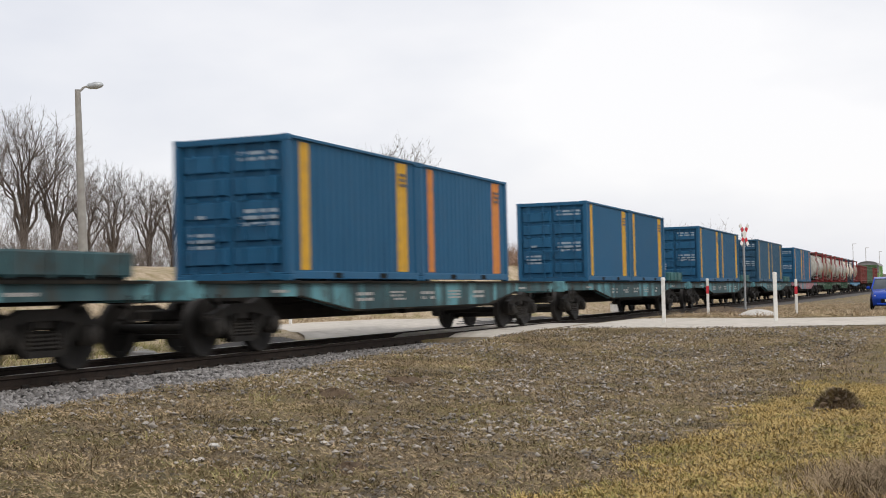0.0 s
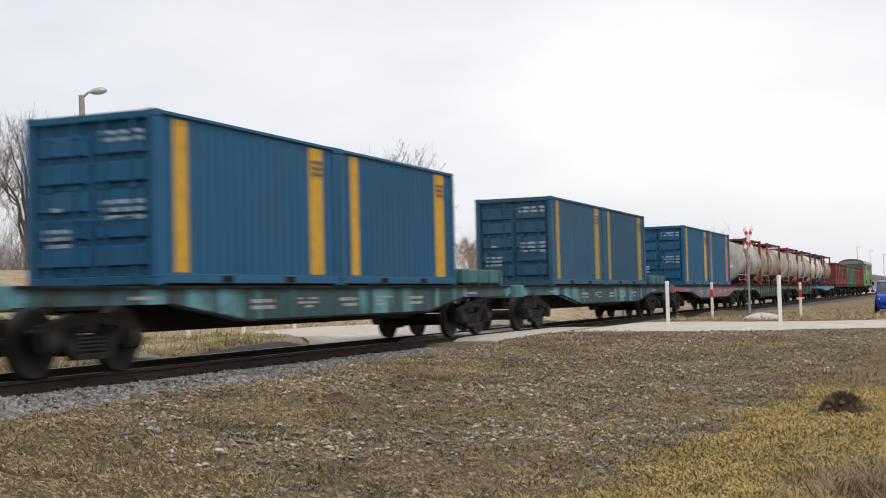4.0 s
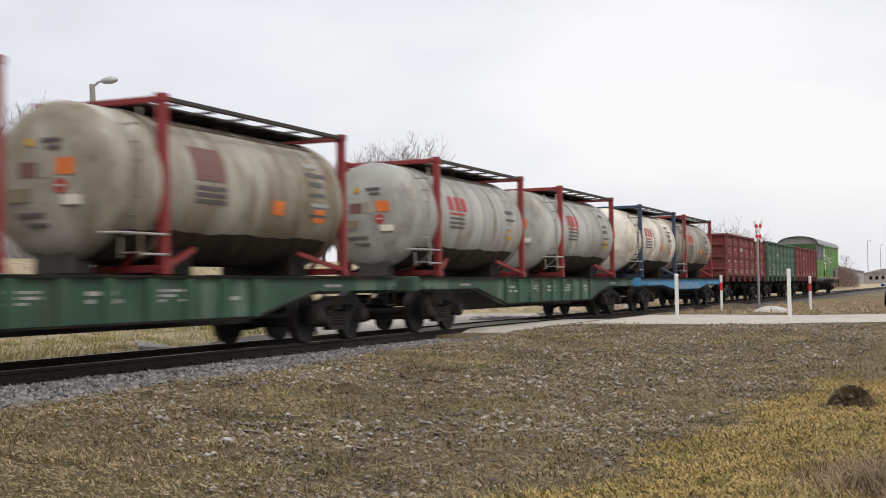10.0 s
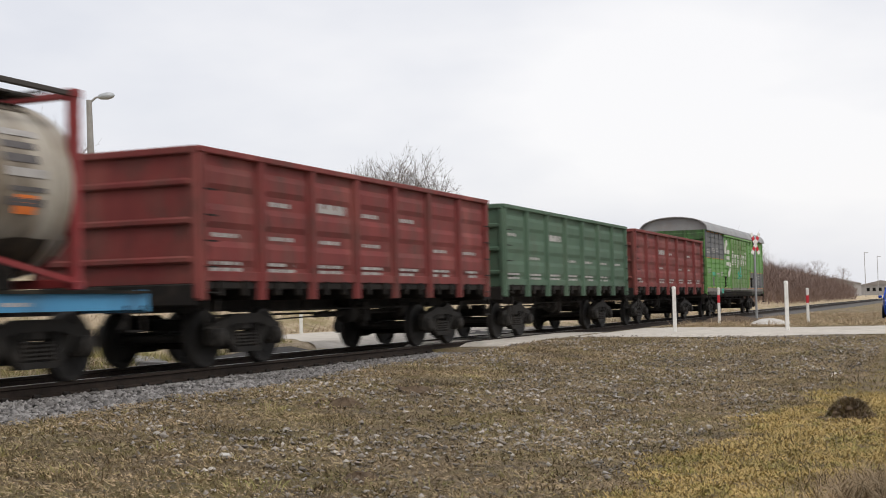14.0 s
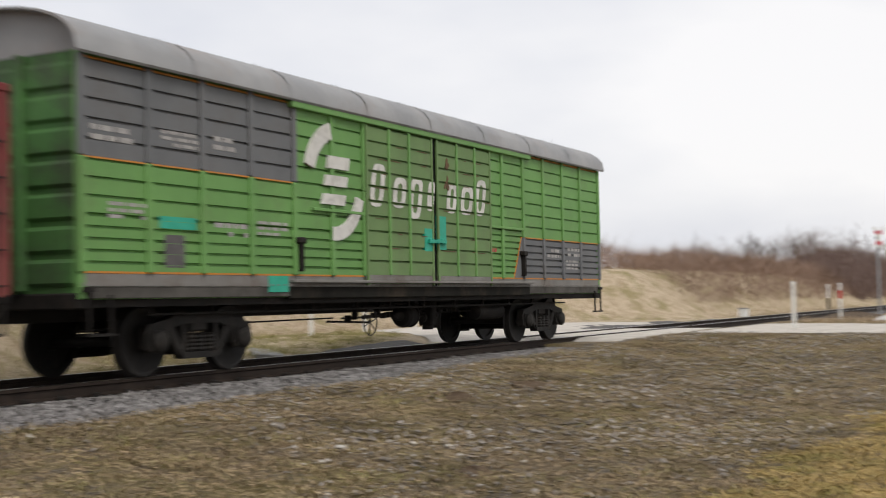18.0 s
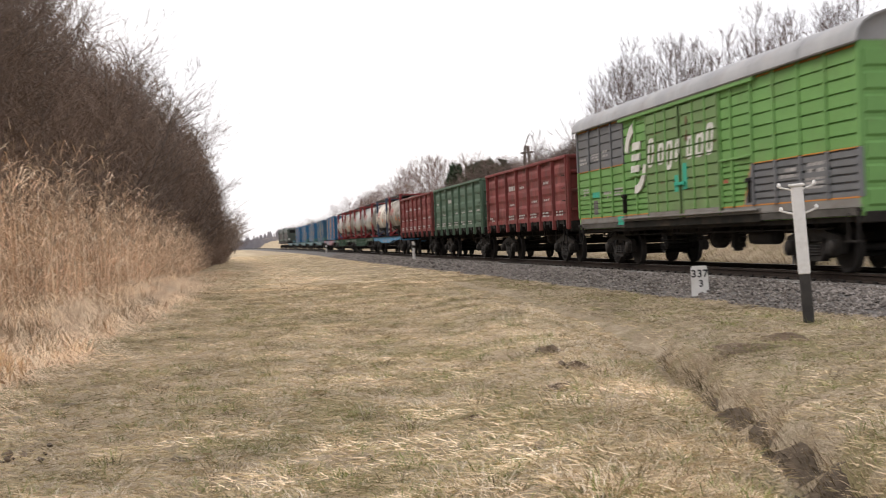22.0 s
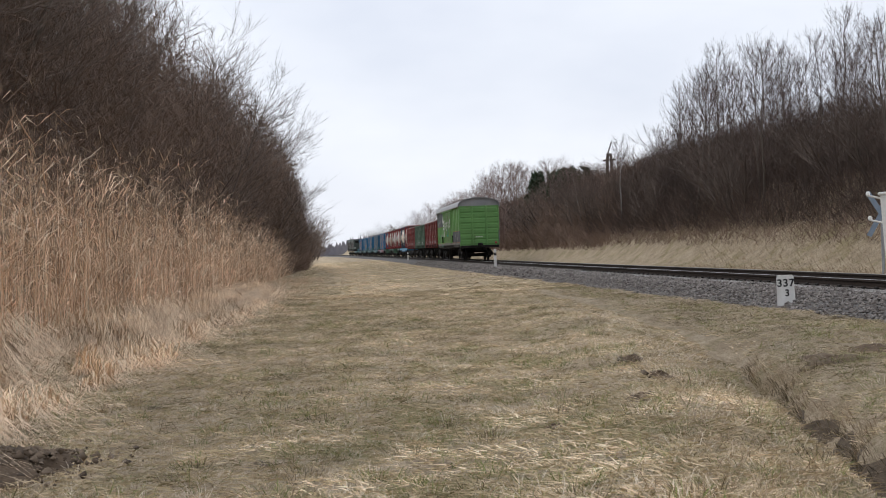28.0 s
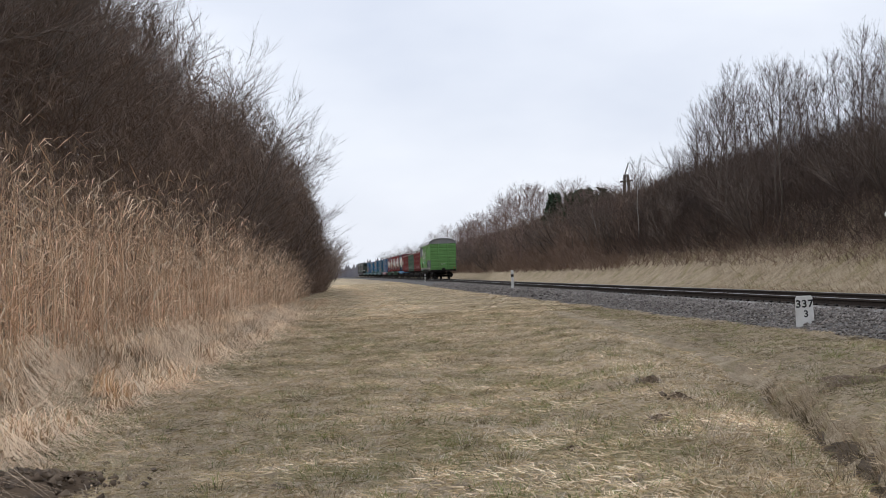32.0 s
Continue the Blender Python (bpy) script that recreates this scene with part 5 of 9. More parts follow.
        if d < 0:
            y = -W_ - 0.062
            for x0, x1, z0, z1, yy in ((dg - 0.42, dg - 0.08, 1.74, 2.15, y - 0.002), (dg + 0.10, dg + 0.42, 1.78, 2.40, y - 0.002), (3.85, 4.35, 1.02, 1.26, -W_ - 0.014), (1.45, 2.2, 1.86, 2.02, -W_ - 0.006)):
                part("paint_patch", Shape().box(x0 - h, x1 - h, yy, -W_ - 0.0, z0, z1), M_TURQ, side, "turquoise paint patch")
            # lettering blocks: seven slanted open white shapes on the doors, emblem of slanted bars and two arcs beside them
            def ring(x0, x1, z0, z1, t, yy):
                """Slanted rounded ring, broken where the pressed grooves of the door run through it."""
                k, sh, pitch, foot = 0.20, Shape(), (ze - 0.16 - zband - 0.03) / 10, zband + 0.03
                cx, cz = (x0 + x1) / 2, (z0 + z1) / 2

                def reach(ax, az, z):
                    u = abs(z - cz) / az
                    return ax * (1 - u ** 3.6) ** (1 / 3.6) if u < 1 else 0.0
                n = 44
                for i in range(n):
                    za, zc = z0 + (z1 - z0) * i / n, z0 + (z1 - z0) * (i + 1) / n
                    if ((za + zc) / 2 - foot) % pitch > pitch - 0.042:
                        continue
                    oa, oc = reach((x1 - x0) / 2, (z1 - z0) / 2, za), reach((x1 - x0) / 2, (z1 - z0) / 2, zc)
                    ia, ic = reach((x1 - x0) / 2 - t, (z1 - z0) / 2 - t * 0.8, za), reach((x1 - x0) / 2 - t, (z1 - z0) / 2 - t * 0.8, zc)
                    for g in (-1, 1):
                        q = [(cx + g * o + k * (z - z0) - h, z) for o, z in ((oa, za), (oc, zc), (ic, zc), (ia, za))]
                        sh.prism(q, yy - 0.004, yy)
                return sh
            yy = -W_ - 0.063
            for a, b, z0, z1 in ((6.66, 7.10, 2.44, 3.18), (7.43, 7.87, 2.46, 3.00), (7.99, 8.44, 2.30, 3.04), (8.68, 8.94, 2.47, 3.02), (9.44, 9.84, 2.47, 3.05), (10.03, 10.52, 2.47, 3.03), (10.65, 11.08, 2.48, 3.20)):
                part("lettering_block", ring(a, b, z0, z1, 0.135, yy), M_WHITE, side, "slanted rounded white painted block")
            # rust blooms and scratches on the doors
            rr_ = random.Random(77)
            for _ in range(46):
                q, z = rr_.uniform(6.7, 11.2), zband + 0.03 + 0.2509 * rr_.randint(2, 9) - 0.05 + rr_.uniform(-0.004, 0.006)
                ln = rr_.uniform(0.08, 0.45)
                if not (q < dg + 0.12 and q + ln > dg - 0.1):
                    part("rust_streak", Shape().prism([(q - h, z), (q + ln - h, z - 0.002), (q + ln * 0.9 - h, z + rr_.uniform(0.006, 0.014)), (q + 0.02 - h, z + 0.008)], -W_ - 0.0690, -W_ - 0.058), M_RUST_STAIN, side)
            for cx, cz, rx, rz, count in ((9.50, 3.02, 0.10, 0.10, 6), (9.58, 3.34, 0.08, 0.05, 3)):
                for _ in range(count):
                    ox, oz = cx + rr_.uniform(-rx, rx) - h, cz + rr_.uniform(-rz, rz)
                    ra, rb = rr_.uniform(0.03, 0.10), rr_.uniform(0.03, 0.12)
                    pts = [(ox + ra * math.cos(u * 0.785) * rr_.uniform(0.25, 1.3), oz + rb * math.sin(u * 0.785) * rr_.uniform(0.25, 1.3)) for u in range(8)]
                    part("rust_bloom", Shape().prism(pts, -W_ - 0.0695, -W_ - 0.060), M_RUST_STAIN, side)
            # slanted grey foot of the trailing end
            part("grey_foot", Shape().prism([(12.63 - h, zband + 0.02), (13.07 - h, zband + 0.02), (13.07 - h, 2.13), (13.03 - h, 2.13)], -W_ - 0.0095, -W_ + 0.004), M_BOX_GREY, side)
            em = part("emblem", Shape().box(5.30 - h, 5.90 - h, -W_ - 0.003, -W_, 2.60, 2.63), M_WHITE, side, "white painted emblem of slanted bars and arcs")
            ye = -W_ - 0.006
            for x0, x1, z in ((5.42, 6.05, 2.98), (5.34, 5.98, 2.70), (5.26, 5.92, 2.40)):
                hh = 0.17 if z < 2.9 else 0.2
                part("emblem_bar", Shape().prism([(x0 - h, z), (x1 - h, z), (x1 + 0.05 - h, z + hh), (x0 + 0.05 - h, z + hh)], ye - 0.048, ye), M_WHITE, em)

            def arc(cx, cz, r0, r1, a0, a1):
                n = 10
                aa = [radians(a0 + (a1 - a0) * i / n) for i in range(n + 1)]
                q = Shape()
                for yy_ in (ye - 0.048, ye):
                    q.v += [(cx + rr_ * math.cos(u) - h, yy_, cz + rr_ * math.sin(u)) for u in aa for rr_ in (r0, r1)]
                m = 2 * (n + 1)
                for i in range(n):
                    a, b, c_, d_ = 2 * i, 2 * i + 1, 2 * i + 3, 2 * i + 2
                    q.f += [(a, b, c_, d_), (m + a, m + d_, m + c_, m + b), (a, d_, m + d_, m + a), (b, m + b, m + c_, c_)]
                part("emblem_arc", q, M_WHITE, em)
            arc(5.75, 2.75, 0.72, 0.98, 105, 165)
            arc(5.62, 2.75, 0.70, 0.92, 265, 345)
            s = Shape()
            for k, (x, z) in enumerate(((0.2, 2.9), (1.5, 2.95), (2.6, 3.0), (0.5, 1.95), (2.6, 1.8), (3.6, 1.85), (14.4, 1.75), (15.5, 1.5), (15.6, 1.8))):
                bars(s, x - h, z, 0.75, 0.24, 2 + k % 2, -W_ - 0.005, 90 + k, keep=0.85)
            part("lettering", s, M_DIRTY_WHITE, side, "faded white stencilled data in unreadable rows")
            s = Shape()
            s.box(1.55 - h, 1.95 - h, -W_ - 0.006, -W_, 1.35, 1.78)
            part("placard", s, M_SIGN_DARK, side)
            for x0 in (11.52, 11.66):
                part("placard", Shape().box(x0 - h, x0 + 0.10 - h, -W_ - 0.006, -W_, 1.80, 1.88), M_SIGN_RED, side)
    # ends, the leading one in a darker mottled green
    for d in (-1, 1):
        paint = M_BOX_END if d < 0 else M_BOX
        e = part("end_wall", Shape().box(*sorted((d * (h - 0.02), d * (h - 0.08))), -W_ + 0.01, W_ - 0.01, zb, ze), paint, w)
        for k in range(3):
            y0, y1 = (-W_ + 0.06, -0.50, 0.56)[k], (-0.56, 0.50, W_ - 0.06)[k]
            n = 7
            for i in range(n):
                z = 1.10 + i * 0.40
                x0, x1 = d * (h - 0.022), d * (h + 0.022)
                s = Shape().add([(x0, y0, z), (x1, y0 + 0.03, z + 0.05), (x1, y0 + 0.03, z + 0.29), (x0, y0, z + 0.34), (x0, y1, z), (x1, y1 - 0.03, z + 0.05), (x1, y1 - 0.03, z + 0.29), (x0, y1, z + 0.34)],
                                [(0, 1, 5, 4), (1, 2, 6, 5), (2, 3, 7, 6), (0, 3, 2, 1), (4, 5, 6, 7)])
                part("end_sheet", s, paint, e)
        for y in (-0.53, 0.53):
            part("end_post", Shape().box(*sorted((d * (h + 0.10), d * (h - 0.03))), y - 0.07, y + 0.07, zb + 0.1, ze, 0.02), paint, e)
        for y in (-1, 1):
            part("corner_post", Shape().box(*sorted((d * (h + 0.012), d * (h - 0.09))), *sorted((y * (W_ + 0.012), y * (W_ - 0.08))), zb, ze, 0.015), M_BOX, e)
        # arched gable
        n = 14
        pts = [((W_ + 0.06) * math.cos(math.pi * i / n), ze + 0.61 * math.sin(math.pi * i / n) ** 0.8) for i in range(n + 1)]
        v = [(d * (h - 0.01), y, z) for y, z in pts] + [(d * (h - 0.07), y, z) for y, z in pts]
        part("gable", Shape().add(v, [tuple(range(n + 1)), tuple(range(2 * n + 1, n, -1))]), M_ROOF, e)
        part("end_beam", Shape().box(*sorted((d * (h + 0.03), d * (h - 0.2))), -1.45, 1.45, zb - 0.12, zb + 0.08, 0.02), M_UNDER, w)
        s = end_bars(Shape(), -0.28, 1.62, 0.5, 0.12, 1, d * (h + 0.024) + (0.003 if d > 0 else 0), 3)
        part("lettering", s, M_WHITE, e)
        s = Shape().box(*sorted((d * (h + 0.06), d * (h - 0.02))), 1.15, 1.30, 1.12, 1.26, 0.02)
        part("tail_disc", s, M_SIGN_RED, e)
        s = Shape()
        s.bar((d * (h - 0.10), -W_ - 0.05, 0.50), (d * (h - 0.10), -W_ - 0.05, 1.10), 0.03, 0.03).bar((d * (h - 0.48), -W_ - 0.05, 0.50), (d * (h - 0.48), -W_ - 0.05, 1.0), 0.03, 0.03)
        s.bar((d * (h - 0.06), -W_ - 0.05, 0.51), (d * (h - 0.52), -W_ - 0.05, 0.51), 0.10, 0.03).bar((d * (h + 0.02), -W_ - 0.05, 1.06), (d * (h - 0.2), -W_ - 0.05, 1.06), 0.03, 0.06)
        part("step", s, M_UNDER, w)
        bogie(w, d * (h - 2.72))
    # roof: arched sheets with seams and an overhang
    n = 14
    prof = [((W_ + 0.13) * math.cos(math.pi * i / n), ze - 0.03 + 0.66 * math.sin(math.pi * i / n) ** 0.8) for i in range(n + 1)]
    roof = None
    k = 8
    for i in range(k):
        x0, x1 = -h - 0.16 + (L + 0.32) * i / k, -h - 0.16 + (L + 0.32) * (i + 1) / k
        v = [(x, y, z) for x in (x0, x1) for y, z in prof] + [(x, y * 0.985, z - 0.03) for x in (x0, x1) for y, z in prof]
        m = n + 1
        f = []
        for j in range(n):
            f += [(j, j + 1, m + j + 1, m + j), (2 * m + j, 3 * m + j, 3 * m + j + 1, 2 * m + j + 1), (j, 2 * m + j, 2 * m + j + 1, j + 1), (m + j, m + j + 1, 3 * m + j + 1, 3 * m + j)]
        f += [(0, m, 3 * m, 2 * m), (n, 2 * m + n, 3 * m + n, m + n)]
        if roof is None:
            roof = part("roof", Shape().add(v, f), M_ROOF, w, smooth=40)
        else:
            part("roof_sheet", Shape().add(v, f), M_ROOF, roof, smooth=40)
        if i:
            s = Shape()
            for j in range(n):
                (ya, za), (yb, zb_) = prof[j], prof[j + 1]
                s.add([(x0 - 0.03, ya * 1.004, za + 0.014), (x0 + 0.03, ya * 1.004, za + 0.014), (x0 + 0.03, yb * 1.004, zb_ + 0.014), (x0 - 0.03, yb * 1.004, zb_ + 0.014)], [(0, 1, 2, 3)])
            part("roof_seam", s, M_ROOF, roof)
    part("floor_frame", Shape().box(-h + 0.05, h - 0.05, -1.36, 1.36, zb - 0.10, zb + 0.02).box(-h + 0.1, h - 0.1, -0.28, 0.28, 0.66, zb - 0.1), M_UNDER, w)
    # hand-brake wheel and rigging under the floor
    s = Shape()
    cx, cy, cz = 7.04 - h, -1.28, 0.50
    for i in range(20):
        a, b = 2 * math.pi * i / 20, 2 * math.pi * (i + 1) / 20
        s.tube((cx + 0.22 * math.cos(a), cy, cz + 0.22 * math.sin(a)), (cx + 0.22 * math.cos(b), cy, cz + 0.22 * math.sin(b)), 0.012, n=5)
    for i in range(6):
        a = 2 * math.pi * i / 6 + 0.3
        s.tube((cx, cy, cz), (cx + 0.22 * math.cos(a), cy, cz + 0.22 * math.sin(a)), 0.010, n=5)
    s.tube((cx, cy, cz), (cx, -0.4, cz + 0.02), 0.02, n=6)
    part("hand_brake_wheel", s, M_BOGIE, w, smooth=40)
    # pull rods, levers and clamps
    s = Shape().tube((7.2 - h, -0.6, 0.57), (8.5 - h, -0.6, 0.58), 0.017, n=6).tube((7.9 - h, -0.6, 0.575), (8.85 - h, -0.6, 0.60), 0.034, n=6).tube((0.9 - h, -0.5, 0.55), (7.1 - h, -0.5, 0.58), 0.014, n=6)
    s.tube((8.0 - h, -0.55, 0.76), (16 - h, -0.55, 0.76), 0.02, n=6).tube((1.5 - h, -1.2, 0.74), (16 - h, -1.2, 0.74), 0.018, n=6).tube((8.3 - h, -0.8, 0.80), (9.2 - h, -0.8, 0.80), 0.024, n=6)
    for q in range(12):
        s.box(1.6 + q * 1.25 - h - 0.02, 1.6 + q * 1.25 - h + 0.02, -1.22, -1.18, 0.72, 0.86)
    for q, z in ((7.42, 0.57), (8.3, 0.60), (8.42, 0.66), (8.62, 0.59), (8.78, 0.60), (8.90, 0.61), (8.98, 0.60)):
        s.box(q - h - 0.035, q - h + 0.035, -0.66, -0.54, z - 0.05, z + 0.05, 0.012)
    s.bar((8.40 - h, -0.6, 0.60), (8.52 - h, -0.6, 0.82), 0.05, 0.04).bar((7.0 - h, -1.0, 0.55), (7.02 - h, -1.0, 0.90), 0.10, 0.05)
    part("brake_rigging", s, M_UNDER, w, smooth=40)
    s = Shape().lathe([(-0.26, 0.03), (-0.22, 0.07), (-0.10, 0.08), (0, 0.10), (0.03, 0.19), (0.10, 0.225), (0.13, 0.20), (0.34, 0.20), (0.37, 0.225), (0.43, 0.20), (0.46, 0.08)], (9.08 - h, -0.7, 0.575), (1, 0, 0), 18)
    for q in (9.18, 9.44):
        s.box(q - h - 0.04, q - h + 0.04, -0.85, -0.55, 0.74, 0.86)
    part("brake_cylinder", s, M_UNDER, w, smooth=35)
    s = Shape().box(10.16 - h, 10.38 - h, -0.8, -0.5, 0.36, 0.86, 0.03).tube((10.27 - h, -0.65, 0.29), (10.27 - h, -0.65, 0.40), 0.11, n=12).tube((10.0 - h, -0.65, 0.52), (10.60 - h, -0.65, 0.55), 0.055, n=8)
    s.lathe([(0, 0.05), (0.03, 0.09), (0.10, 0.09), (0.13, 0.04)], (10.0 - h, -0.65, 0.52), (1, 0, 0), 10).lathe([(0, 0.05), (0.03, 0.09), (0.10, 0.09), (0.13, 0.04)], (10.46 - h, -0.65, 0.56), (1, 0, 0), 10)
    part("air_distributor", s, M_UNDER, w, smooth=35)
    s = Shape()
    for z in (0.58, 0.66, 0.72):
        s.tube((9.52 - h, -0.66, z), (10.18 - h, -0.66, z - 0.05), 0.016, n=6).tube((10.36 - h, -0.66, z + 0.03), (11.72 - h, -0.85, z + 0.05), 0.012, n=6)
    s.tube((9.7 - h, -0.66, 0.50), (10.0 - h, -0.66, 0.66), 0.020, n=6).tube((10.45 - h, -0.66, 0.52), (10.72 - h, -0.66, 0.80), 0.022, n=6).tube((11.28 - h, -0.66, 0.56), (11.30 - h, -0.66, 0.84), 0.010, n=6)
    for q in (9.62, 9.78, 9.92, 10.66, 11.0, 11.12, 11.4):
        s.box(q - h - 0.03, q - h + 0.03, -0.70, -0.62, 0.62, 0.74, 0.008)
    for q in (10.52, 10.7):
        s.tube((q - h, -0.66, 0.50), (q + 0.06 - h, -0.66, 0.34), 0.006, n=5)
    part("brake_pipe", s, M_UNDER, w, smooth=35)
    s = Shape().lathe([(0, 0.05), (0.02, 0.14), (0.05, 0.17), (1.22, 0.17), (1.25, 0.14), (1.27, 0.05)], (11.73 - h, -0.9, 0.61), (1, 0, 0), 18)
    part("air_reservoir", s, M_UNDER, w, smooth=35)
    couplers(w, h)
    return w


# ---------------------------------------------------------------- the train, from its tail forwards
# middle of each vehicle, in metres behind the leading end of the covered wagon
TRAIN = []


def on_train(ob, s, z=0.0):
    ob.matrix_basis = pose(s, YC, z)
    TRAIN.append((ob, s, z))
    return ob


on_train(boxcar(), 8.825)
on_train(gondola("dull red steel gondola wagon, empty", M_RED, 5), -7.545)
on_train(gondola("faded green steel gondola wagon, empty", M_GREEN, 6), -21.465)
on_train(gondola("dull red steel gondola wagon with white stencils", M_RED, 7), -35.385)
on_train(flat_wagon("flat_wagon", "light blue container flat wagon", 8.76, M_WBLUE, belly=0.66, seed=4), -51.1)
on_train(flat_wagon("flat_wagon", "green container flat wagon with ribbed sills", 10.05, M_WGREEN, ribs=True, belly=0.44, seed=5), -69.93)
on_train(flat_wagon("flat_wagon", "green container flat wagon with ribbed sills", 10.05, M_WGREEN, ribs=True, belly=0.44, seed=6), -90.1)
on_train(tank_container("grey tank container in a red frame, brown stained", M_TANK_TAN, M_TFRAME, 5), -50.19 + CL / 2, DECK + 0.012)
on_train(tank_container("cream tank container in a navy frame", M_TANK_CREAM, M_TFRAME_BLUE, 3, ladder=True), -58.19 + CL / 2, DECK + 0.012)
on_train(tank_container("grey tank container in a red frame", M_TANK, M_TFRAME, 2), -68.25 + CL / 2, DECK + 0.012)
on_train(tank_container("grey tank container in a red frame", M_TANK, M_TFRAME, 6), -77.79 + CL / 2, DECK + 0.012)
on_train(tank_container("rust-stained tank container in a red frame with brown placard", M_TANK_STAINED, M_TFRAME, 1), -88.48 + CL / 2, DECK + 0.012)
on_train(tank_container("grey tank container in a red frame with brown placard", M_TANK, M_TFRAME, 4), -97.92 + CL / 2, DECK + 0.012)
for k, (s, m, st1, st2, wm, flap) in enumerate((
        (-109.85, M_BLUE, M_YELLOW, M_ORANGE, M_TEAL_PINK, False),
        (-129.80, M_BLUE_DULL, M_OCHRE, M_OCHRE, M_TEAL, True),
        (-149.95, M_BLUE, M_YELLOW, M_YELLOW, M_TEAL, True),
        (-170.10, M_BLUE, M_YELLOW, M_YELLOW, M_TEAL, True),
        (-190.40, M_BLUE, M_YELLOW, M_ORANGE, M_TEAL, False))):
    on_train(flat_wagon("flat_wagon", "teal container flat wagon" + (" with pinkish worn paint" if k == 0 else " with rusty stained sills"), 10.05, wm, end_flap=flap, seed=20 + k), s)
    lab = "dull blue steel freight container with yellow stripes" if m == M_BLUE_DULL else "blue steel freight container with upright painted stripes"
    on_train(container(lab, m, (st1, st1), 3 * k + 1), s - 3.07, DECK + 0.012)
    on_train(container(lab, m, (st2, st2), 3 * k + 2), s + 3.07, DECK + 0.012)
on_train(flat_wagon("flat_wagon", "teal container flat wagon, empty, end wall folded", 10.05, M_TEAL, end_flap=True, seed=31, flap_material=M_TEAL), -210.5)


def locomotive(label, paint):
    """Six-axle goods diesel with a long hood and end cab, seen only from far behind."""
    l = thing("locomotive", label, "locomotive", "wagons of the train")
    part("frame", Shape().box(-8.6, 8.6, -1.45, 1.45, 1.0, 1.45, 0.05), M_UNDER, l)
    part("hood", Shape().box(-5.6, 8.0, -1.35, 1.35, 1.45, 4.15, 0.25), paint, l)
    cab = part("cab", Shape().box(-8.3, -5.6, -1.48, 1.48, 1.45, 4.35, 0.22), paint, l)
    for d in (-1, 1):
        part("window", Shape().box(-7.6, -6.2, *sorted((d * 1.49, d * 1.40)), 2.9, 3.7, 0.03), M_BLACK, cab)
        part("buffer_light", Shape().lathe([(0, 0.14), (0.08, 0.14)], (8.0, d * 1.0, 1.9), (1, 0, 0), 12), M_POST, l)
        for k in range(6):
            part("side_grille", Shape().box(-4.8 + k * 2.0, -3.4 + k * 2.0, *sorted((d * 1.37, d * 1.30)), 2.0, 3.4, 0.03), M_GRATE, l)
    part("rear_window", Shape().box(7.95, 8.02, -0.9, 0.9, 3.2, 3.8, 0.03), M_BLACK, l)
    for x in (-5.6, 5.6):
        bogie(l, x)
    couplers(l, 8.6)
    return l


M_LOCO = mat("loco_dark", (0.030, 0.040, 0.036), (0.045, 0.058, 0.050), 1.0, 0.6, dirt=GRIME, dirt_amount=0.5)
on_train(locomotive("dark green diesel locomotive ahead of the wagons", M_LOCO), -230.0)
on_train(locomotive("dark green diesel locomotive at the head of the train", M_LOCO), -248.4)


def motions():
    """The train rolls by at about 40 km/h, gaining a little speed; its wheels turn."""
    times = list(range(33))

    def way(t):
        slack = 0.4 * ease((t - 13) / 4) * (1 - ease((t - 17.5) / 1.5)) - 1.0 * ease((t - 19.6) / 2.4) - 0.3 * ease((t - 2) / 2) * (1 - ease((t - 4.5) / 2.5)) + 0.2 * ease((t - 23) / 5)
        return float(216.56 - 10.989 * t - 0.0238 * t * t + slack)
    for ob, s, z in TRAIN:
        rows = []
        for t in times:
            x = way(t) + s
            a, b = float(track_y(x - 5)), float(track_y(x + 5))
            rows.append((t, pose(x, float(track_y(x)), z, 0, 0, math.degrees(math.atan2(b - a, 10)))))
        walk(ob, rows)
    steps = [k / 30 for k in range(961)]
    for wheels, x in ((WHEELS_LEAD, -0.925), (WHEELS_TRAIL, 0.925)):
        walk(wheels[0], [(t, pose(x, 0, WHEEL_R, 0, math.degrees((way(t) - way(0)) / WHEEL_R), 0)) for t in steps])
        action, slot = wheels[0].animation_data.action, wheels[0].animation_data.action_slot
        for w in wheels[1:]:
            w.rotation_mode = "QUATERNION"
            w.animation_data_create().action = action
            w.animation_data.action_slot = slot



# ---------------------------------------------------------------- beside the track


def bollard(x, y, h, red, lean=0.0):
    p = thing("marker_post", "white roadside marker post with a red band" if red else "plain white roadside marker post", "post", "posts at the crossing", at=pose(x, y, gz(x, y) - 0.05, 0, lean, 12))
    r = 0.045
    if red:
        part("shaft", Shape().box(-r, r, -r, r, 0, h * 0.60, 0.012), M_POST, p)
        part("red_band", Shape().box(-r - 0.002, r + 0.002, -r - 0.002, r + 0.002, h * 0.60, h * 0.80, 0.012), M_POST_RED, p, "red band")
        part("head", Shape().box(-r, r, -r, r, h * 0.80, h, 0.02), M_POST, p)
    else:
        part("shaft", Shape().box(-r - 0.005, r + 0.005, -r - 0.005, r + 0.005, 0, h - 0.06, 0.012), M_POST, p)
        part("head", Shape().lathe([(0, 0.062), (0.03, 0.058), (0.06, 0.035)], (0, 0, h - 0.062), (0, 0, 1), 8), M_POST, p)


bollard(33.7, 7.15, 1.28, False, -2.5)
bollard(42.4, 7.50, 1.28, True, -1.0)
bollard(34.4, 4.30, 1.38, False, 1.0)
bollard(44.6, 4.88, 1.28, True, -1.5)
for x, y in ((33.5, 20.2), (38.0, 20.9), (29.6, 19.6)):
    bollard(x, y, 0.75, False, 1.0)


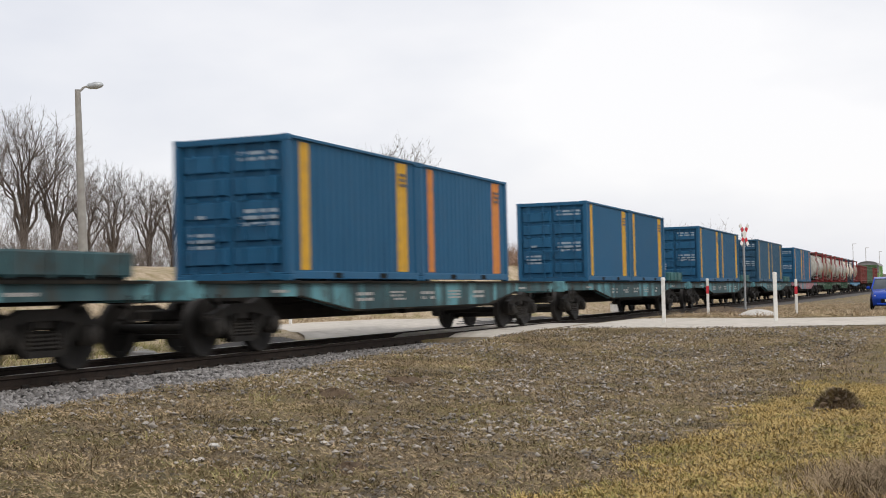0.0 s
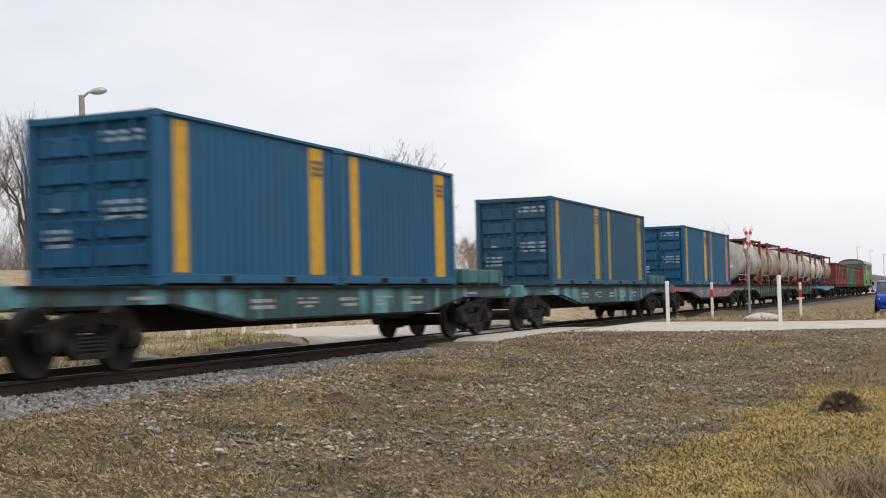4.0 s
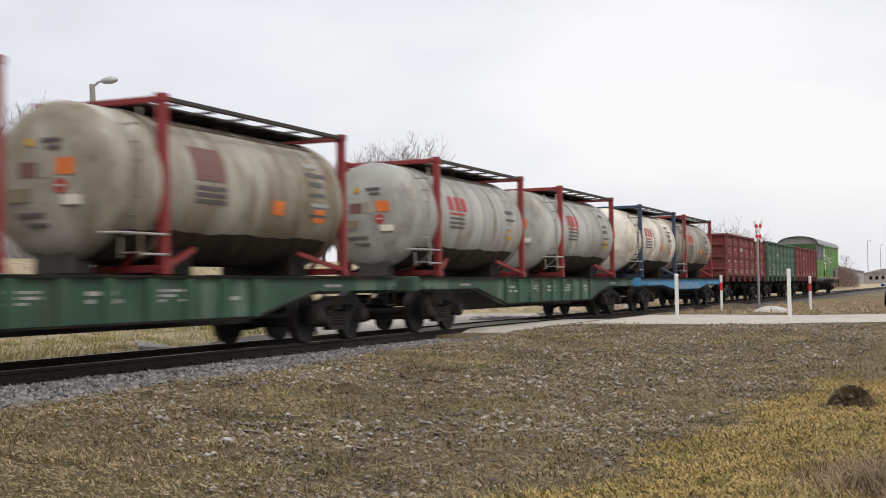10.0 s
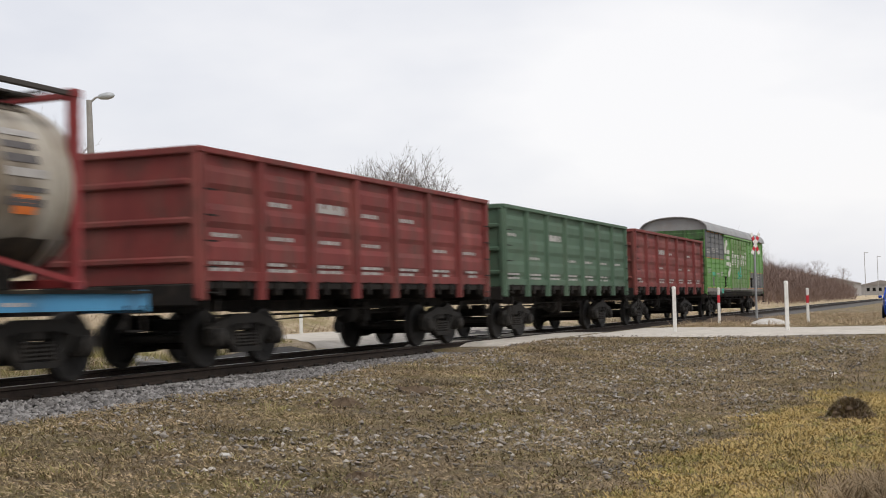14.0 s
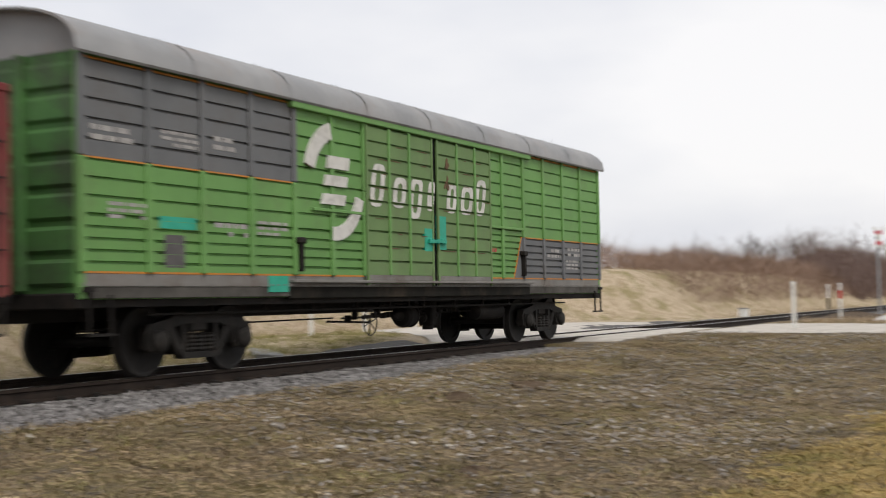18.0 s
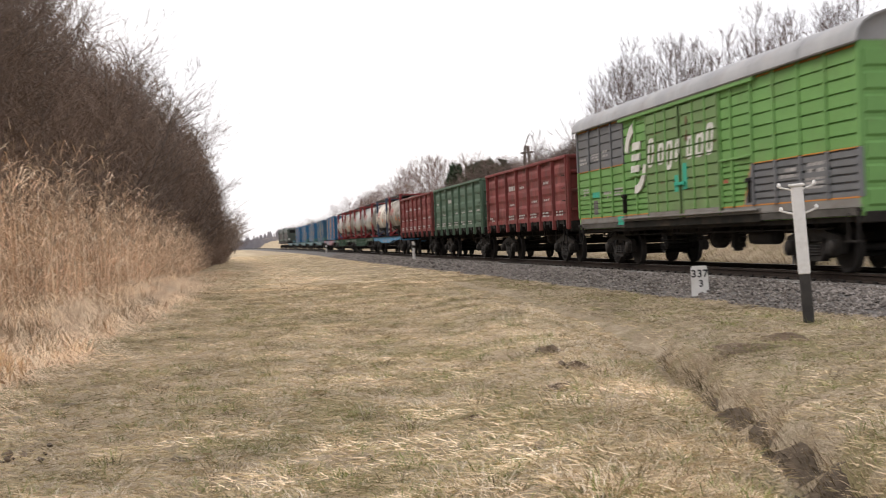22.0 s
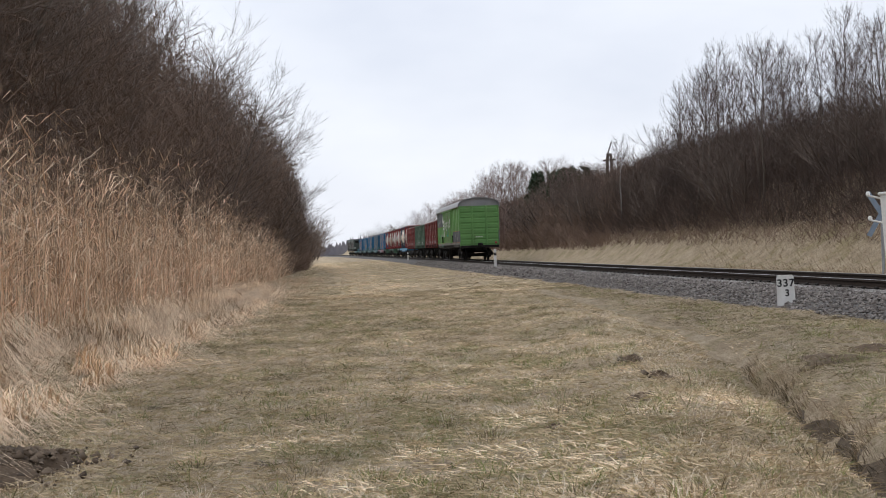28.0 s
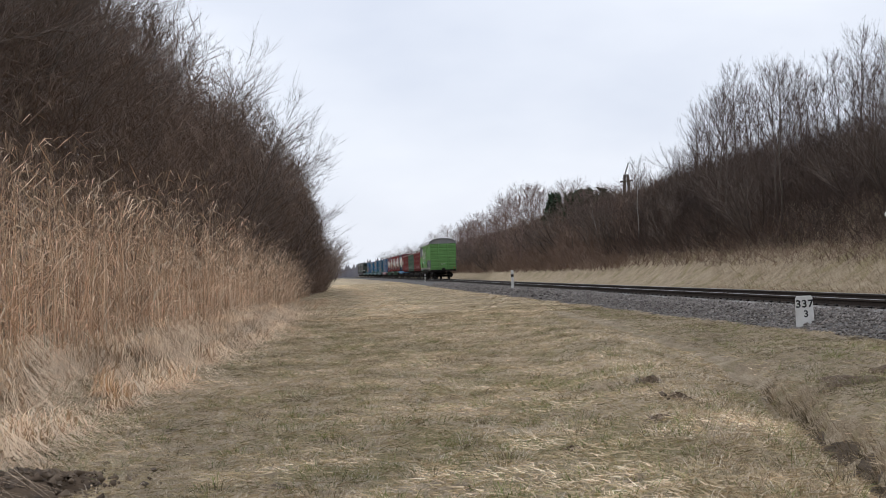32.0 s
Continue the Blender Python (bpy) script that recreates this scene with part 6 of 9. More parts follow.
def crossbuck(x, y, yaw, back=False, h=3.35, size=0.62):
    p = thing("crossing_sign", "grey back of a crossbuck sign on a steel pole" if back else "red and white crossbuck sign on a grey steel pole", "road sign", at=pose(x, y, gz(x, y) - 0.03, 0, 0, yaw))
    part("pole", Shape().tube((0, 0, 0), (0, 0, h), 0.045, n=12), mat("pole_grey", (0.36, 0.37, 0.38), (0.28, 0.29, 0.30), 4, 0.5, metal=0.4), p, smooth=40)
    for a in (60, -60):
        board = Shape()
        c, s = math.cos(radians(a)), math.sin(radians(a))
        n = 6
        for k in range(n):
            u0, u1 = -size + 2 * size * k / n, -size + 2 * size * (k + 1) / n
            q = [(u0 * c - w * s, h - 0.25 + u0 * s + w * c) for w in (-0.07, 0.07)] + [(u1 * c - w * s, h - 0.25 + u1 * s + w * c) for w in (0.07, -0.07)]
            d = 0.055 if a > 0 else 0.03
            m = mat("sign_back", (0.20, 0.25, 0.31), (0.26, 0.31, 0.37), 5, 0.45, metal=0.3) if back else (M_POST_RED if k in (1, 4) else M_POST)
            if k == 0:
                board = part("arm", Shape().prism(q, -d - 0.02, -d), m, p)
            else:
                part("arm_panel", Shape().prism(q, -d - 0.02, -d), m, board)
    part("bracket", Shape().box(-0.05, 0.05, -0.06, 0.05, h - 0.32, h - 0.18, 0.01), M_UNDER, p)


crossbuck(49.6, 7.34, -30, size=0.46)
crossbuck(-34.2, 16.2, 60, back=True, h=2.0, size=0.72)

# heaps
def heap(name, x, y, rx, ry, h, material, label, seed, rough=0.12, category="heap"):
    s, r = Shape(), random.Random(seed)
    nx, nr = 28, 9
    ph = [r.uniform(0, 6.3) for _ in range(8)]
    for i in range(nr):
        f = i / (nr - 1)
        for k in range(nx):
            a = 2 * math.pi * k / nx
            wv = 1 + rough * (math.sin(3 * a + ph[0]) + 0.7 * math.sin(5 * a + ph[1] + 3 * f) + 0.5 * math.sin(9 * a + ph[2] + 5 * f))
            px, py = x + rx * f * wv * math.cos(a), y + ry * f * wv * math.sin(a)
            z = gz(px, py) + h * max(0.0, 1 - f ** 2.2) ** 0.9 * (1 + rough * math.sin(7 * a + 6 * f + ph[3])) - 0.03 * f
            s.v.append((px, py, z + r.uniform(-1, 1) * rough * 0.2 * h))
    for i in range(nr - 1):
        for k in range(nx):
            s.f.append((i * nx + k, i * nx + (k + 1) % nx, (i + 1) * nx + (k + 1) % nx, (i + 1) * nx + k))
    solid(name, s, material, label, category, smooth=60)


M_SOIL = mat("bare_soil", (0.065, 0.043, 0.026), (0.12, 0.084, 0.053), 12, 0.95, bump=1.0, bscale=18, still=True)
M_PALE_GRAVEL = mat("pale_gravel", (0.55, 0.53, 0.50), (0.44, 0.42, 0.39), 10, 0.95, bump=0.6, bscale=22, still=True)
heap("gravel_mound", 41.2, 5.72, 0.85, 0.70, 0.21, M_PALE_GRAVEL, "low pile of pale gravel at the road edge", 1, 0.06)
heap("earth_mound", 15.7, 1.28, 0.28, 0.26, 0.24, M_SOIL, "dark molehill of loose earth on the turf", 2, 0.16, "molehill")
heap("earth_mound", 48.0, 7.9, 2.6, 1.2, 0.28, M_SOIL, "low overgrown heap of dark earth", 3, 0.14)
for k, (x, y, r_, h_) in enumerate(((-14.4, 3.70, 0.26, 0.07), (-12.6, 3.55, 0.22, 0.06), (-10.7, 2.83, 0.24, 0.05), (-10.3, 1.96, 0.20, 0.04), (-9.9, -2.35, 0.8, 0.16), (14.2, 7.2, 0.30, 0.09), (16.0, 7.0, 0.35, 0.08), (9.9, 4.9, 0.22, 0.06),
                                    (-15.2, 7.0, 0.5, 0.05), (-14.6, 6.2, 0.6, 0.05))):
    heap("molehill", x, y, r_, r_ * 0.8, h_, M_SOIL, "small scrape of dark earth in the turf", 10 + k, 0.18, "molehill")
s = Shape().box(-0.09, 0.09, -0.05, 0.05, 0, 0.05, 0.02)
solid("pale_stone", s, M_PALE_GRAVEL, "pale broken stone lying on the turf", "stone", at=pose(9.84, 6.22, gz(9.84, 6.22), 5, 8, 30))


def text_mesh(body, size, material, depth=0.004):
    cu = bpy.data.curves.new("digits", "FONT")
    cu.body, cu.size, cu.extrude, cu.align_x, cu.align_y, cu.offset = body, size, depth, "CENTER", "CENTER", size * 0.025
    ob = bpy.data.objects.new("digits", cu)
    scene.collection.objects.link(ob)
    bpy.context.view_layer.update()
    me = bpy.data.meshes.new_from_object(ob.evaluated_get(bpy.context.evaluated_depsgraph_get()))
    me.materials.clear()
    me.materials.append(material)
    bpy.data.objects.remove(ob)
    return me


# kilometre stone: white slab with black figures
km = thing("kilometre_stone", "white painted concrete kilometre stone with black figures", "marker stone", at=pose(-24.4, 9.5, gz(-24.4, 9.5) - 0.06, 0, -1.5, 67))
part("slab", Shape().prism([(-0.18, 0), (0.18, 0), (0.165, 0.66), (0.14, 0.70), (-0.14, 0.70), (-0.165, 0.66)], -0.07, 0.07), M_POST, km)
M_FIG = mat("figure_black", (0.02, 0.02, 0.02), (0.03, 0.03, 0.03), 4, 0.7)
for k, digit in enumerate("337"):
    part("figure", text_mesh(digit, 0.21, M_FIG), None, km, "black figure", at=pose(0.01 + (k - 1) * 0.117, -0.073, 0.54, 90, 0, 0))
part("figure", text_mesh("3", 0.19, M_FIG), None, km, "black figure", at=pose(0.03, -0.073, 0.34, 90, 0, 0))

# white and black post with short arms and insulators
wp = thing("line_post", "white post with black foot and short wire arms", "post", at=pose(-16.65, 8.08, gz(-16.65, 8.08) - 0.05, 0, -3, 62))
part("foot", Shape().box(-0.075, 0.075, -0.075, 0.075, 0, 0.76, 0.01), M_POST_BLACK, wp, "black tarred foot")
part("shaft", Shape().box(-0.082, 0.082, -0.082, 0.082, 0.76, 2.0, 0.012), M_POST, wp)
part("cap", Shape().box(-0.11, 0.11, -0.11, 0.11, 2.0, 2.04, 0.01), M_POST, wp)
for z in (1.62, 1.96):
    for d in (-1, 1):
        part("arm", Shape().tube((d * 0.08, 0, z), (d * 0.24, 0, z + 0.05), 0.014, n=6), M_POST, wp)
        part("insulator", Shape().lathe([(0, 0.012), (0.02, 0.03), (0.05, 0.026), (0.07, 0.012)], (d * 0.24, 0, z + 0.04), (0, 0, 1), 10), M_POST, wp)

for x, y, h_, nm in ((-71.3, 10.6, 1.35, "short white distance post with a dark band"), (-150.0, 11.8, 1.2, "short white distance post with a dark band"), (84.0, 15.6, 1.7, "white post with black foot behind the track")):
    p = thing("distance_post", nm, "post", at=pose(x, y, gz(x, y) - 0.03))
    lo_ = 0.35 if x > 0 else 0.72
    part("shaft", Shape().box(-0.07, 0.07, -0.07, 0.07, 0, h_ * lo_, 0.01), M_POST_BLACK if x > 0 else M_POST, p)
    part("band", Shape().box(-0.072, 0.072, -0.072, 0.072, h_ * lo_, h_ * (lo_ + 0.12), 0.01), M_POST_BLACK, p)
    part("head", Shape().box(-0.07, 0.07, -0.07, 0.07, h_ * (lo_ + 0.12), h_, 0.015), M_POST, p)
bx = thing("relay_box", "small white box on the far verge", "box", at=pose(62.0, 15.6, gz(62, 15.6)))
part("body", Shape().box(-0.25, 0.25, -0.2, 0.2, 0, 0.4, 0.02), M_POST, bx)
part("lid", Shape().box(-0.27, 0.27, -0.22, 0.22, 0.4, 0.45, 0.01), M_CONC, bx)

# concrete culvert slab on the far bank
sl = thing("culvert_slab", "weathered concrete slab beside the far verge", "concrete slab", at=pose(23.2, 16.6, gz(23.2, 16.6) - 0.09, 4, 0, 38))
part("slab", Shape().box(-2.2, 2.2, -0.32, 0.32, 0, 0.14, 0.02), M_CONC, sl)
part("slab", Shape().box(2.25, 3.6, -0.32, 0.32, 0.0, 0.14, 0.02), M_CONC, sl)

# street lamp: tapered concrete pole, bent arm, flat lantern
lx, ly = 35.6, 27.6
lamp = thing("street_lamp", "tall grey concrete street lamp with bent arm", "street lamp", at=pose(lx, ly, gz(lx, ly) - 0.1, 0, -2, 0))
H = 8.15 - gz(lx, ly) + 0.1
part("pole", Shape().lathe([(0, 0.17), (H, 0.095)], (0, 0, 0), (0, 0, 1), 10), M_CONC, lamp, smooth=40)
part("arm", Shape().tube((0, 0, H - 0.12), (0.10, -0.20, H + 0.08), 0.04, n=8).tube((0.10, -0.20, H + 0.08), (0.16, -0.30, H + 0.10), 0.035, n=8), M_CONC, lamp, smooth=40)
part("lantern", Shape().lathe([(0, 0.05), (0.08, 0.10), (0.32, 0.13), (0.50, 0.09), (0.56, 0.03)], (0.14, -0.28, H + 0.10), (0.5, -0.86, 0.10), 12), mat("lantern_grey", (0.42, 0.44, 0.45), (0.36, 0.38, 0.39), 4, 0.45, metal=0.3), lamp, smooth=40)

# white road sign behind the train
sg = thing("road_sign", "white round-cornered road sign seen from behind the bank", "road sign", at=pose(34.5, 31.0, gz(34.5, 31.0), 0, 0, -45))
part("pole", Shape().tube((0, 0, 0), (0, 0, 1.9), 0.03, n=8), M_CONC, sg)
s = Shape().prism([(0.34 * math.cos(radians(22.5 + 45 * k)), 1.75 + 0.34 * math.sin(radians(22.5 + 45 * k))) for k in range(8)], -0.05, -0.03)
part("plate", s, M_POST, sg)

# ---------------------------------------------------------------- blue car waiting on the far side of the road
def car(x, y, yaw_):
    c = thing("car", "bright blue hatchback car waiting by the crossing", "car", at=pose(x, y, gz(x, y) + 0.02, 0, 0, yaw_))
    paint = mat("car_blue", (0.012, 0.055, 0.36), (0.015, 0.065, 0.42), 2, 0.25, metal=0.3)
    glass = mat("car_glass", (0.03, 0.04, 0.05), (0.05, 0.06, 0.07), 2, 0.06)
    L = [(-2.0, 0.42, 0.62, 0.62), (-1.9, 0.25, 0.74, 0.76), (-1.5, 0.20, 0.84, 0.83), (-0.75, 0.20, 0.95, 0.86), (0.2, 0.20, 0.97, 0.87), (1.3, 0.20, 0.98, 0.86), (1.8, 0.25, 0.96, 0.80), (1.98, 0.42, 0.85, 0.70)]
    s = Shape()
    for x_, z0, z1, w in L:
        s.v += [(x_, -w * 0.92, z0), (x_, -w, (z0 + z1) / 2), (x_, -w * 0.90, z1), (x_, 0, z1 + 0.03), (x_, w * 0.90, z1), (x_, w, (z0 + z1) / 2), (x_, w * 0.92, z0)]
    for i in range(len(L) - 1):
        for k in range(6):
            s.f.append((i * 7 + k, i * 7 + k + 1, (i + 1) * 7 + k + 1, (i + 1) * 7 + k))
        s.f.append((i * 7 + 6, i * 7, (i + 1) * 7, (i + 1) * 7 + 6))
    s.f += [tuple(range(7)), tuple(range(len(L) * 7 - 1, len(L) * 7 - 8, -1))]
    body = part("body", s, paint, c, smooth=50)
    cab = [(-0.85, 0.93, 0.80), (-0.15, 1.40, 0.66), (0.5, 1.47, 0.64), (1.3, 1.42, 0.64), (1.85, 1.0, 0.76)]
    s = Shape()
    for x_, z, w in cab:
        s.v += [(x_, -w, z), (x_, w, z), (x_, -0.82, 0.92), (x_, 0.82, 0.92)]
    for i in range(4):
        a, b = i * 4, i * 4 + 4
        s.f += [(a + 2, b + 2, b, a), (a + 1, b + 1, b + 3, a + 3), (a, b, b + 1, a + 1)]
    part("cabin_glass", s, glass, c, smooth=30)
    s = Shape()
    for i in (1, 2):
        a, b = cab[i], cab[i + 1]
        s.add([(a[0], -a[2], a[1] + 0.012), (b[0], -b[2], b[1] + 0.012), (b[0], b[2], b[1] + 0.012), (a[0], a[2], a[1] + 0.012)], [(0, 1, 2, 3)])
    part("roof", s, paint, c)
    for d in (-1, 1):
        for q in range(4):
            p0, p1 = cab[q], cab[q + 1]
            part("pillar", Shape().bar((p0[0], d * p0[2], p0[1]), (p1[0], d * p1[2], p1[1]), 0.06, 0.06), paint, c)
        part("headlight", Shape().box(-1.93, -1.80, *sorted((d * 0.40, d * 0.70)), 0.60, 0.72, 0.03), M_POST, c, "clear headlight")
        part("mirror", Shape().box(-0.72, -0.58, *sorted((d * 0.86, d * 1.02)), 0.95, 1.07, 0.03), paint, c)
        for x_ in (-1.28, 1.25):
            w = part("wheel", Shape().lathe([(0, 0.20), (0.02, 0.31), (0.18, 0.31), (0.20, 0.20)], (x_, d * 0.68, 0.31), (0, d, 0), 20), M_BLACK, c, "black tyre", smooth=40)
            part("rim", Shape().lathe([(0, 0.19), (0.015, 0.18), (0.02, 0.04)], (x_, d * 0.88, 0.31), (0, d, 0), 16), M_TREAD, w, smooth=40)
    part("grille", Shape().box(-2.015, -1.95, -0.45, 0.45, 0.34, 0.52, 0.02), M_BLACK, c)
    part("bumper", Shape().box(-2.04, -1.9, -0.62, 0.62, 0.24, 0.34, 0.03), paint, c)
    part("number_plate", Shape().box(-2.05, -2.03, -0.26, 0.26, 0.40, 0.50), M_POST, c)


car(60.0, 2.45, 3)

# far sheds and lamp poles in the east
M_SHED = mat("shed_grey", (0.34, 0.33, 0.32), (0.28, 0.27, 0.265), 0.5, 0.8, still=True)
for k, (x, y, w, d, h_) in enumerate(((470, 41, 34, 14, 6.5), (560, 30, 40, 16, 6.0), (520, 60, 30, 12, 7))):
    b = thing("shed", "long low grey shed far beyond the track", "shed", "far sheds", at=pose(x, y, gz(x, y)))
    wall = part("wall", Shape().box(-w / 2, w / 2, -d / 2, d / 2, 0, h_ * 0.7), M_SHED, b)
    part("roof", Shape().add([(-w / 2 - 0.5, -d / 2 - 0.5, h_ * 0.7), (w / 2 + 0.5, -d / 2 - 0.5, h_ * 0.7), (w / 2 + 0.5, 0, h_), (-w / 2 - 0.5, 0, h_), (-w / 2 - 0.5, d / 2 + 0.5, h_ * 0.7), (w / 2 + 0.5, d / 2 + 0.5, h_ * 0.7)], [(0, 1, 2, 3), (3, 2, 5, 4), (0, 3, 4), (1, 5, 2)]),
         mat("shed_roof", (0.22, 0.20, 0.19), (0.26, 0.24, 0.22), 0.6, 0.8, still=True), b)
    for j in range(6):
        part("window", Shape().box(-w / 2 - 0.06, -w / 2, -d / 2 + 1 + j * d / 7, -d / 2 + 2.2 + j * d / 7, 1.6, 3.0), M_BLACK, wall)
for x, y, h_ in ((300, 20, 10), (330, 19, 10), (365, 17.5, 10), (410, 14, 10), (450, 12, 10), (500, 8, 11)):
    p = thing("lamp_mast", "thin grey lamp mast far beyond the track", "lamp mast", "far lamp masts", at=pose(x, y, gz(x, y)))
    part("pole", Shape().lathe([(0, 0.10), (h_, 0.05)], (0, 0, 0), (0, 0, 1), 8), M_CONC, p)
    part("lantern", Shape().box(-0.12, 0.12, -0.8, 0.1, h_ - 0.06, h_ + 0.05, 0.03), M_CONC, p)
# lattice mast behind the west wood
MAST_H = 4.4
ms = thing("lattice_mast", "dark timber lattice mast above the wood", "mast", at=pose(-98, 24, gz(-98, 24), 0, 0, 30))
for sx in (-1, 1):
    part("leg", Shape().bar((sx * 0.5, 0, 0), (sx * 0.16, 0, MAST_H), 0.16, 0.16), M_BARK_DARK, ms)
for k in range(3):
    z = 1.8 * k + 0.4
    part("brace", Shape().bar((-0.45 + 0.06 * k, 0, z), (0.42 - 0.06 * k, 0, z + 1.3), 0.07, 0.07), M_BARK_DARK, ms)
part("crossarm", Shape().box(-0.7, 0.7, -0.06, 0.06, MAST_H - 0.6, MAST_H - 0.45, 0.01), M_BARK_DARK, ms)

# ---------------------------------------------------------------- bare trees and shrubs


def tree_meshes(seed, height, kind, bark, twig):
    """A leafless tree: trunk with limbs, and a crown of fine twigs."""
    r = random.Random(seed)
    limb, fine = Shape(), Shape()

    def stick(sh, p, q, r0, r1, n):
        d = (q - p)
        a = d.normalized()
        u = a.orthogonal().normalized()
        w = a.cross(u)
        k = len(sh.v)
        if n == 2:
            t = 6.28 * r.random()
            u = u * math.cos(t) + w * math.sin(t)
            sh.v += [tuple(p - u * r0), tuple(p + u * r0), tuple(q + u * r1), tuple(q - u * r1)]
            sh.f.append((k, k + 1, k + 2, k + 3))
            return
        for c, rad in ((p, r0), (q, r1)):
            for i in range(n):
                t = 2 * math.pi * i / n
                sh.v.append(tuple(c + (u * math.cos(t) + w * math.sin(t)) * rad))
        for i in range(n):
            sh.f.append((k + i, k + (i + 1) % n, k + n + (i + 1) % n, k + n + i))

    def twig_at(p, d, length, rad):
        a = d.normalized()
        u = a.orthogonal().normalized()
        u = (u * math.cos(6.3 * r.random()) + a.cross(u) * math.sin(6.3 * r.random())).normalized() * rad
        mid = p + a * length * 0.5 + Vector((r.uniform(-1, 1), r.uniform(-1, 1), r.uniform(-0.3, 1))) * length * 0.10
        end = mid + (a + Vector((r.uniform(-1, 1), r.uniform(-1, 1), r.uniform(-0.2, 0.7))) * 0.4).normalized() * length * 0.5
        k = len(fine.v)
        end2 = p + (mid - p) * 1.5 + (mid - end) * 0.5
        fine.v += [tuple(p - u), tuple(p + u), tuple(end), tuple(p + (end - p) * 0.35 - u * 0.7), tuple(p + (end - p) * 0.35 + u * 0.7), tuple(end2)]
        fine.f += [(k, k + 1, k + 2), (k + 3, k + 4, k + 5)]

    up = {"shrub": 0.5, "alder": 0.55}[kind]

    def grow(p, d, length, rad, level, depth):
        segs = 4 if level < 2 else 3
        q = p
        for s in range(segs):
            d = (d + Vector((r.uniform(-1, 1), r.uniform(-1, 1), r.uniform(-0.5, 1.0) * up)) * (0.16 + 0.06 * level)).normalized()
            nq = q + d * length / segs
            f0, f1 = 1 - 0.75 * s / segs, 1 - 0.75 * (s + 1) / segs
            stick(limb if level < (2 if kind == "shrub" else 1) else fine, q, nq, rad * f0, rad * f1, 6 if level == 0 else (4 if level < 2 else 2))
            if level < depth and not (level == 0 and s == 0 and kind != "shrub"):
                for _ in range({"shrub": (3, 3, 3, 2), "alder": (4, 3, 3, 2)}[kind][min(level, 3)]):
                    side = Vector((r.uniform(-1, 1), r.uniform(-1, 1), 0))
                    side = (side - d * side.dot(d)).normalized()
                    spread = {"shrub": 0.8, "alder": 0.9}[kind]
                    nd = (d * r.uniform(0.6, 1.0) + side * spread * r.uniform(0.6, 1.1) + Vector((0, 0, up * 0.5))).normalized()
                    t = r.random()
                    grow(q.lerp(nq, t), nd, length * r.uniform(0.34, 0.56) * (1 - 0.35 * s / segs), rad * f1 * r.uniform(0.4, 0.6), level + 1, depth)
            elif level >= depth:
                for _ in range(3):
                    side = Vector((r.uniform(-1, 1), r.uniform(-1, 1), r.uniform(-0.3, 0.9)))
                    twig_at(q.lerp(nq, r.random()), (d * 0.8 + side * 0.8), length * r.uniform(0.45, 0.85) + 0.10, 0.009 if kind == "alder" else 0.0065)
            q = nq
    if kind == "shrub":
        for k in range(7):
            a = 2 * math.pi * k / 7 + r.uniform(-0.4, 0.4)
            d = Vector((math.cos(a) * r.uniform(0.2, 0.6), math.sin(a) * r.uniform(0.2, 0.6), 1)).normalized()
            grow(Vector((math.cos(a) * 0.2, math.sin(a) * 0.2, -0.1)), d, height * r.uniform(0.65, 1.0), height * 0.011, 1, 2)
    else:
        grow(Vector((0, 0, -0.2)), Vector((r.uniform(-0.06, 0.06), r.uniform(-0.06, 0.06), 1)), height, height * 0.013, 0, 2)
    a = raw_tris("trunk", limb, bark)
    b = raw_tris("crown", fine, twig)
    return a, b


def raw_tris(name, sh, material):
    tris = []
    for f in sh.f:
        tris.append(f[:3])
        if len(f) == 4:
            tris.append((f[0], f[2], f[3]))
    return raw_mesh(name, np.array(sh.v), np.array(tris), material)


class Twigs:
    """Thin branches gathered for one mesh: bent ribbons of triangles."""

    def __init__(self, seed):
        self.v, self.f, self.r = [], [], random.Random(seed)

    def ribbon(self, points, r0, r1):
        n, k = len(points), len(self.v)
        t = self.r.uniform(0, 6.283)
        side = Vector((math.cos(t), math.sin(t), self.r.uniform(-0.5, 0.5))).normalized()
        for i, p in enumerate(points):
            w = side * (r0 + (r1 - r0) * i / (n - 1))
            self.v += [tuple(p - w), tuple(p + w)]
        for i in range(n - 1):
            a = k + 2 * i
            self.f.append((a, a + 1, a + 3, a + 2))

    def tube(self, points, r0, r1, n=5):
        k = len(self.v)
        for i, p in enumerate(points):
            rad = r0 + (r1 - r0) * i / (len(points) - 1)
            self.v += [tuple(p + Vector((math.cos(6.283 * j / n), math.sin(6.283 * j / n), 0)) * rad) for j in range(n)]
        for i in range(len(points) - 1):
            for j in range(n):
                self.f.append((k + i * n + j, k + i * n + (j + 1) % n, k + (i + 1) * n + (j + 1) % n, k + (i + 1) * n + j))

    def arc(self, a, b, bend, n):
        """Points from a to b, bent by a push half way, with a little jitter."""
        out, r = [], self.r
        for i in range(n + 1):
            t = i / n
            p = a.lerp(b, t) + bend * (4 * t * (1 - t))
            if 0 < i < n:
                p = p + Vector((r.uniform(-1, 1), r.uniform(-1, 1), r.uniform(-1, 1))) * (b - a).length * 0.035
            out.append(p)
        return out


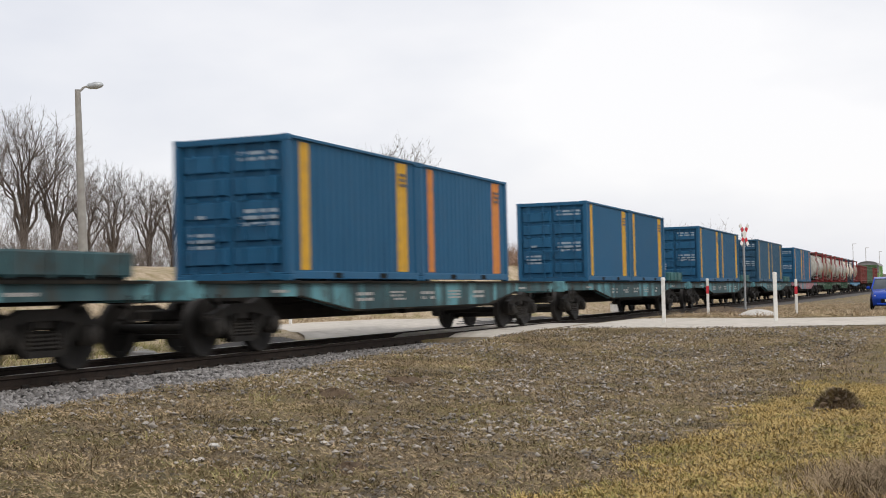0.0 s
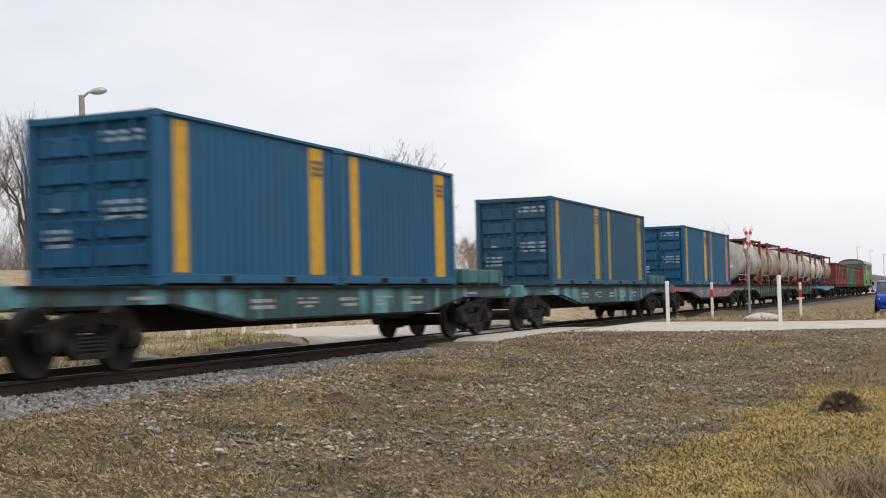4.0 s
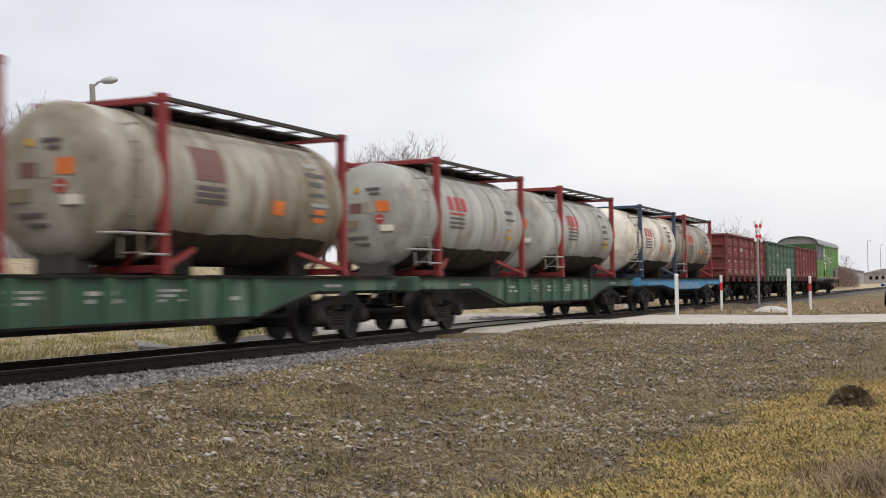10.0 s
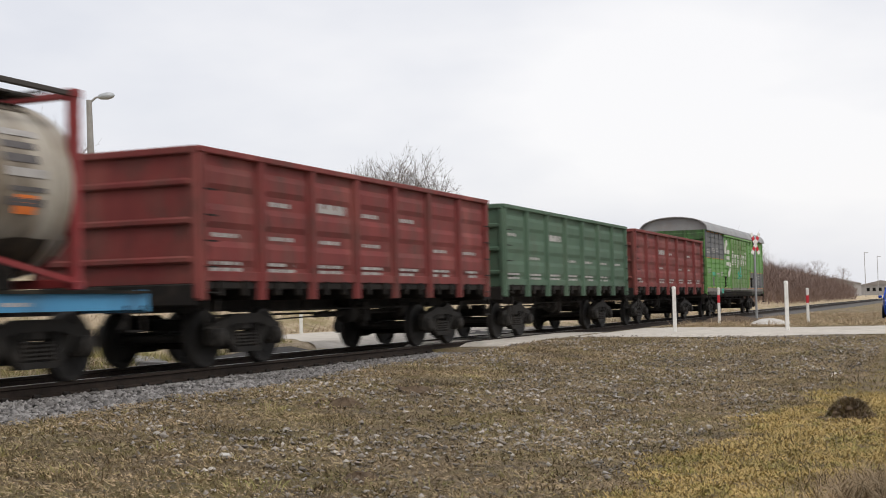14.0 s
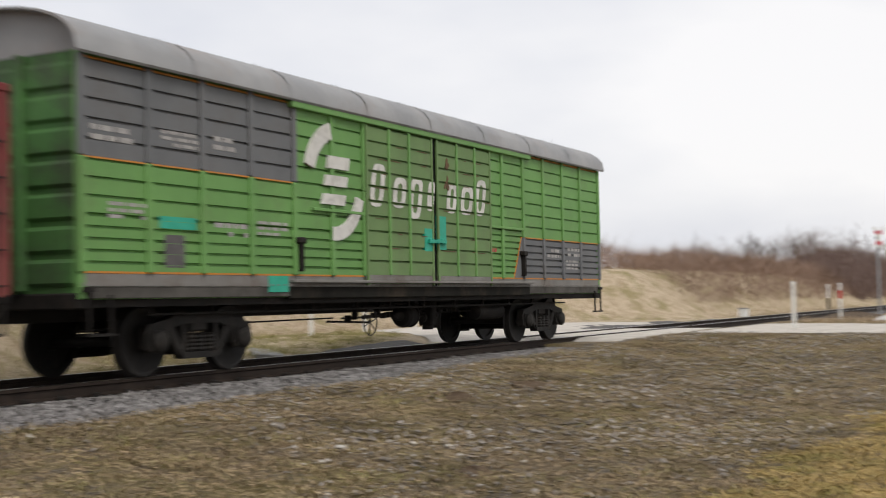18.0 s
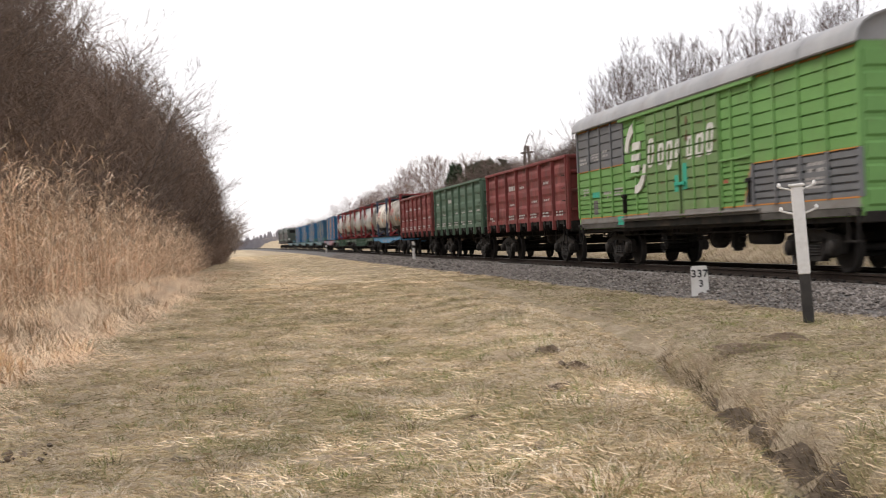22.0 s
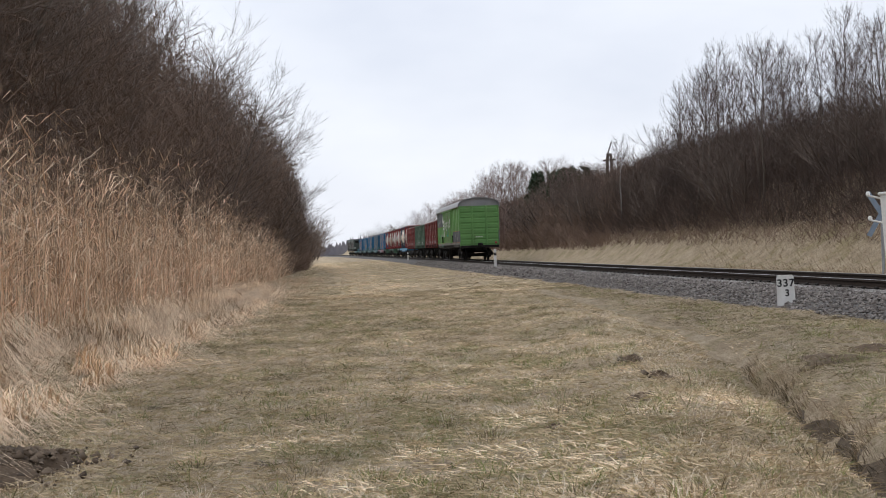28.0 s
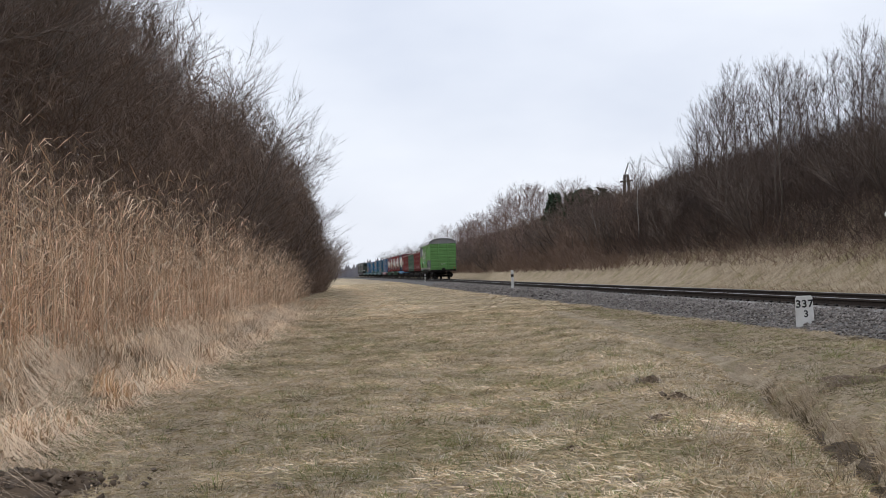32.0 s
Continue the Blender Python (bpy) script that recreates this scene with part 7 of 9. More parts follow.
def domed_tree(seed, height, width, base, limbs, bark, twig, thick=1.0):
    """Spreading leafless tree: limbs fan out of a short trunk and divide into an even, rounded crown of fine twigs."""
    wood, fine = Twigs(seed), Twigs(seed + 500)
    r = wood.r
    mid, half = Vector((0, 0, height * (base + 1) / 2)), Vector((width / 2, width / 2, height * (1 - base) / 2))

    def shell(near, reach):
        """A place in the crown's outer part, the nearest of a few to where the branch points."""
        best = None
        for _ in range(5):
            d = Vector((r.gauss(0, 1), r.gauss(0, 1), r.gauss(0.15, 1))).normalized() * reach * r.uniform(0.80, 1.0)
            p = mid + Vector((d.x * half.x, d.y * half.y, d.z * half.z))
            if best is None or (p - near).length < (best - near).length:
                best = p
        return best
    fork = Vector((r.uniform(-0.02, 0.02) * height, r.uniform(-0.02, 0.02) * height, height * base * 0.9))
    wood.tube([Vector((0, 0, -0.3)), fork * 0.5, fork, fork + Vector((0, 0, height * 0.10))], height * 0.028 * thick, height * 0.017 * thick, 8)
    for k in range(limbs):
        a = 6.283 * k / limbs + r.uniform(-0.3, 0.3)
        e = r.uniform(0.15, 1.0)
        d = Vector((math.cos(a) * e, math.sin(a) * e, 0.25 + 0.75 * (1.05 - e)))
        end = mid + Vector((d.x * half.x, d.y * half.y, (d.z - 0.15) * half.z)) * 0.78
        start = fork + Vector((0, 0, height * r.uniform(-0.02, 0.10)))
        limb = wood.arc(start, end, Vector((-math.cos(a), -math.sin(a), 0)) * 0.04 * height + Vector((0, 0, 0.03 * height)), 6)
        wood.tube(limb, height * 0.0125 * thick, height * 0.0035, 5)
        for i in range(11):
            f = r.uniform(0.30, 1.0)
            p = limb[int(f * 6)].lerp(limb[min(6, int(f * 6) + 1)], r.random())
            q = shell(p + (end - start) * 0.5, 1.0)
            q = p + (q - p) * min(1.0, 0.34 * height / max(0.01, (q - p).length))
            br = fine.arc(p, q, Vector((0, 0, 0.02 * height)), 4)
            fine.ribbon(br, height * 0.0030, height * 0.0010)
            for _ in range(9):
                c = br[r.randint(1, 4)]
                o = ((c - mid).normalized() * 0.9 + Vector((r.gauss(0, 0.7), r.gauss(0, 0.7), r.gauss(0.25, 0.6)))).normalized()
                e2 = c + o * height * r.uniform(0.05, 0.11)
                tw = fine.arc(c, e2, Vector((0, 0, 0.006 * height)), 2)
                fine.ribbon(tw, height * 0.0014, height * 0.0005)
                for _ in range(4):
                    c2 = tw[r.randint(0, 2)]
                    o2 = (o + Vector((r.gauss(0, 0.7), r.gauss(0, 0.7), r.gauss(0.1, 0.6)))).normalized()
                    fine.ribbon([c2, c2 + o2 * height * r.uniform(0.02, 0.055)], height * 0.0010, height * 0.0003)
    return raw_tris("trunk", wood, bark), raw_tris("crown", fine, twig)


def slim_tree(seed, height, bark, twig, spread=0.30):
    """Slender leafless tree: one stem to the top, steep thin side branches, a haze of upright twigs."""
    wood, fine = Twigs(seed), Twigs(seed + 500)
    r = wood.r
    stem = [Vector((0, 0, -0.2))]
    for i in range(8):
        stem.append(Vector((stem[-1].x + r.gauss(0, 0.010) * height, stem[-1].y + r.gauss(0, 0.010) * height, height * (i + 1) / 8)))
    wood.tube(stem, height * 0.0085, height * 0.0012, 6)
    for k in range(50):
        f = 0.10 + 0.88 * (k / 49) ** 0.85
        i = min(7, int(f * 8))
        p = stem[i].lerp(stem[i + 1], f * 8 - i)
        a = k * 2.4 + r.uniform(-0.5, 0.5)
        ln = height * (0.06 + spread * (1 - f) ** 0.6 * min(1.0, f * 3.2)) * r.uniform(0.7, 1.2)
        d = Vector((math.cos(a) * 0.62, math.sin(a) * 0.62, r.uniform(0.7, 1.1))).normalized()
        br = fine.arc(p, p + d * ln, Vector((math.cos(a), math.sin(a), -0.4)) * ln * 0.10, 4)
        fine.ribbon(br, height * 0.0022, height * 0.0007)
        for _ in range(9):
            c = br[r.randint(1, 4)]
            o = (d + Vector((r.gauss(0, 0.42), r.gauss(0, 0.42), r.gauss(0.25, 0.35)))).normalized()
            tw = fine.arc(c, c + o * height * r.uniform(0.035, 0.085), Vector((0, 0, -0.004 * height)), 2)
            fine.ribbon(tw, height * 0.0010, height * 0.0004)
            for _ in range(3):
                c2 = tw[r.randint(0, 2)]
                o2 = (o + Vector((r.gauss(0, 0.5), r.gauss(0, 0.5), r.gauss(0.1, 0.45)))).normalized()
                fine.ribbon([c2, c2 + o2 * height * r.uniform(0.02, 0.05)], height * 0.0008, height * 0.0003)
    return raw_tris("trunk", wood, bark), raw_tris("crown", fine, twig)


# Brush tone lightened for haze along the far bank; nearer brush shares it.
M_BRUSH = mat("dead_brush", (0.165, 0.112, 0.084), (0.255, 0.178, 0.132), 0.6, 0.9, still=True)
TREES = {}
for kind, n, h_, bark, twig in (("shrub", 4, 4, M_BARK_DARK, M_TWIG), ("alder", 4, 11, M_BARK, M_TWIG)):
    TREES[kind] = [tree_meshes(50 + 7 * k + len(kind), h_, kind, bark, twig) for k in range(n)]
TREES["birch"] = [slim_tree(301 + k, 10, M_BIRCH, M_TWIG_BIRCH) for k in range(2)]
TREES["ash"] = [slim_tree(311 + k, 10, M_BARK, M_TWIG_BIRCH, 0.34) for k in range(5)]
TREES["sapling"] = [slim_tree(341 + k, 8, M_TWIG_RED, M_TWIG_RED, 0.36) for k in range(3)]
TREES["elm"] = [domed_tree(361 + k, 10, 10.4, 0.17, 13, M_BARK, M_TWIG_GREY) for k in range(2)]
TREES["willow"] = [domed_tree(381 + k, 7, 6.2, 0.16, 11, M_BARK_DARK, M_TWIG_GREY, 1.1) for k in range(3)]
BASE = {"elm": 10, "willow": 7, "birch": 10, "ash": 10, "shrub": 4, "alder": 11, "sapling": 8}
LABELS = {"elm": "tall leafless tree with a dense rounded crown", "birch": "slender leafless birch with pale bark", "ash": "slender leafless tree with grey bark", "willow": "leafless spreading tree with a low rounded crown", "shrub": "dense leafless brown shrub", "alder": "tall leafless grey-brown thicket tree", "sapling": "thin leafless reddish sapling"}
pick = random.Random(11)


def plant(kind, x, y, h_, wide=1.0, lean=0.0, variant=None, sink=0.05):
    a, b = TREES[kind][pick.randrange(len(TREES[kind])) if variant is None else variant]
    k = h_ / BASE[kind]
    t = thing("shrub" if kind == "shrub" else "tree", LABELS[kind], "shrub" if kind == "shrub" else "tree", "bare " + kind + " trees" if kind != "shrub" else "bare shrubs",
              at=pose(x, y, gz(x, y) - sink, 0, lean, pick.uniform(0, 360)) @ Matrix.Diagonal((k * wide, k * wide, k, 1)))
    part("trunk", a, None, t)
    part("crown", b, None, t)


def wood_edge(x):
    """Front of the thicket south of the path; it draws in towards the track in the distance."""
    return curve(x, [(-320, 4.0), (-200, 1.6), (-130, -0.6), (-90, -2.6), (-60, -4.9), (-40, -6.6), (-25, -8.4), (-12, -9.6)])


# thicket south of the path
for x in np.arange(-16, -150, -3.6):
    for row, (off, hh, kinds) in enumerate(((0.3, 4.6, ("shrub",)), (2.0, 10.6, ("alder", "shrub", "alder")), (4.4, 13.6 if x < -45 else 16.0, ("alder", "alder", "ash")))):
        if row == 0 and pick.random() < 0.4:
            continue
        kd = pick.choice(kinds)
        far = 1.0 if x > -112 else 0.8
        hgt = hh * pick.uniform(0.85, 1.12) * far * (0.62 if kd == "shrub" and row else 1.0)
        xx = float(x + pick.uniform(-0.9, 0.9))
        if x < -50 and row == 1:
            off, hgt = 0.9, hgt * 0.98
        plant(kd, xx, float(wood_edge(xx)) - off - pick.uniform(0, 1.5), hgt, 1.2 if row < 2 else 1.0, pick.uniform(-4, 4))
state = pick.getstate()
for x in np.arange(-25, -46, -2.3):
    plant("alder", float(x), float(wood_edge(x)) - pick.uniform(1.6, 3.0), pick.uniform(11.5, 13.0), 1.0, pick.uniform(-2, 2))
pick.setstate(state)
for x in np.arange(-152, -420, -13):
    plant(pick.choice(("alder", "shrub")), float(x), float(wood_edge(x)) - pick.uniform(1, 6), pick.uniform(5, 8), 1.7)


def bank_top(x, row):
    """Height of the tree tops over the far bank, front row and back row."""
    if row == 0:
        return float(curve(-x, [(36, 8.3), (52, 9.4), (60, 9.8), (68, 9.2), (76, 7.1), (84, 6.3), (92, 6.5), (100, 7.3), (116, 8.8), (132, 9.0), (148, 7.9), (170, 7.2), (240, 8.5)]))
    return float(curve(-x, [(36, 8.2), (44, 10), (52, 10.8), (60, 11.2), (68, 11.6), (76, 11.9), (84, 10.8), (92, 8.8), (100, 7.8), (110, 7.7), (124, 8.9), (140, 10.4), (160, 11.0), (180, 9.6), (240, 8.8)]))


# birches over dense brush on the far bank in the west
for x in np.arange(-36, -98, -1.0):
    row = 0 if pick.random() < 0.42 else 1
    xx, yy = float(x) + pick.uniform(-0.8, 0.8), (20.4 if row == 0 else 25.0) + pick.uniform(-1.3, 1.6)
    hgt = (bank_top(xx, row) - gz(xx, yy)) * pick.uniform(0.70, 1.02)
    plant("birch" if pick.random() < 0.14 else "ash", xx, yy, max(2.2, hgt), 0.95 if hgt > 4 else 1.3, pick.uniform(-6, 6))
for x in np.arange(-36, -100, -3.6):
    plant("shrub", float(x), 18.9 + pick.uniform(0, 3.0), pick.uniform(2.4, 3.8), 1.35)
    plant("shrub", float(x) + 1.1, 23.0 + pick.uniform(0, 3.0), pick.uniform(2.6, 4.0), 1.4)
for x in np.arange(-98, -235, -2.2):
    row = 0 if pick.random() < 0.4 else 1
    yy = float(track_y(x)) + (6.6 if row == 0 else 11.0) + pick.uniform(-0.8, 2.0)
    hgt = (bank_top(x, row) - gz(x, yy)) * pick.uniform(0.8, 1.04)
    plant("sapling", float(x), yy, max(2.5, hgt), 1.5)
    if pick.random() < 0.6:
        plant("shrub", float(x), float(track_y(x)) + 5.8 + pick.uniform(0, 4), pick.uniform(2.2, 3.4), 1.8)
for x in np.arange(-240, -420, -16):
    plant("shrub", float(x), float(track_y(x)) + 7 + pick.uniform(0, 6), pick.uniform(3.5, 5), 2.0)
# pollards and orchard trees behind the train in the east
for kind, x, y, top, w in (("elm", 86.8, 38.6, 12.5, 0.95), ("elm", 84.8, 35.6, 9.9, 0.75), ("elm", 87.8, 41.2, 12.0, 0.72), ("elm", 84.4, 41.6, 11.0, 0.70), ("elm", 85.4, 43.8, 10.6, 0.72), ("elm", 93.5, 35.4, 5.9, 0.9), ("elm", 90.0, 47.5, 11.4, 0.8),
                           ("willow", 45.8, 38.8, 9.9, 0.9), ("willow", 48.2, 39.0, 8.8, 0.9), ("willow", 45.9, 35.5, 6.7, 1.0), ("willow", 48.2, 35.7, 7.2, 1.0), ("willow", 50.0, 35.0, 7.0, 0.95), ("willow", 48.9, 33.0, 6.5, 0.95),
                           ("willow", 42.7, 39.2, 9.2, 0.9), ("willow", 43.1, 41.8, 8.6, 0.95), ("willow", 40.2, 41.0, 8.4, 0.95), ("willow", 52.1, 33.6, 6.3, 1.0), ("willow", 54.8, 33.0, 6.2, 1.0), ("willow", 37.0, 42.0, 8.6, 0.95),
                           ("elm", 116.5, 28.6, 6.6, 0.75), ("elm", 137.1, 28.3, 7.7, 0.8), ("elm", 135.0, 31.0, 7.0, 0.8), ("sapling", 148.1, 24.5, 6.6, 1.3)):
    plant(kind, x, y, top - gz(x, y), w, sink=0.15)
for x, y, h_, w in ((81.0, 22.6, 2.3, 1.2), (82.2, 23.3, 2.0, 1.2), (104.9, 33.0, 2.6, 0.8)):
    plant("shrub", x, y, h_, w)
for x in np.arange(112, 240, 5.5):
    plant(pick.choice(("shrub", "sapling", "sapling")), float(x), 18.6 + pick.uniform(0, 7), pick.uniform(3.0, 5.4), 1.7)

# tangles of fine twigs that fill the thicket and the brush on the far bank
def tangle(name, n, place, length, rad, seed, material, label, rise=0.6):
    rr = np.random.RandomState(seed)
    x, y, z = place(rr, n)
    ln = rr.uniform(*length, n)
    d = rr.normal(0, 1, (n, 3))
    d[:, 2] = np.abs(d[:, 2]) + rise
    d /= np.linalg.norm(d, axis=1)[:, None]
    w = np.cross(d, rr.normal(0, 1, (n, 3)))
    w = w / np.linalg.norm(w, axis=1)[:, None] * (rad * rr.uniform(0.5, 1.3, n) * np.clip(np.abs(x) / 48, 1.0, 2.0))[:, None]
    p = np.stack([x, y, z], -1)
    d2 = d + rr.normal(0, 0.45, (n, 3))
    q = p + d * (ln * rr.uniform(0.2, 0.5, n))[:, None]
    P = np.stack([p - w, p + w, p + d * ln[:, None], q - w * 0.7, q + w * 0.7, q + d2 * (ln * 0.6)[:, None]], 1)
    f = np.arange(6 * n).reshape(-1, 3)
    solid(name, raw_mesh(name, P.reshape(-1, 3), f, material), None, label, "brush", kind="stuff")


def thicket_place(rr, n):
    x = -17 - 110 * rr.uniform(0, 1, n) ** 1.3
    depth = rr.uniform(0, 7.5, n)
    y = wood_edge(x) + 0.8 - depth + rr.normal(0, 0.3, n)
    cap = np.minimum(np.interp(x, [-110, -55, -30], [8.2, 6.8, 6.2]) + np.interp(x, [-110, -55, -30], [4.0, 3.0, 3.1]) * depth, np.interp(x, [-70, -40], [12.8, 16.0])) * np.interp(x, [-130, -118, -105, -17], [0.6, 0.85, 1.0, 1.0]) * (0.85 + 0.15 * np.sin(x * 0.9) + 0.1 * np.sin(x * 2.3))
    return x, y, ground_z(x, y) + cap * rr.uniform(0.02, 1.0, n)


def bank_place(rr, n):
    x = -34 - 50 * rr.uniform(0, 1, n)
    v = 6.2 + 9.5 * rr.uniform(0, 1, n) ** 1.1
    y = track_y(x) + v
    cap = np.clip(0.25 + 0.85 * (v - 6.0), 0.2, 3.0) * (0.8 + 0.25 * np.sin(x * 0.8) + 0.15 * np.sin(x * 2.1 + y))
    return x, y, ground_z(x, y) + cap * rr.uniform(0, 1, n)


def far_bank_place(rr, n):
    x = -76 - 136 * rr.uniform(0, 1, n)
    v = 5.4 + 9.5 * rr.uniform(0, 1, n) ** 1.1
    y = track_y(x) + v
    return x, y, ground_z(x, y) + np.clip(0.25 + 0.5 * (v - 5.2), 0.2, 2.6) * rr.uniform(0, 1, n)


def bank_edge_place(rr, n):
    x = -30 - 110 * rr.uniform(0, 1, n)
    v = 5.6 + 2.4 * rr.uniform(0, 1, n)
    y = track_y(x) + v
    return x, y, ground_z(x, y) + 0.5 * rr.uniform(0, 1, n) ** 2


def orchard_place(rr, n):
    x, y = rr.uniform(34, 57, n), rr.uniform(31.5, 42, n)
    return x, y, ground_z(x, y) + (0.5 + 2.0 * patchy_noise(3 * x, 2 * y)) * rr.uniform(0, 1, n) ** 1.5


def east_bank_place(rr, n):
    x = 62 + 120 * rr.uniform(0, 1, n)
    v = 5.6 + 9.0 * rr.uniform(0, 1, n) ** 0.9
    keep = np.clip((v - 5.0 + 0.05 * (x - 90)) / 6.0, 0, 1)
    y = YC + v
    return x, y, ground_z(x, y) + (0.15 + 1.5 * keep * (0.5 + 0.5 * patchy_noise(x, y))) * rr.uniform(0, 1, n) ** 1.3


def east_wood_place(rr, n):
    x = 108 + 130 * rr.uniform(0, 1, n) ** 1.2
    v = 5.0 + 7.0 * rr.uniform(0, 1, n)
    y = YC + v
    cap = np.interp(x, [108, 122, 150, 200, 238], [0.8, 3.4, 3.8, 3.2, 2.0]) * (0.75 + 0.3 * patchy_noise(2 * x, y))
    return x, y, ground_z(x, y) + cap * rr.uniform(0, 1, n)


def patchy_noise(x, y):
    return 0.5 + 0.25 * (np.sin(x * 0.33 + 1.7 * np.sin(y * 0.4)) + np.sin(y * 0.7 + 1.5 * np.sin(x * 0.21)))


def south_foot(rr, n):
    x = -14 - 110 * rr.uniform(0, 1, n)
    y = wood_edge(x) + rr.uniform(-1.2, 1.0, n)
    return x, y, ground_z(x, y) + rr.uniform(0, 1.4, n)


M_TANGLE = mat("thicket_twig_bark", (0.132, 0.092, 0.069), (0.235, 0.165, 0.123), 0.5, 0.9, still=True)
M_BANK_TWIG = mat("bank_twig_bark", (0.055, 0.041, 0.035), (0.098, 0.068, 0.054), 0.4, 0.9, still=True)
tangle("thicket_twigs", 190000, thicket_place, (0.35, 1.25), 0.0115, 61, M_TANGLE, "tangle of fine bare twigs in the thicket", 0.3)
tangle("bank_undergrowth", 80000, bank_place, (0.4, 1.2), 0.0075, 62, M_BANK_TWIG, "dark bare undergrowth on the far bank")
tangle("far_bank_brush", 40000, far_bank_place, (0.5, 1.3), 0.012, 64, M_BRUSH, "reddish-brown dead brush along the far bank")
tangle("bank_edge_brush", 24000, bank_edge_place, (0.3, 0.8), 0.008, 65, M_BRUSH, "reddish-brown dead stems at the edge of the bank")
M_BRUSH_EAST = mat("russet_brush", (0.20, 0.132, 0.098), (0.31, 0.215, 0.16), 0.4, 0.9, still=True)
tangle("east_wood", 34000, east_wood_place, (0.6, 1.6), 0.010, 67, M_TWIG_RED, "dense reddish-brown bare saplings beside the track", 1.2)
tangle("orchard_undergrowth", 9000, orchard_place, (0.5, 1.4), 0.008, 68, M_TWIG_GREY, "bare undergrowth between the spreading trees", 1.0)
tangle("east_bank_brush", 30000, east_bank_place, (0.4, 1.2), 0.010, 66, M_BRUSH_EAST, "reddish-brown dead brush along the top of the east bank")
tangle("thicket_foot_brush", 26000, south_foot, (0.5, 1.2), 0.009, 63, M_BRUSH, "reddish-brown dead brush at the foot of the thicket")

# far pines and the wooded horizon
def pine(x, y, h_):
    t = thing("pine_tree", "dark green pine on the wooded hill", "tree", "pines", at=pose(x, y, gz(x, y)))
    part("trunk", Shape().lathe([(0, 0.16), (h_ * 0.9, 0.05)], (0, 0, 0), (0, 0, 1), 7), M_BARK_DARK, t)
    v, f = [], []
    rr = np.random.RandomState(int(abs(x) * 7) % 1000)
    for k in range(260):
        z = h_ * rr.uniform(0.45, 1.0)
        rad = (1.05 - z / h_) * max(h_, 3.0) * 0.42 * rr.uniform(0.3, 1.0) + 0.15
        a = rr.uniform(0, 6.283)
        c = np.array([rad * math.cos(a), rad * math.sin(a), z])
        for _ in range(3):
            d = rr.normal(size=(2, 3)) * 0.28
            v += [c, c + d[0], c + d[1]]
            f.append((len(v) - 3, len(v) - 2, len(v) - 1))
    part("crown", raw_mesh("crown", np.array(v), np.array(f), M_NEEDLE), None, t)


for x, y, top in ((-112, 22.5, 6.9), (-115, 24.5, 7.6), (-118, 23.5, 7.6), (-121, 25, 8.0), (-124, 23, 7.9), (-109, 24.5, 7.0)):
    pine(x, y, max(2.4, top - gz(x, y)))

# Bluish grey: the haze of distance is mixed into the wood's colour.
M_WOOD_HAZED = mat("hazy_far_wood", (0.20, 0.195, 0.215), (0.26, 0.25, 0.27), 0.08, 0.95, still=True)


def hazy_far_wood():
    """A ragged belt of distant woods: thousands of thin uprights."""
    rr = np.random.RandomState(5)
    v, f = [], []
    for k in range(14000):
        x = -rr.uniform(520, 900)
        y = rr.uniform(-160, 120)
        z = gz(x, y) if k % 50 == 0 else -0.6
        hh = rr.uniform(2.2, 4.4) + 0.9 * math.sin(y * 0.05)
        w = rr.uniform(0.5, 1.5)
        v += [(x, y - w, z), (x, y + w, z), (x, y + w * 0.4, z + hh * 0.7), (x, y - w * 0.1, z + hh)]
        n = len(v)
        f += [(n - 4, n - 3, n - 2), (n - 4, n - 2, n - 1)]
    return raw_mesh("far_woods", np.array(v), np.array(f), M_WOOD_HAZED)


solid("far_woods", hazy_far_wood(), M_WOOD_HAZED, "distant belt of bare woods, tinted bluish-grey for haze", "woods", kind="stuff")

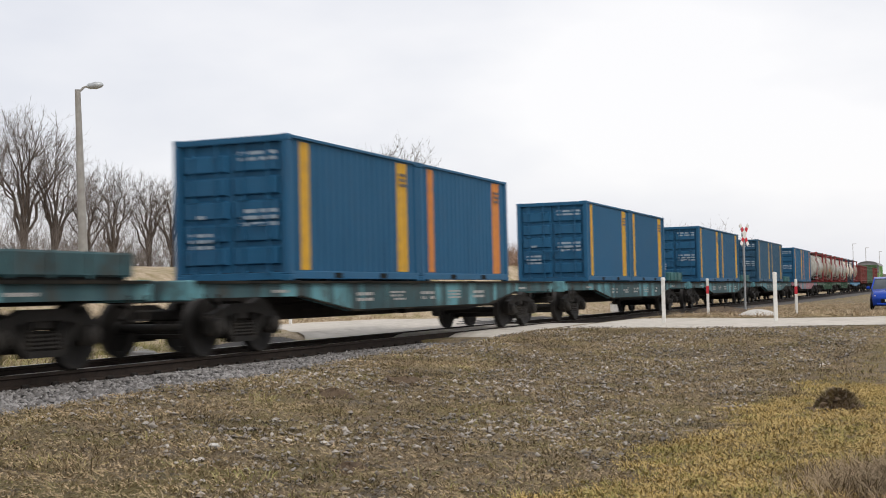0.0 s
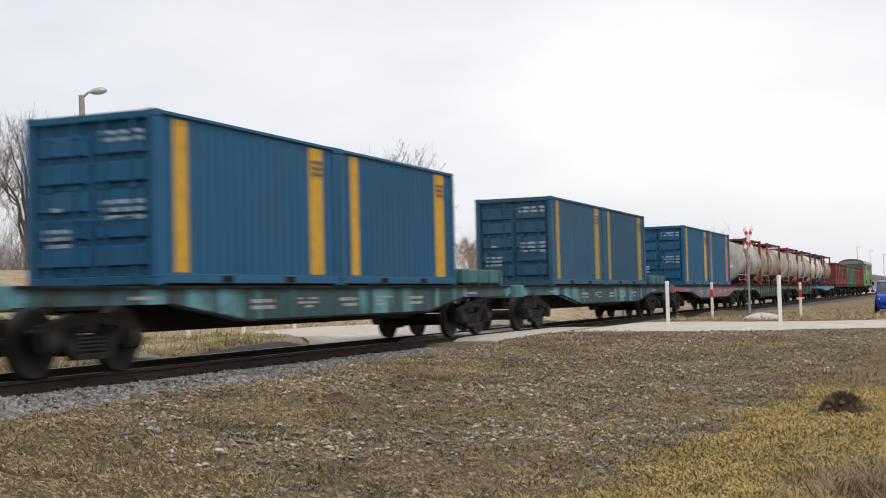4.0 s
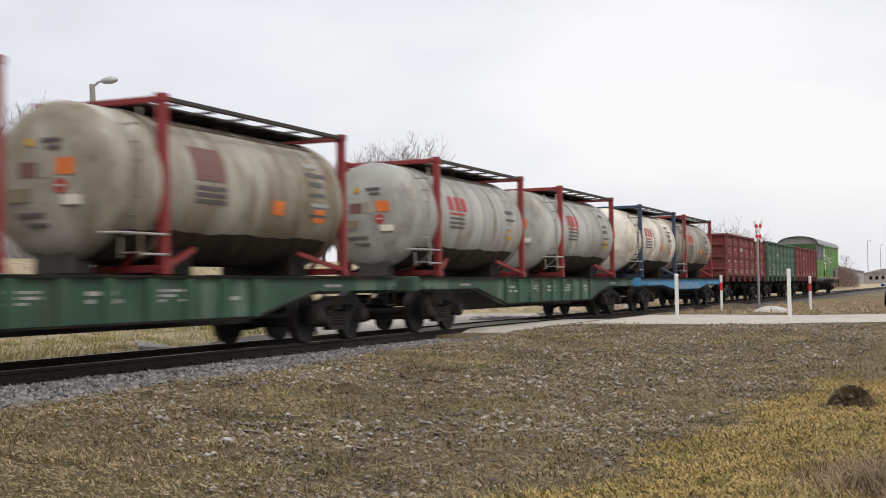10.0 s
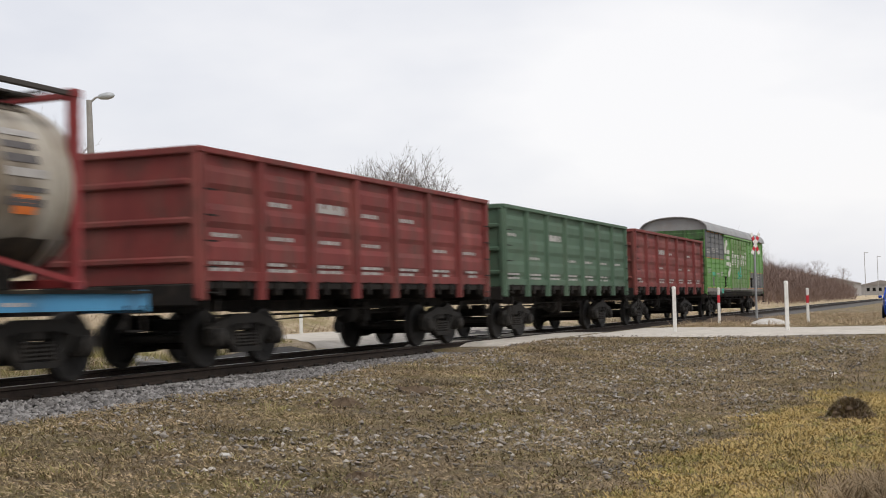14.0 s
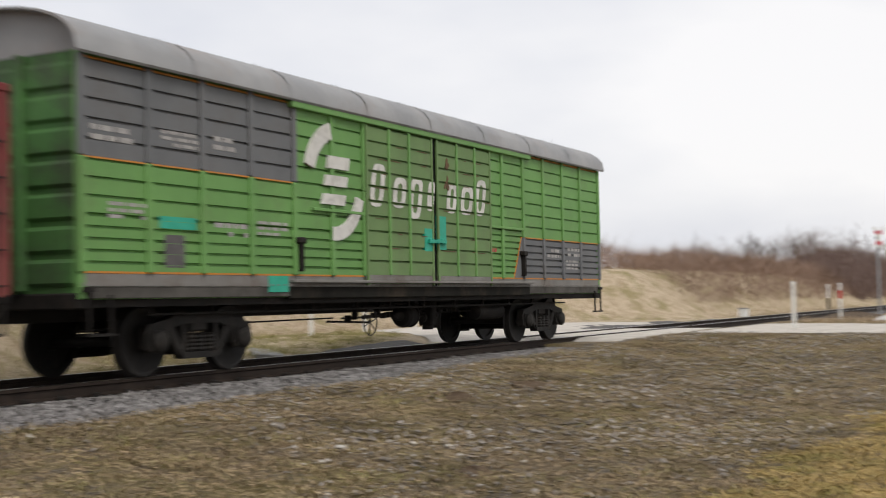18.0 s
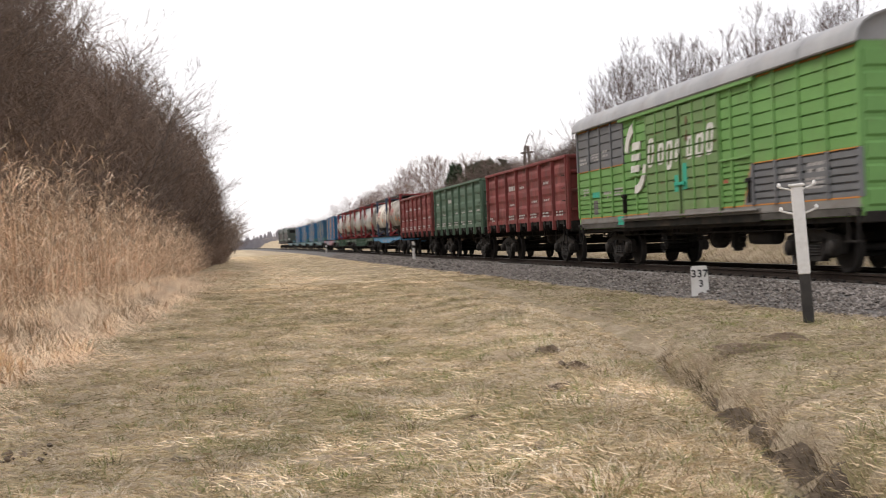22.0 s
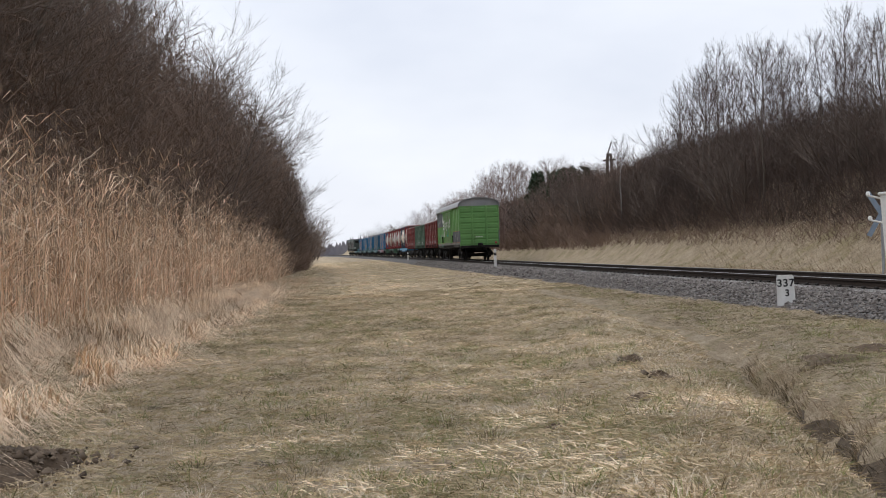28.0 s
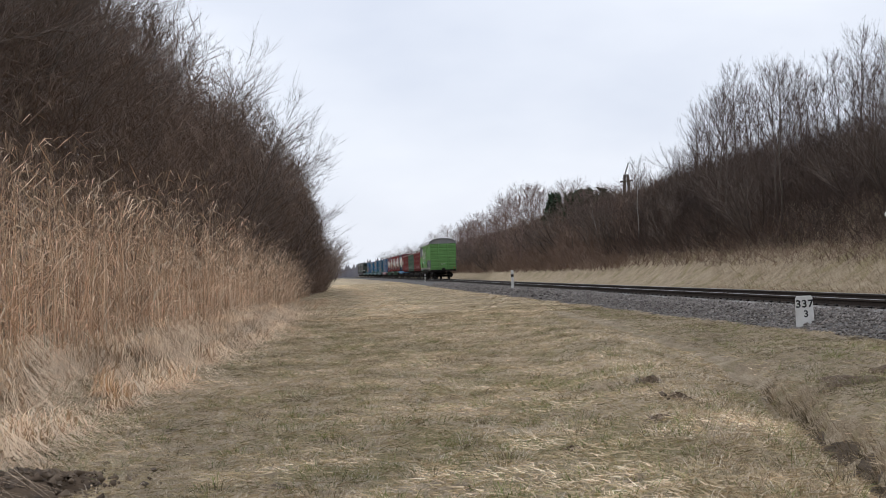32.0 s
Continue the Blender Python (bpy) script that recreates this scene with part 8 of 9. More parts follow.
# ---------------------------------------------------------------- ground cover


def island_mat(name, colors, rough=0.9, patch=0.55, size=2.2, low=0.58, high=1.34):
    """Each blade or stone takes its own tone from a few colours."""
    m = bpy.data.materials.new(name)
    m.use_nodes = True
    n, l = m.node_tree.nodes, m.node_tree.links
    b = n["Principled BSDF"]
    b.inputs["Roughness"].default_value = rough
    g = n.new("ShaderNodeNewGeometry")
    r = n.new("ShaderNodeValToRGB")
    els = r.color_ramp.elements
    els[0].position, els[0].color = 0.0, (*colors[0], 1)
    els[1].position, els[1].color = 1.0, (*colors[-1], 1)
    for k, c in enumerate(colors[1:-1]):
        e = els.new((k + 1) / (len(colors) - 1))
        e.color = (*c, 1)
    p_ = node(n, "ShaderNodeTexNoise", Scale=size, Detail=6.0, Roughness=0.65)
    l.new(g.outputs["Position"], p_.inputs["Vector"])
    pr = n.new("ShaderNodeMapRange")
    pr.inputs["From Min"].default_value, pr.inputs["From Max"].default_value = 0.34, 0.66
    l.new(p_.outputs["Fac"], pr.inputs["Value"])
    mx = n.new("ShaderNodeMix")
    mx.inputs[0].default_value = patch
    l.new(g.outputs["Random Per Island"], mx.inputs[2])
    l.new(pr.outputs[0], mx.inputs[3])
    l.new(mx.outputs[0], r.inputs["Fac"])
    q = node(n, "ShaderNodeTexNoise", Scale=0.9, Detail=7.0, Roughness=0.65)
    l.new(g.outputs["Position"], q.inputs["Vector"])
    mr = n.new("ShaderNodeMapRange")
    mr.inputs["From Min"].default_value, mr.inputs["From Max"].default_value = 0.33, 0.67
    mr.inputs["To Min"].default_value, mr.inputs["To Max"].default_value = low, high
    l.new(q.outputs["Fac"], mr.inputs["Value"])
    hs = n.new("ShaderNodeHueSaturation")
    l.new(mr.outputs[0], hs.inputs["Value"])
    l.new(r.outputs["Color"], hs.inputs["Color"])
    l.new(hs.outputs["Color"], b.inputs["Base Color"])
    return m


M_STRAW = island_mat("straw_blades", [(0.286, 0.206, 0.125), (0.498, 0.381, 0.250), (0.784, 0.649, 0.480), (0.594, 0.464, 0.320), (0.742, 0.639, 0.490)])
M_STRAW_PALE = island_mat("pale_straw", [(0.42, 0.325, 0.215), (0.60, 0.49, 0.36), (0.70, 0.61, 0.48), (0.54, 0.43, 0.31)])
M_FALLEN = island_mat("fallen_reed_straw", [(0.479, 0.319, 0.189), (0.752, 0.541, 0.354), (0.900, 0.736, 0.520), (0.650, 0.453, 0.285)])
M_GRASS_GREEN = island_mat("fresh_green_blades", [(0.085, 0.115, 0.026), (0.15, 0.182, 0.048), (0.26, 0.265, 0.085), (0.12, 0.150, 0.038), (0.36, 0.33, 0.14)])
M_LITTER = island_mat("straw_litter", [(0.242, 0.170, 0.102), (0.275, 0.233, 0.107), (0.572, 0.440, 0.281), (0.407, 0.323, 0.173), (0.770, 0.604, 0.428), (0.900, 0.806, 0.612)], patch=0.5, size=0.9, low=0.66, high=1.4)
M_LITTER_EAST = island_mat("brown_litter", [(0.09, 0.060, 0.034), (0.235, 0.168, 0.092), (0.40, 0.30, 0.185), (0.20, 0.162, 0.062), (0.54, 0.43, 0.295)], patch=0.5, size=1.1)
M_PATH = island_mat("trodden_grass", [(0.335, 0.263, 0.113), (0.571, 0.432, 0.238), (0.845, 0.653, 0.432), (0.621, 0.466, 0.259), (0.900, 0.770, 0.529)])
M_VERGE = island_mat("verge_blades", [(0.13, 0.105, 0.055), (0.25, 0.195, 0.115), (0.44, 0.35, 0.225), (0.19, 0.175, 0.065), (0.54, 0.44, 0.31)])
M_STRAW_EAST = island_mat("dry_blades", [(0.085, 0.060, 0.032), (0.17, 0.125, 0.066), (0.32, 0.24, 0.14), (0.20, 0.165, 0.065), (0.46, 0.37, 0.24)])
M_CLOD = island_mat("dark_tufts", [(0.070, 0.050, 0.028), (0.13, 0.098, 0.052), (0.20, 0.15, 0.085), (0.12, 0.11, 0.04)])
M_STRAW_BANK = island_mat("bank_straw", [(0.20, 0.138, 0.082), (0.38, 0.285, 0.182), (0.53, 0.42, 0.285), (0.29, 0.21, 0.125), (0.25, 0.165, 0.10)], size=0.9)
M_TUSSOCK = island_mat("tussock_blades", [(0.10, 0.072, 0.04), (0.20, 0.146, 0.085), (0.32, 0.24, 0.15), (0.16, 0.115, 0.062)])
M_MOSS = island_mat("green_blades", [(0.105, 0.115, 0.030), (0.215, 0.205, 0.062), (0.38, 0.325, 0.145), (0.175, 0.180, 0.052), (0.48, 0.40, 0.22)])
M_MOSS_EAST = island_mat("mossy_blades", [(0.195, 0.160, 0.048), (0.35, 0.258, 0.085), (0.47, 0.335, 0.14), (0.235, 0.208, 0.054), (0.55, 0.395, 0.19)], patch=0.75, size=1.4, low=0.8, high=1.2)
M_REED = island_mat("reed_stalks", [(0.510, 0.303, 0.172), (0.812, 0.556, 0.369), (0.650, 0.418, 0.255), (0.900, 0.748, 0.541), (0.719, 0.462, 0.291)], patch=0.3, size=0.8)
M_STONES = island_mat("ballast_stones", [(0.052, 0.048, 0.046), (0.150, 0.142, 0.138), (0.30, 0.287, 0.278), (0.090, 0.082, 0.076), (0.205, 0.194, 0.188)], patch=0.0, low=0.85, high=1.15)
M_STONES_WEST = island_mat("ballast_stones_brown", [(0.042, 0.035, 0.031), (0.12, 0.105, 0.094), (0.235, 0.212, 0.195), (0.070, 0.057, 0.047), (0.165, 0.142, 0.125)], patch=0.0, low=0.8, high=1.15)
M_PEBBLE = island_mat("pebbles", [(0.12, 0.10, 0.08), (0.21, 0.185, 0.157), (0.43, 0.395, 0.35), (0.16, 0.136, 0.112), (0.27, 0.24, 0.206)], patch=0.0)


def patchy(x, y, s, seed):
    """Smooth patches between 0 and 1."""
    return 0.5 + 0.25 * (np.sin(x * s + 1.7 * np.sin(y * s * 0.8 + seed)) + np.sin(y * s * 1.3 + 1.5 * np.sin(x * s * 0.7 + 2 * seed)))


def blades(name, x, y, height, lean, width, seed, material, lift=0.0, droop=0.25, toward=None):
    """One bent blade at each place."""
    rr = np.random.RandomState(seed)
    n = len(x)
    z = ground_z(x, y) + lift - 0.01
    a = rr.uniform(0, 2 * np.pi, n) if toward is None else toward + rr.normal(0, 0.6, n)
    lx, ly = np.cos(a) * lean * height, np.sin(a) * lean * height
    b = rr.uniform(0, 2 * np.pi, n)
    wx, wy = np.cos(b) * width / 2, np.sin(b) * width / 2
    hz = height * np.sqrt(np.clip(1 - lean ** 2, 0.03, 1))
    P = np.zeros((n, 5, 3))
    P[:, 0] = np.stack([x - wx, y - wy, z], -1)
    P[:, 1] = np.stack([x + wx, y + wy, z], -1)
    P[:, 2] = np.stack([x + lx * 0.45 - wx * 0.8, y + ly * 0.45 - wy * 0.8, z + hz * 0.62], -1)
    P[:, 3] = np.stack([x + lx * 0.45 + wx * 0.8, y + ly * 0.45 + wy * 0.8, z + hz * 0.62], -1)
    P[:, 4] = np.stack([x + lx * 1.15, y + ly * 1.15, z + hz * (1 - droop * lean)], -1)
    k = np.arange(n)[:, None] * 5
    f = np.concatenate([k + [0, 1, 3], k + [0, 3, 2], k + [2, 3, 4]], 1).reshape(-1, 3)
    return raw_mesh(name, P.reshape(-1, 3), f, material)


def scatter(n, x0, x1, y0, y1, seed, power=1.0, near=0.0):
    """Places that thin out with distance from x = near."""
    rr = np.random.RandomState(seed)
    u = rr.uniform(0, 1, n) ** power
    return x0 + (x1 - x0) * u, rr.uniform(y0, y1, n), rr


def clumps(count, per, x0, x1, y0, y1, power, radius, seed):
    """Blades gathered in tufts; also gives each blade's offset from its tuft, in radii."""
    rr = np.random.RandomState(seed)
    cx = x0 + (x1 - x0) * rr.uniform(0, 1, count) ** power
    cy = rr.uniform(y0, y1, count)
    rad = radius * rr.uniform(0.5, 1.6, count)
    k = np.repeat(np.arange(count), per)
    dx, dy = rr.normal(0, 0.5, len(k)), rr.normal(0, 0.5, len(k))
    return cx[k] + dx * rad[k], cy[k] + dy * rad[k], np.hypot(dx, dy), np.arctan2(dy, dx), rad[k] / radius, rr


def litter(name, x, y, length, width, seed, material, label):
    """Short dead stalks lying on the turf."""
    rr = np.random.RandomState(seed)
    n = len(x)
    a = rr.uniform(0, 6.283, n)
    ln = length * rr.uniform(0.4, 1.4, n)
    dx, dy = np.cos(a) * ln, np.sin(a) * ln
    w = width * rr.uniform(0.6, 1.4, n)
    z = ground_z(x, y) + rr.uniform(0.0, 0.03, n)
    P = np.zeros((n, 3, 3))
    P[:, 0] = np.stack([x - np.sin(a) * w, y + np.cos(a) * w, z], -1)
    P[:, 1] = np.stack([x + np.sin(a) * w, y - np.cos(a) * w, z + rr.uniform(0, 0.012, n)], -1)
    P[:, 2] = np.stack([x + dx, y + dy, z + rr.uniform(-0.005, 0.045, n)], -1)
    solid(name, raw_mesh(name, P.reshape(-1, 3), np.arange(3 * n).reshape(-1, 3), material), None, label, "grass", kind="stuff")


def west_turf():
    x, y, rr = scatter(190000, -5.5, -46.0, -4.6, 9.0, 91, 1.6)
    ok = (y < track_y(x) - FOOT + 0.1) & (np.abs(y - curve(x, DITCH)) > 0.22)
    x2, y2 = rr.uniform(-7.0, 6.5, 24000), rr.uniform(2.8, 9.1, 24000)
    litter("straw_litter_middle", x2, y2, 0.085, 0.005, 97, M_LITTER, "short dead straw lying over the turf")
    x, y = x[ok], y[ok]
    over = (y > curve(x, DITCH) + rr.normal(0.2, 0.25, len(x))) & (x < -10 + rr.normal(0, 2.0, len(x)))
    litter("straw_litter_west", x[~over], y[~over], 0.12, 0.0022, 92, M_LITTER, "short dead straw lying over the turf")
    litter("verge_litter", x[over], y[over], 0.10, 0.0024, 98, M_VERGE, "short grey-brown dead stalks on the verge")
    x, y, rr = scatter(110000, -5.0, -60.0, -4.6, 9.3, 1, 1.7)
    path = np.exp(-((y - (0.9 - 0.045 * (x + 19))) / 1.1) ** 2)
    ditch = curve(x, DITCH)
    inside = np.abs(y - ditch - 0.10 * np.sin(x * 2.1) - 0.06 * np.sin(x * 4.7)) < 0.30
    ok = (y < track_y(x) - FOOT + 0.1) & ~(inside & (x > -32))
    x, y, path, ditch = x[ok], y[ok], path[ok], ditch[ok]
    n = len(x)
    tuft = patchy(x, y, 1.9, 3.0)
    hgt = 0.025 + 0.085 * rr.uniform(0, 1, n) ** 1.6 * (0.3 + tuft)
    lean = np.clip(rr.uniform(0.55, 1.06, n), 0, 0.988)
    trod = rr.uniform(0, 1, n) < 0.9 * path
    green = ~trod & (patchy(x, y, 0.75, 7.0) + rr.normal(0, 0.18, n) > 0.53)
    over = (y > ditch + rr.normal(0.1, 0.2, n)) & (x < -10 + rr.normal(0, 2.0, n))
    green, trod = green & ~over, trod & ~over
    dry = ~green & ~trod & ~over
    solid("verge_grass", blades("verge_grass", x[over], y[over], hgt[over], lean[over], 0.0055, 8, M_VERGE), None, "short grey-brown grass of the verge", "grass", kind="stuff")
    solid("dry_grass_west", blades("dry_grass_west", x[dry], y[dry], hgt[dry] * 1.25, lean[dry], 0.0055, 2, M_STRAW), None, "matted pale straw-coloured winter grass", "grass", kind="stuff")
    solid("green_grass_west", blades("green_grass_west", x[green], y[green], hgt[green] * 0.9, lean[green] * 0.9, 0.0055, 3, M_MOSS), None, "mossy green tufts among the straw", "grass", kind="stuff")
    solid("trodden_grass", blades("trodden_grass", x[trod], y[trod], hgt[trod] * 0.7, lean[trod], 0.0055, 4, M_PATH), None, "short trodden green-brown grass of the path", "grass", kind="stuff")
    # pale ridge beside the ditch, with drooping tufts
    x, y, d, a, k, rr = clumps(420, 26, -6.0, -36, -1.0, 0.0, 1.4, 0.20, 12)
    y = y + curve(x, DITCH) - 0.45 - 0.25 * np.abs(rr.normal(0, 1, len(x)))
    ok = y < curve(x, DITCH) - 0.30
    x, y, d, a, k = x[ok], y[ok], d[ok], a[ok], k[ok]
    n = len(x)
    hgt, lean, close = (0.06 + 0.12 * rr.uniform(0, 1, n)) * k, np.clip(0.62 + 0.4 * d + rr.normal(0, 0.12, n), 0.1, 0.985), x > -12.5 + rr.normal(0, 1.2, n)
    solid("ridge_straw", blades("ridge_straw", x[~close], y[~close], hgt[~close], lean[~close], 0.006, 13, M_STRAW_PALE, toward=a[~close]), None, "pale bleached straw on the ridge beside the ditch", "grass", kind="stuff")
    solid("ridge_grass", blades("ridge_grass", x[close], y[close], hgt[close] * 1.2, lean[close], 0.005, 15, M_STRAW_BANK, toward=a[close]), None, "reddish-brown dry grass beside the ditch", "grass", kind="stuff")
    # pale straw on the crown between the ruts of the path
    rr = np.random.RandomState(102)
    x = -6.5 - 34 * rr.uniform(0, 1, 9000) ** 1.3
    y = -0.083 * x - 0.5 + 0.18 * np.sin(x * 0.7) + rr.normal(0, 0.16, 9000) * (0.6 + 0.6 * patchy(x, x, 1.1, 2.0))
    solid("path_crown_straw", blades("path_crown_straw", x, y, rr.uniform(0.03, 0.12, 9000), rr.uniform(0.6, 0.985, 9000), 0.005, 103, M_STRAW_PALE), None, "pale straw on the crown of the path", "grass", kind="stuff")
    # coarser grass where the path runs on into the distance
    rr = np.random.RandomState(99)
    x = -42 - 150 * rr.uniform(0, 1, 60000) ** 1.5
    y = curve(x, [(-200, 1.2), (-110, -0.8), (-88, -1.8), (-42, -3.2)]) + rr.uniform(0, 1, 60000) * (track_y(x) - FOOT - curve(x, [(-200, 1.2), (-110, -0.8), (-88, -1.8), (-42, -3.2)]))
    worn = np.abs(y - (0.9 - 0.045 * (x + 19)) * np.clip((x + 200) / 150, 0.2, 1)) < 1.3 + 0.4 * np.sin(x * 0.3)
    litter("far_path_grass", x[worn], y[worn], 0.24, 0.012, 100, M_PATH, "trodden green-brown grass where the path runs on")
    litter("far_verge_grass", x[~worn], y[~worn], 0.26, 0.012, 101, M_LITTER, "dead straw over the turf along the line")
    # withered grass, dark to give the ditch deep shade, straw hanging over its rims
    rr = np.random.RandomState(71)
    n = 4200
    x = -6.0 - 10.0 * rr.uniform(0, 1, n)
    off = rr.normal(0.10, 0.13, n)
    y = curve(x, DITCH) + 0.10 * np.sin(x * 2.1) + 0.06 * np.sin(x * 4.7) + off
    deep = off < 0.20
    for name, ok, material, seed, label in (("ditch_grass", deep, M_CLOD, 72, "withered grass in the ditch, darkened for deep shade"), ("ditch_rim_grass", ~deep, M_STRAW_BANK, 73, "brown straw on the rim of the ditch")):
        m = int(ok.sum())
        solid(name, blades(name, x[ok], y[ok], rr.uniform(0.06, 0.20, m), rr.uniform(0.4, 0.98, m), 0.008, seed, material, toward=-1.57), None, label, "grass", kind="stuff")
    # scattered tufts, straw and dark green
    for name, count, material, seed, label in (("straw_tufts", 650, M_STRAW_PALE, 14, "pale straw tufts in the turf"), ("green_tufts", 1000, M_GRASS_GREEN, 15, "green grass tufts in the turf"), ("dark_tufts", 420, M_CLOD, 16, "withered dark brown tufts in the turf")):
        x, y, d, a, k, rr = clumps(count, 46, -6.0, -42, -3.6, 8.6, 1.5, 0.18, seed)
        ok = np.abs(y - curve(x, DITCH)) > 0.45
        x, y, d, a, k = x[ok], y[ok], d[ok], a[ok], k[ok]
        n = len(x)
        solid(name, blades(name, x, y, (0.05 + 0.115 * rr.uniform(0, 1, n)) * k, np.clip(0.5 + 0.5 * d + rr.normal(0, 0.12, n), 0.2, 0.985), 0.0048, seed, material, toward=a), None, label, "grass", kind="stuff")
    # short upright grass over the path and its sides, green in patches
    x, y, rr = scatter(120000, -6.0, -40.0, -3.6, 7.0, 120, 1.5)
    ok = y < curve(x, DITCH) - 0.25
    x, y = x[ok], y[ok]
    n = len(x)
    patch = patchy(x, y, 1.7, 11.0)
    rut = np.exp(-((y - (0.9 - 0.045 * (x + 19))) / 1.0) ** 2)
    hgt = (0.022 + 0.075 * rr.uniform(0, 1, n) ** 1.8 * (0.25 + patch)) * (1 - 0.45 * rut)
    lean = np.clip(rr.uniform(0.1, 0.95, n), 0, 0.98)
    green = patchy(x, y, 0.9, 4.0) + rr.normal(0, 0.16, n) > 0.66
    pale = ~green & (rr.uniform(0, 1, n) < 0.6)
    for name, ok, material, seed, label in (("upright_green_grass", green, M_GRASS_GREEN, 121, "fresh green grass among the straw"), ("upright_pale_grass", pale, M_STRAW_PALE, 122, "short bleached grass stubble"), ("upright_brown_grass", ~green & ~pale, M_STRAW, 123, "short brown grass stubble")):
        solid(name, blades(name, x[ok], y[ok], hgt[ok], lean[ok], 0.0045, seed, material), None, label, "grass", kind="stuff")


def east_turf():
    x, y, rr = scatter(155000, 5.5, 29.0, -0.8, 9.2, 93, 1.3)
    ok = (y < track_y(x) - FOOT + 0.1)
    x, y = x[ok], y[ok]
    moss = (y < 2.85 - 0.095 * (x - 9.8) + 0.25 * np.sin(x * 1.7) + 0.10 * np.sin(x * 5.3) + rr.normal(0, 0.12, len(x)))
    litter("straw_litter_east", x[~moss], y[~moss], 0.05, 0.0042, 94, M_LITTER_EAST, "short brown dead stalks lying over the turf")
    x, y, rr = scatter(110000, 7.8, 19.0, -0.9, 3.4, 95, 1.15)
    ok = (y < 2.80 - 0.095 * (x - 9.8) + 0.25 * np.sin(x * 1.7) + 0.10 * np.sin(x * 5.3) + rr.normal(0, 0.14, len(x)))
    litter("moss_litter", x[ok], y[ok], 0.035, 0.006, 96, M_MOSS_EAST, "mat of yellow-green moss")
    x, y, rr = scatter(55000, 7.0, 31.0, -1.0, 9.4, 4, 1.35)
    ok = (y < track_y(x) - FOOT + 0.1)
    x, y = x[ok], y[ok]
    n = len(x)
    # mossy strip towards the camera's side
    mossy = (y < 2.85 - 0.095 * (x - 9.8) + 0.25 * np.sin(x * 1.7) + 0.10 * np.sin(x * 5.3))
    stony = patchy(x, y, 1.2, 1.0) + 0.25 * ((y < 6.6) & (x > 9)) + rr.normal(0, 0.15, n)
    keep = mossy | (stony < 0.93)
    x, y, mossy = x[keep], y[keep], mossy[keep]
    n = len(x)
    tuft = patchy(x, y, 2.3, 5.0)
    hgt = np.where(mossy, 0.025 + 0.045 * rr.uniform(0, 1, n), 0.015 + 0.055 * rr.uniform(0, 1, n) ** 1.6 * (0.35 + tuft))
    lean = np.clip(rr.uniform(0.55, 1.05, n), 0, 0.985)
    green = (~mossy) & (patchy(x, y, 1.0, 9.0) + rr.normal(0, 0.18, n) > 0.80)
    dry = ~mossy & ~green
    solid("dry_grass_east", blades("dry_grass_east", x[dry], y[dry], hgt[dry], lean[dry], 0.010, 5, M_STRAW_EAST), None, "short brown winter grass among pebbles", "grass", kind="stuff")
    solid("green_grass_east", blades("green_grass_east", x[green], y[green], hgt[green], lean[green] * 0.9, 0.010, 7, M_MOSS), None, "olive green grass patches among pebbles", "grass", kind="stuff")
    solid("moss_grass_east", blades("moss_grass_east", x[mossy], y[mossy], hgt[mossy], lean[mossy] * 0.85, 0.012, 6, M_MOSS_EAST), None, "yellow-green mossy grass", "grass", kind="stuff")
    x, y, rr = scatter(22000, 8.0, 20.0, -0.9, 3.2, 45, 1.2)
    ok = y < 2.75 - 0.095 * (x - 9.8) + 0.25 * np.sin(x * 1.7) + 0.10 * np.sin(x * 5.3)
    x, y = x[ok], y[ok]
    n = len(x)
    solid("moss_carpet", blades("moss_carpet", x, y, rr.uniform(0.02, 0.055, n) * (0.6 + 0.8 * patchy(x, y, 3.0, 2.0)), rr.uniform(0.3, 0.95, n), 0.013, 46, M_MOSS_EAST), None, "thick yellow-green moss and grass", "grass", kind="stuff")
    for name, count, material, seed, label in (("dark_clods", 1150, M_CLOD, 17, "dark withered clods in the turf"), ("brown_tufts", 260, M_STRAW_EAST, 18, "brown grass tufts among pebbles"), ("moss_tufts", 200, M_MOSS, 19, "green tufts among pebbles")):
        x, y, d, a, k, rr = clumps(count, 40, 8.0, 29, 1.2, 9.0, 1.2, 0.25, seed)
        n = len(x)
        solid(name, blades(name, x, y, (0.03 + 0.07 * rr.uniform(0, 1, n)) * k, np.clip(0.45 + 0.5 * d + rr.normal(0, 0.15, n), 0.1, 0.985), 0.010, seed, material, toward=a), None, label, "grass", kind="stuff")
    # withered grass over the molehill
    rr = np.random.RandomState(47)
    n = 2600
    a, d = rr.uniform(0, 6.283, n), np.sqrt(rr.uniform(0, 1, n))
    x, y = 15.7 + 0.29 * d * np.cos(a), 1.28 + 0.27 * d * np.sin(a)
    solid("molehill_grass", blades("molehill_grass", x, y, rr.uniform(0.03, 0.10, n), rr.uniform(0.6, 0.98, n), 0.009, 48, M_STRAW_EAST, lift=0.25 * (1 - d ** 2.2) ** 0.9, toward=a), None, "dark withered grass over the molehill", "grass", kind="stuff")
    # long dry tussock at the corner, and grass over the far bank
    rr = np.random.RandomState(8)
    x = rr.normal(10.3, 0.55, 7000)
    y = rr.normal(0.50, 0.30, 7000)
    solid("tussock", blades("tussock", x, y, rr.uniform(0.10, 0.32, 7000), rr.uniform(0.55, 0.98, 7000), 0.007, 9, M_TUSSOCK), None, "long dry brown grass tussock", "grass", kind="stuff")
    x, y, rr = scatter(42000, -55, 100, YC + 3.2, YC + 12.0, 10, 1.0)
    ok = ~((x > 22) & (x < 60) & (y < YC + 9))
    x, y = x[ok], y[ok]
    n = len(x)
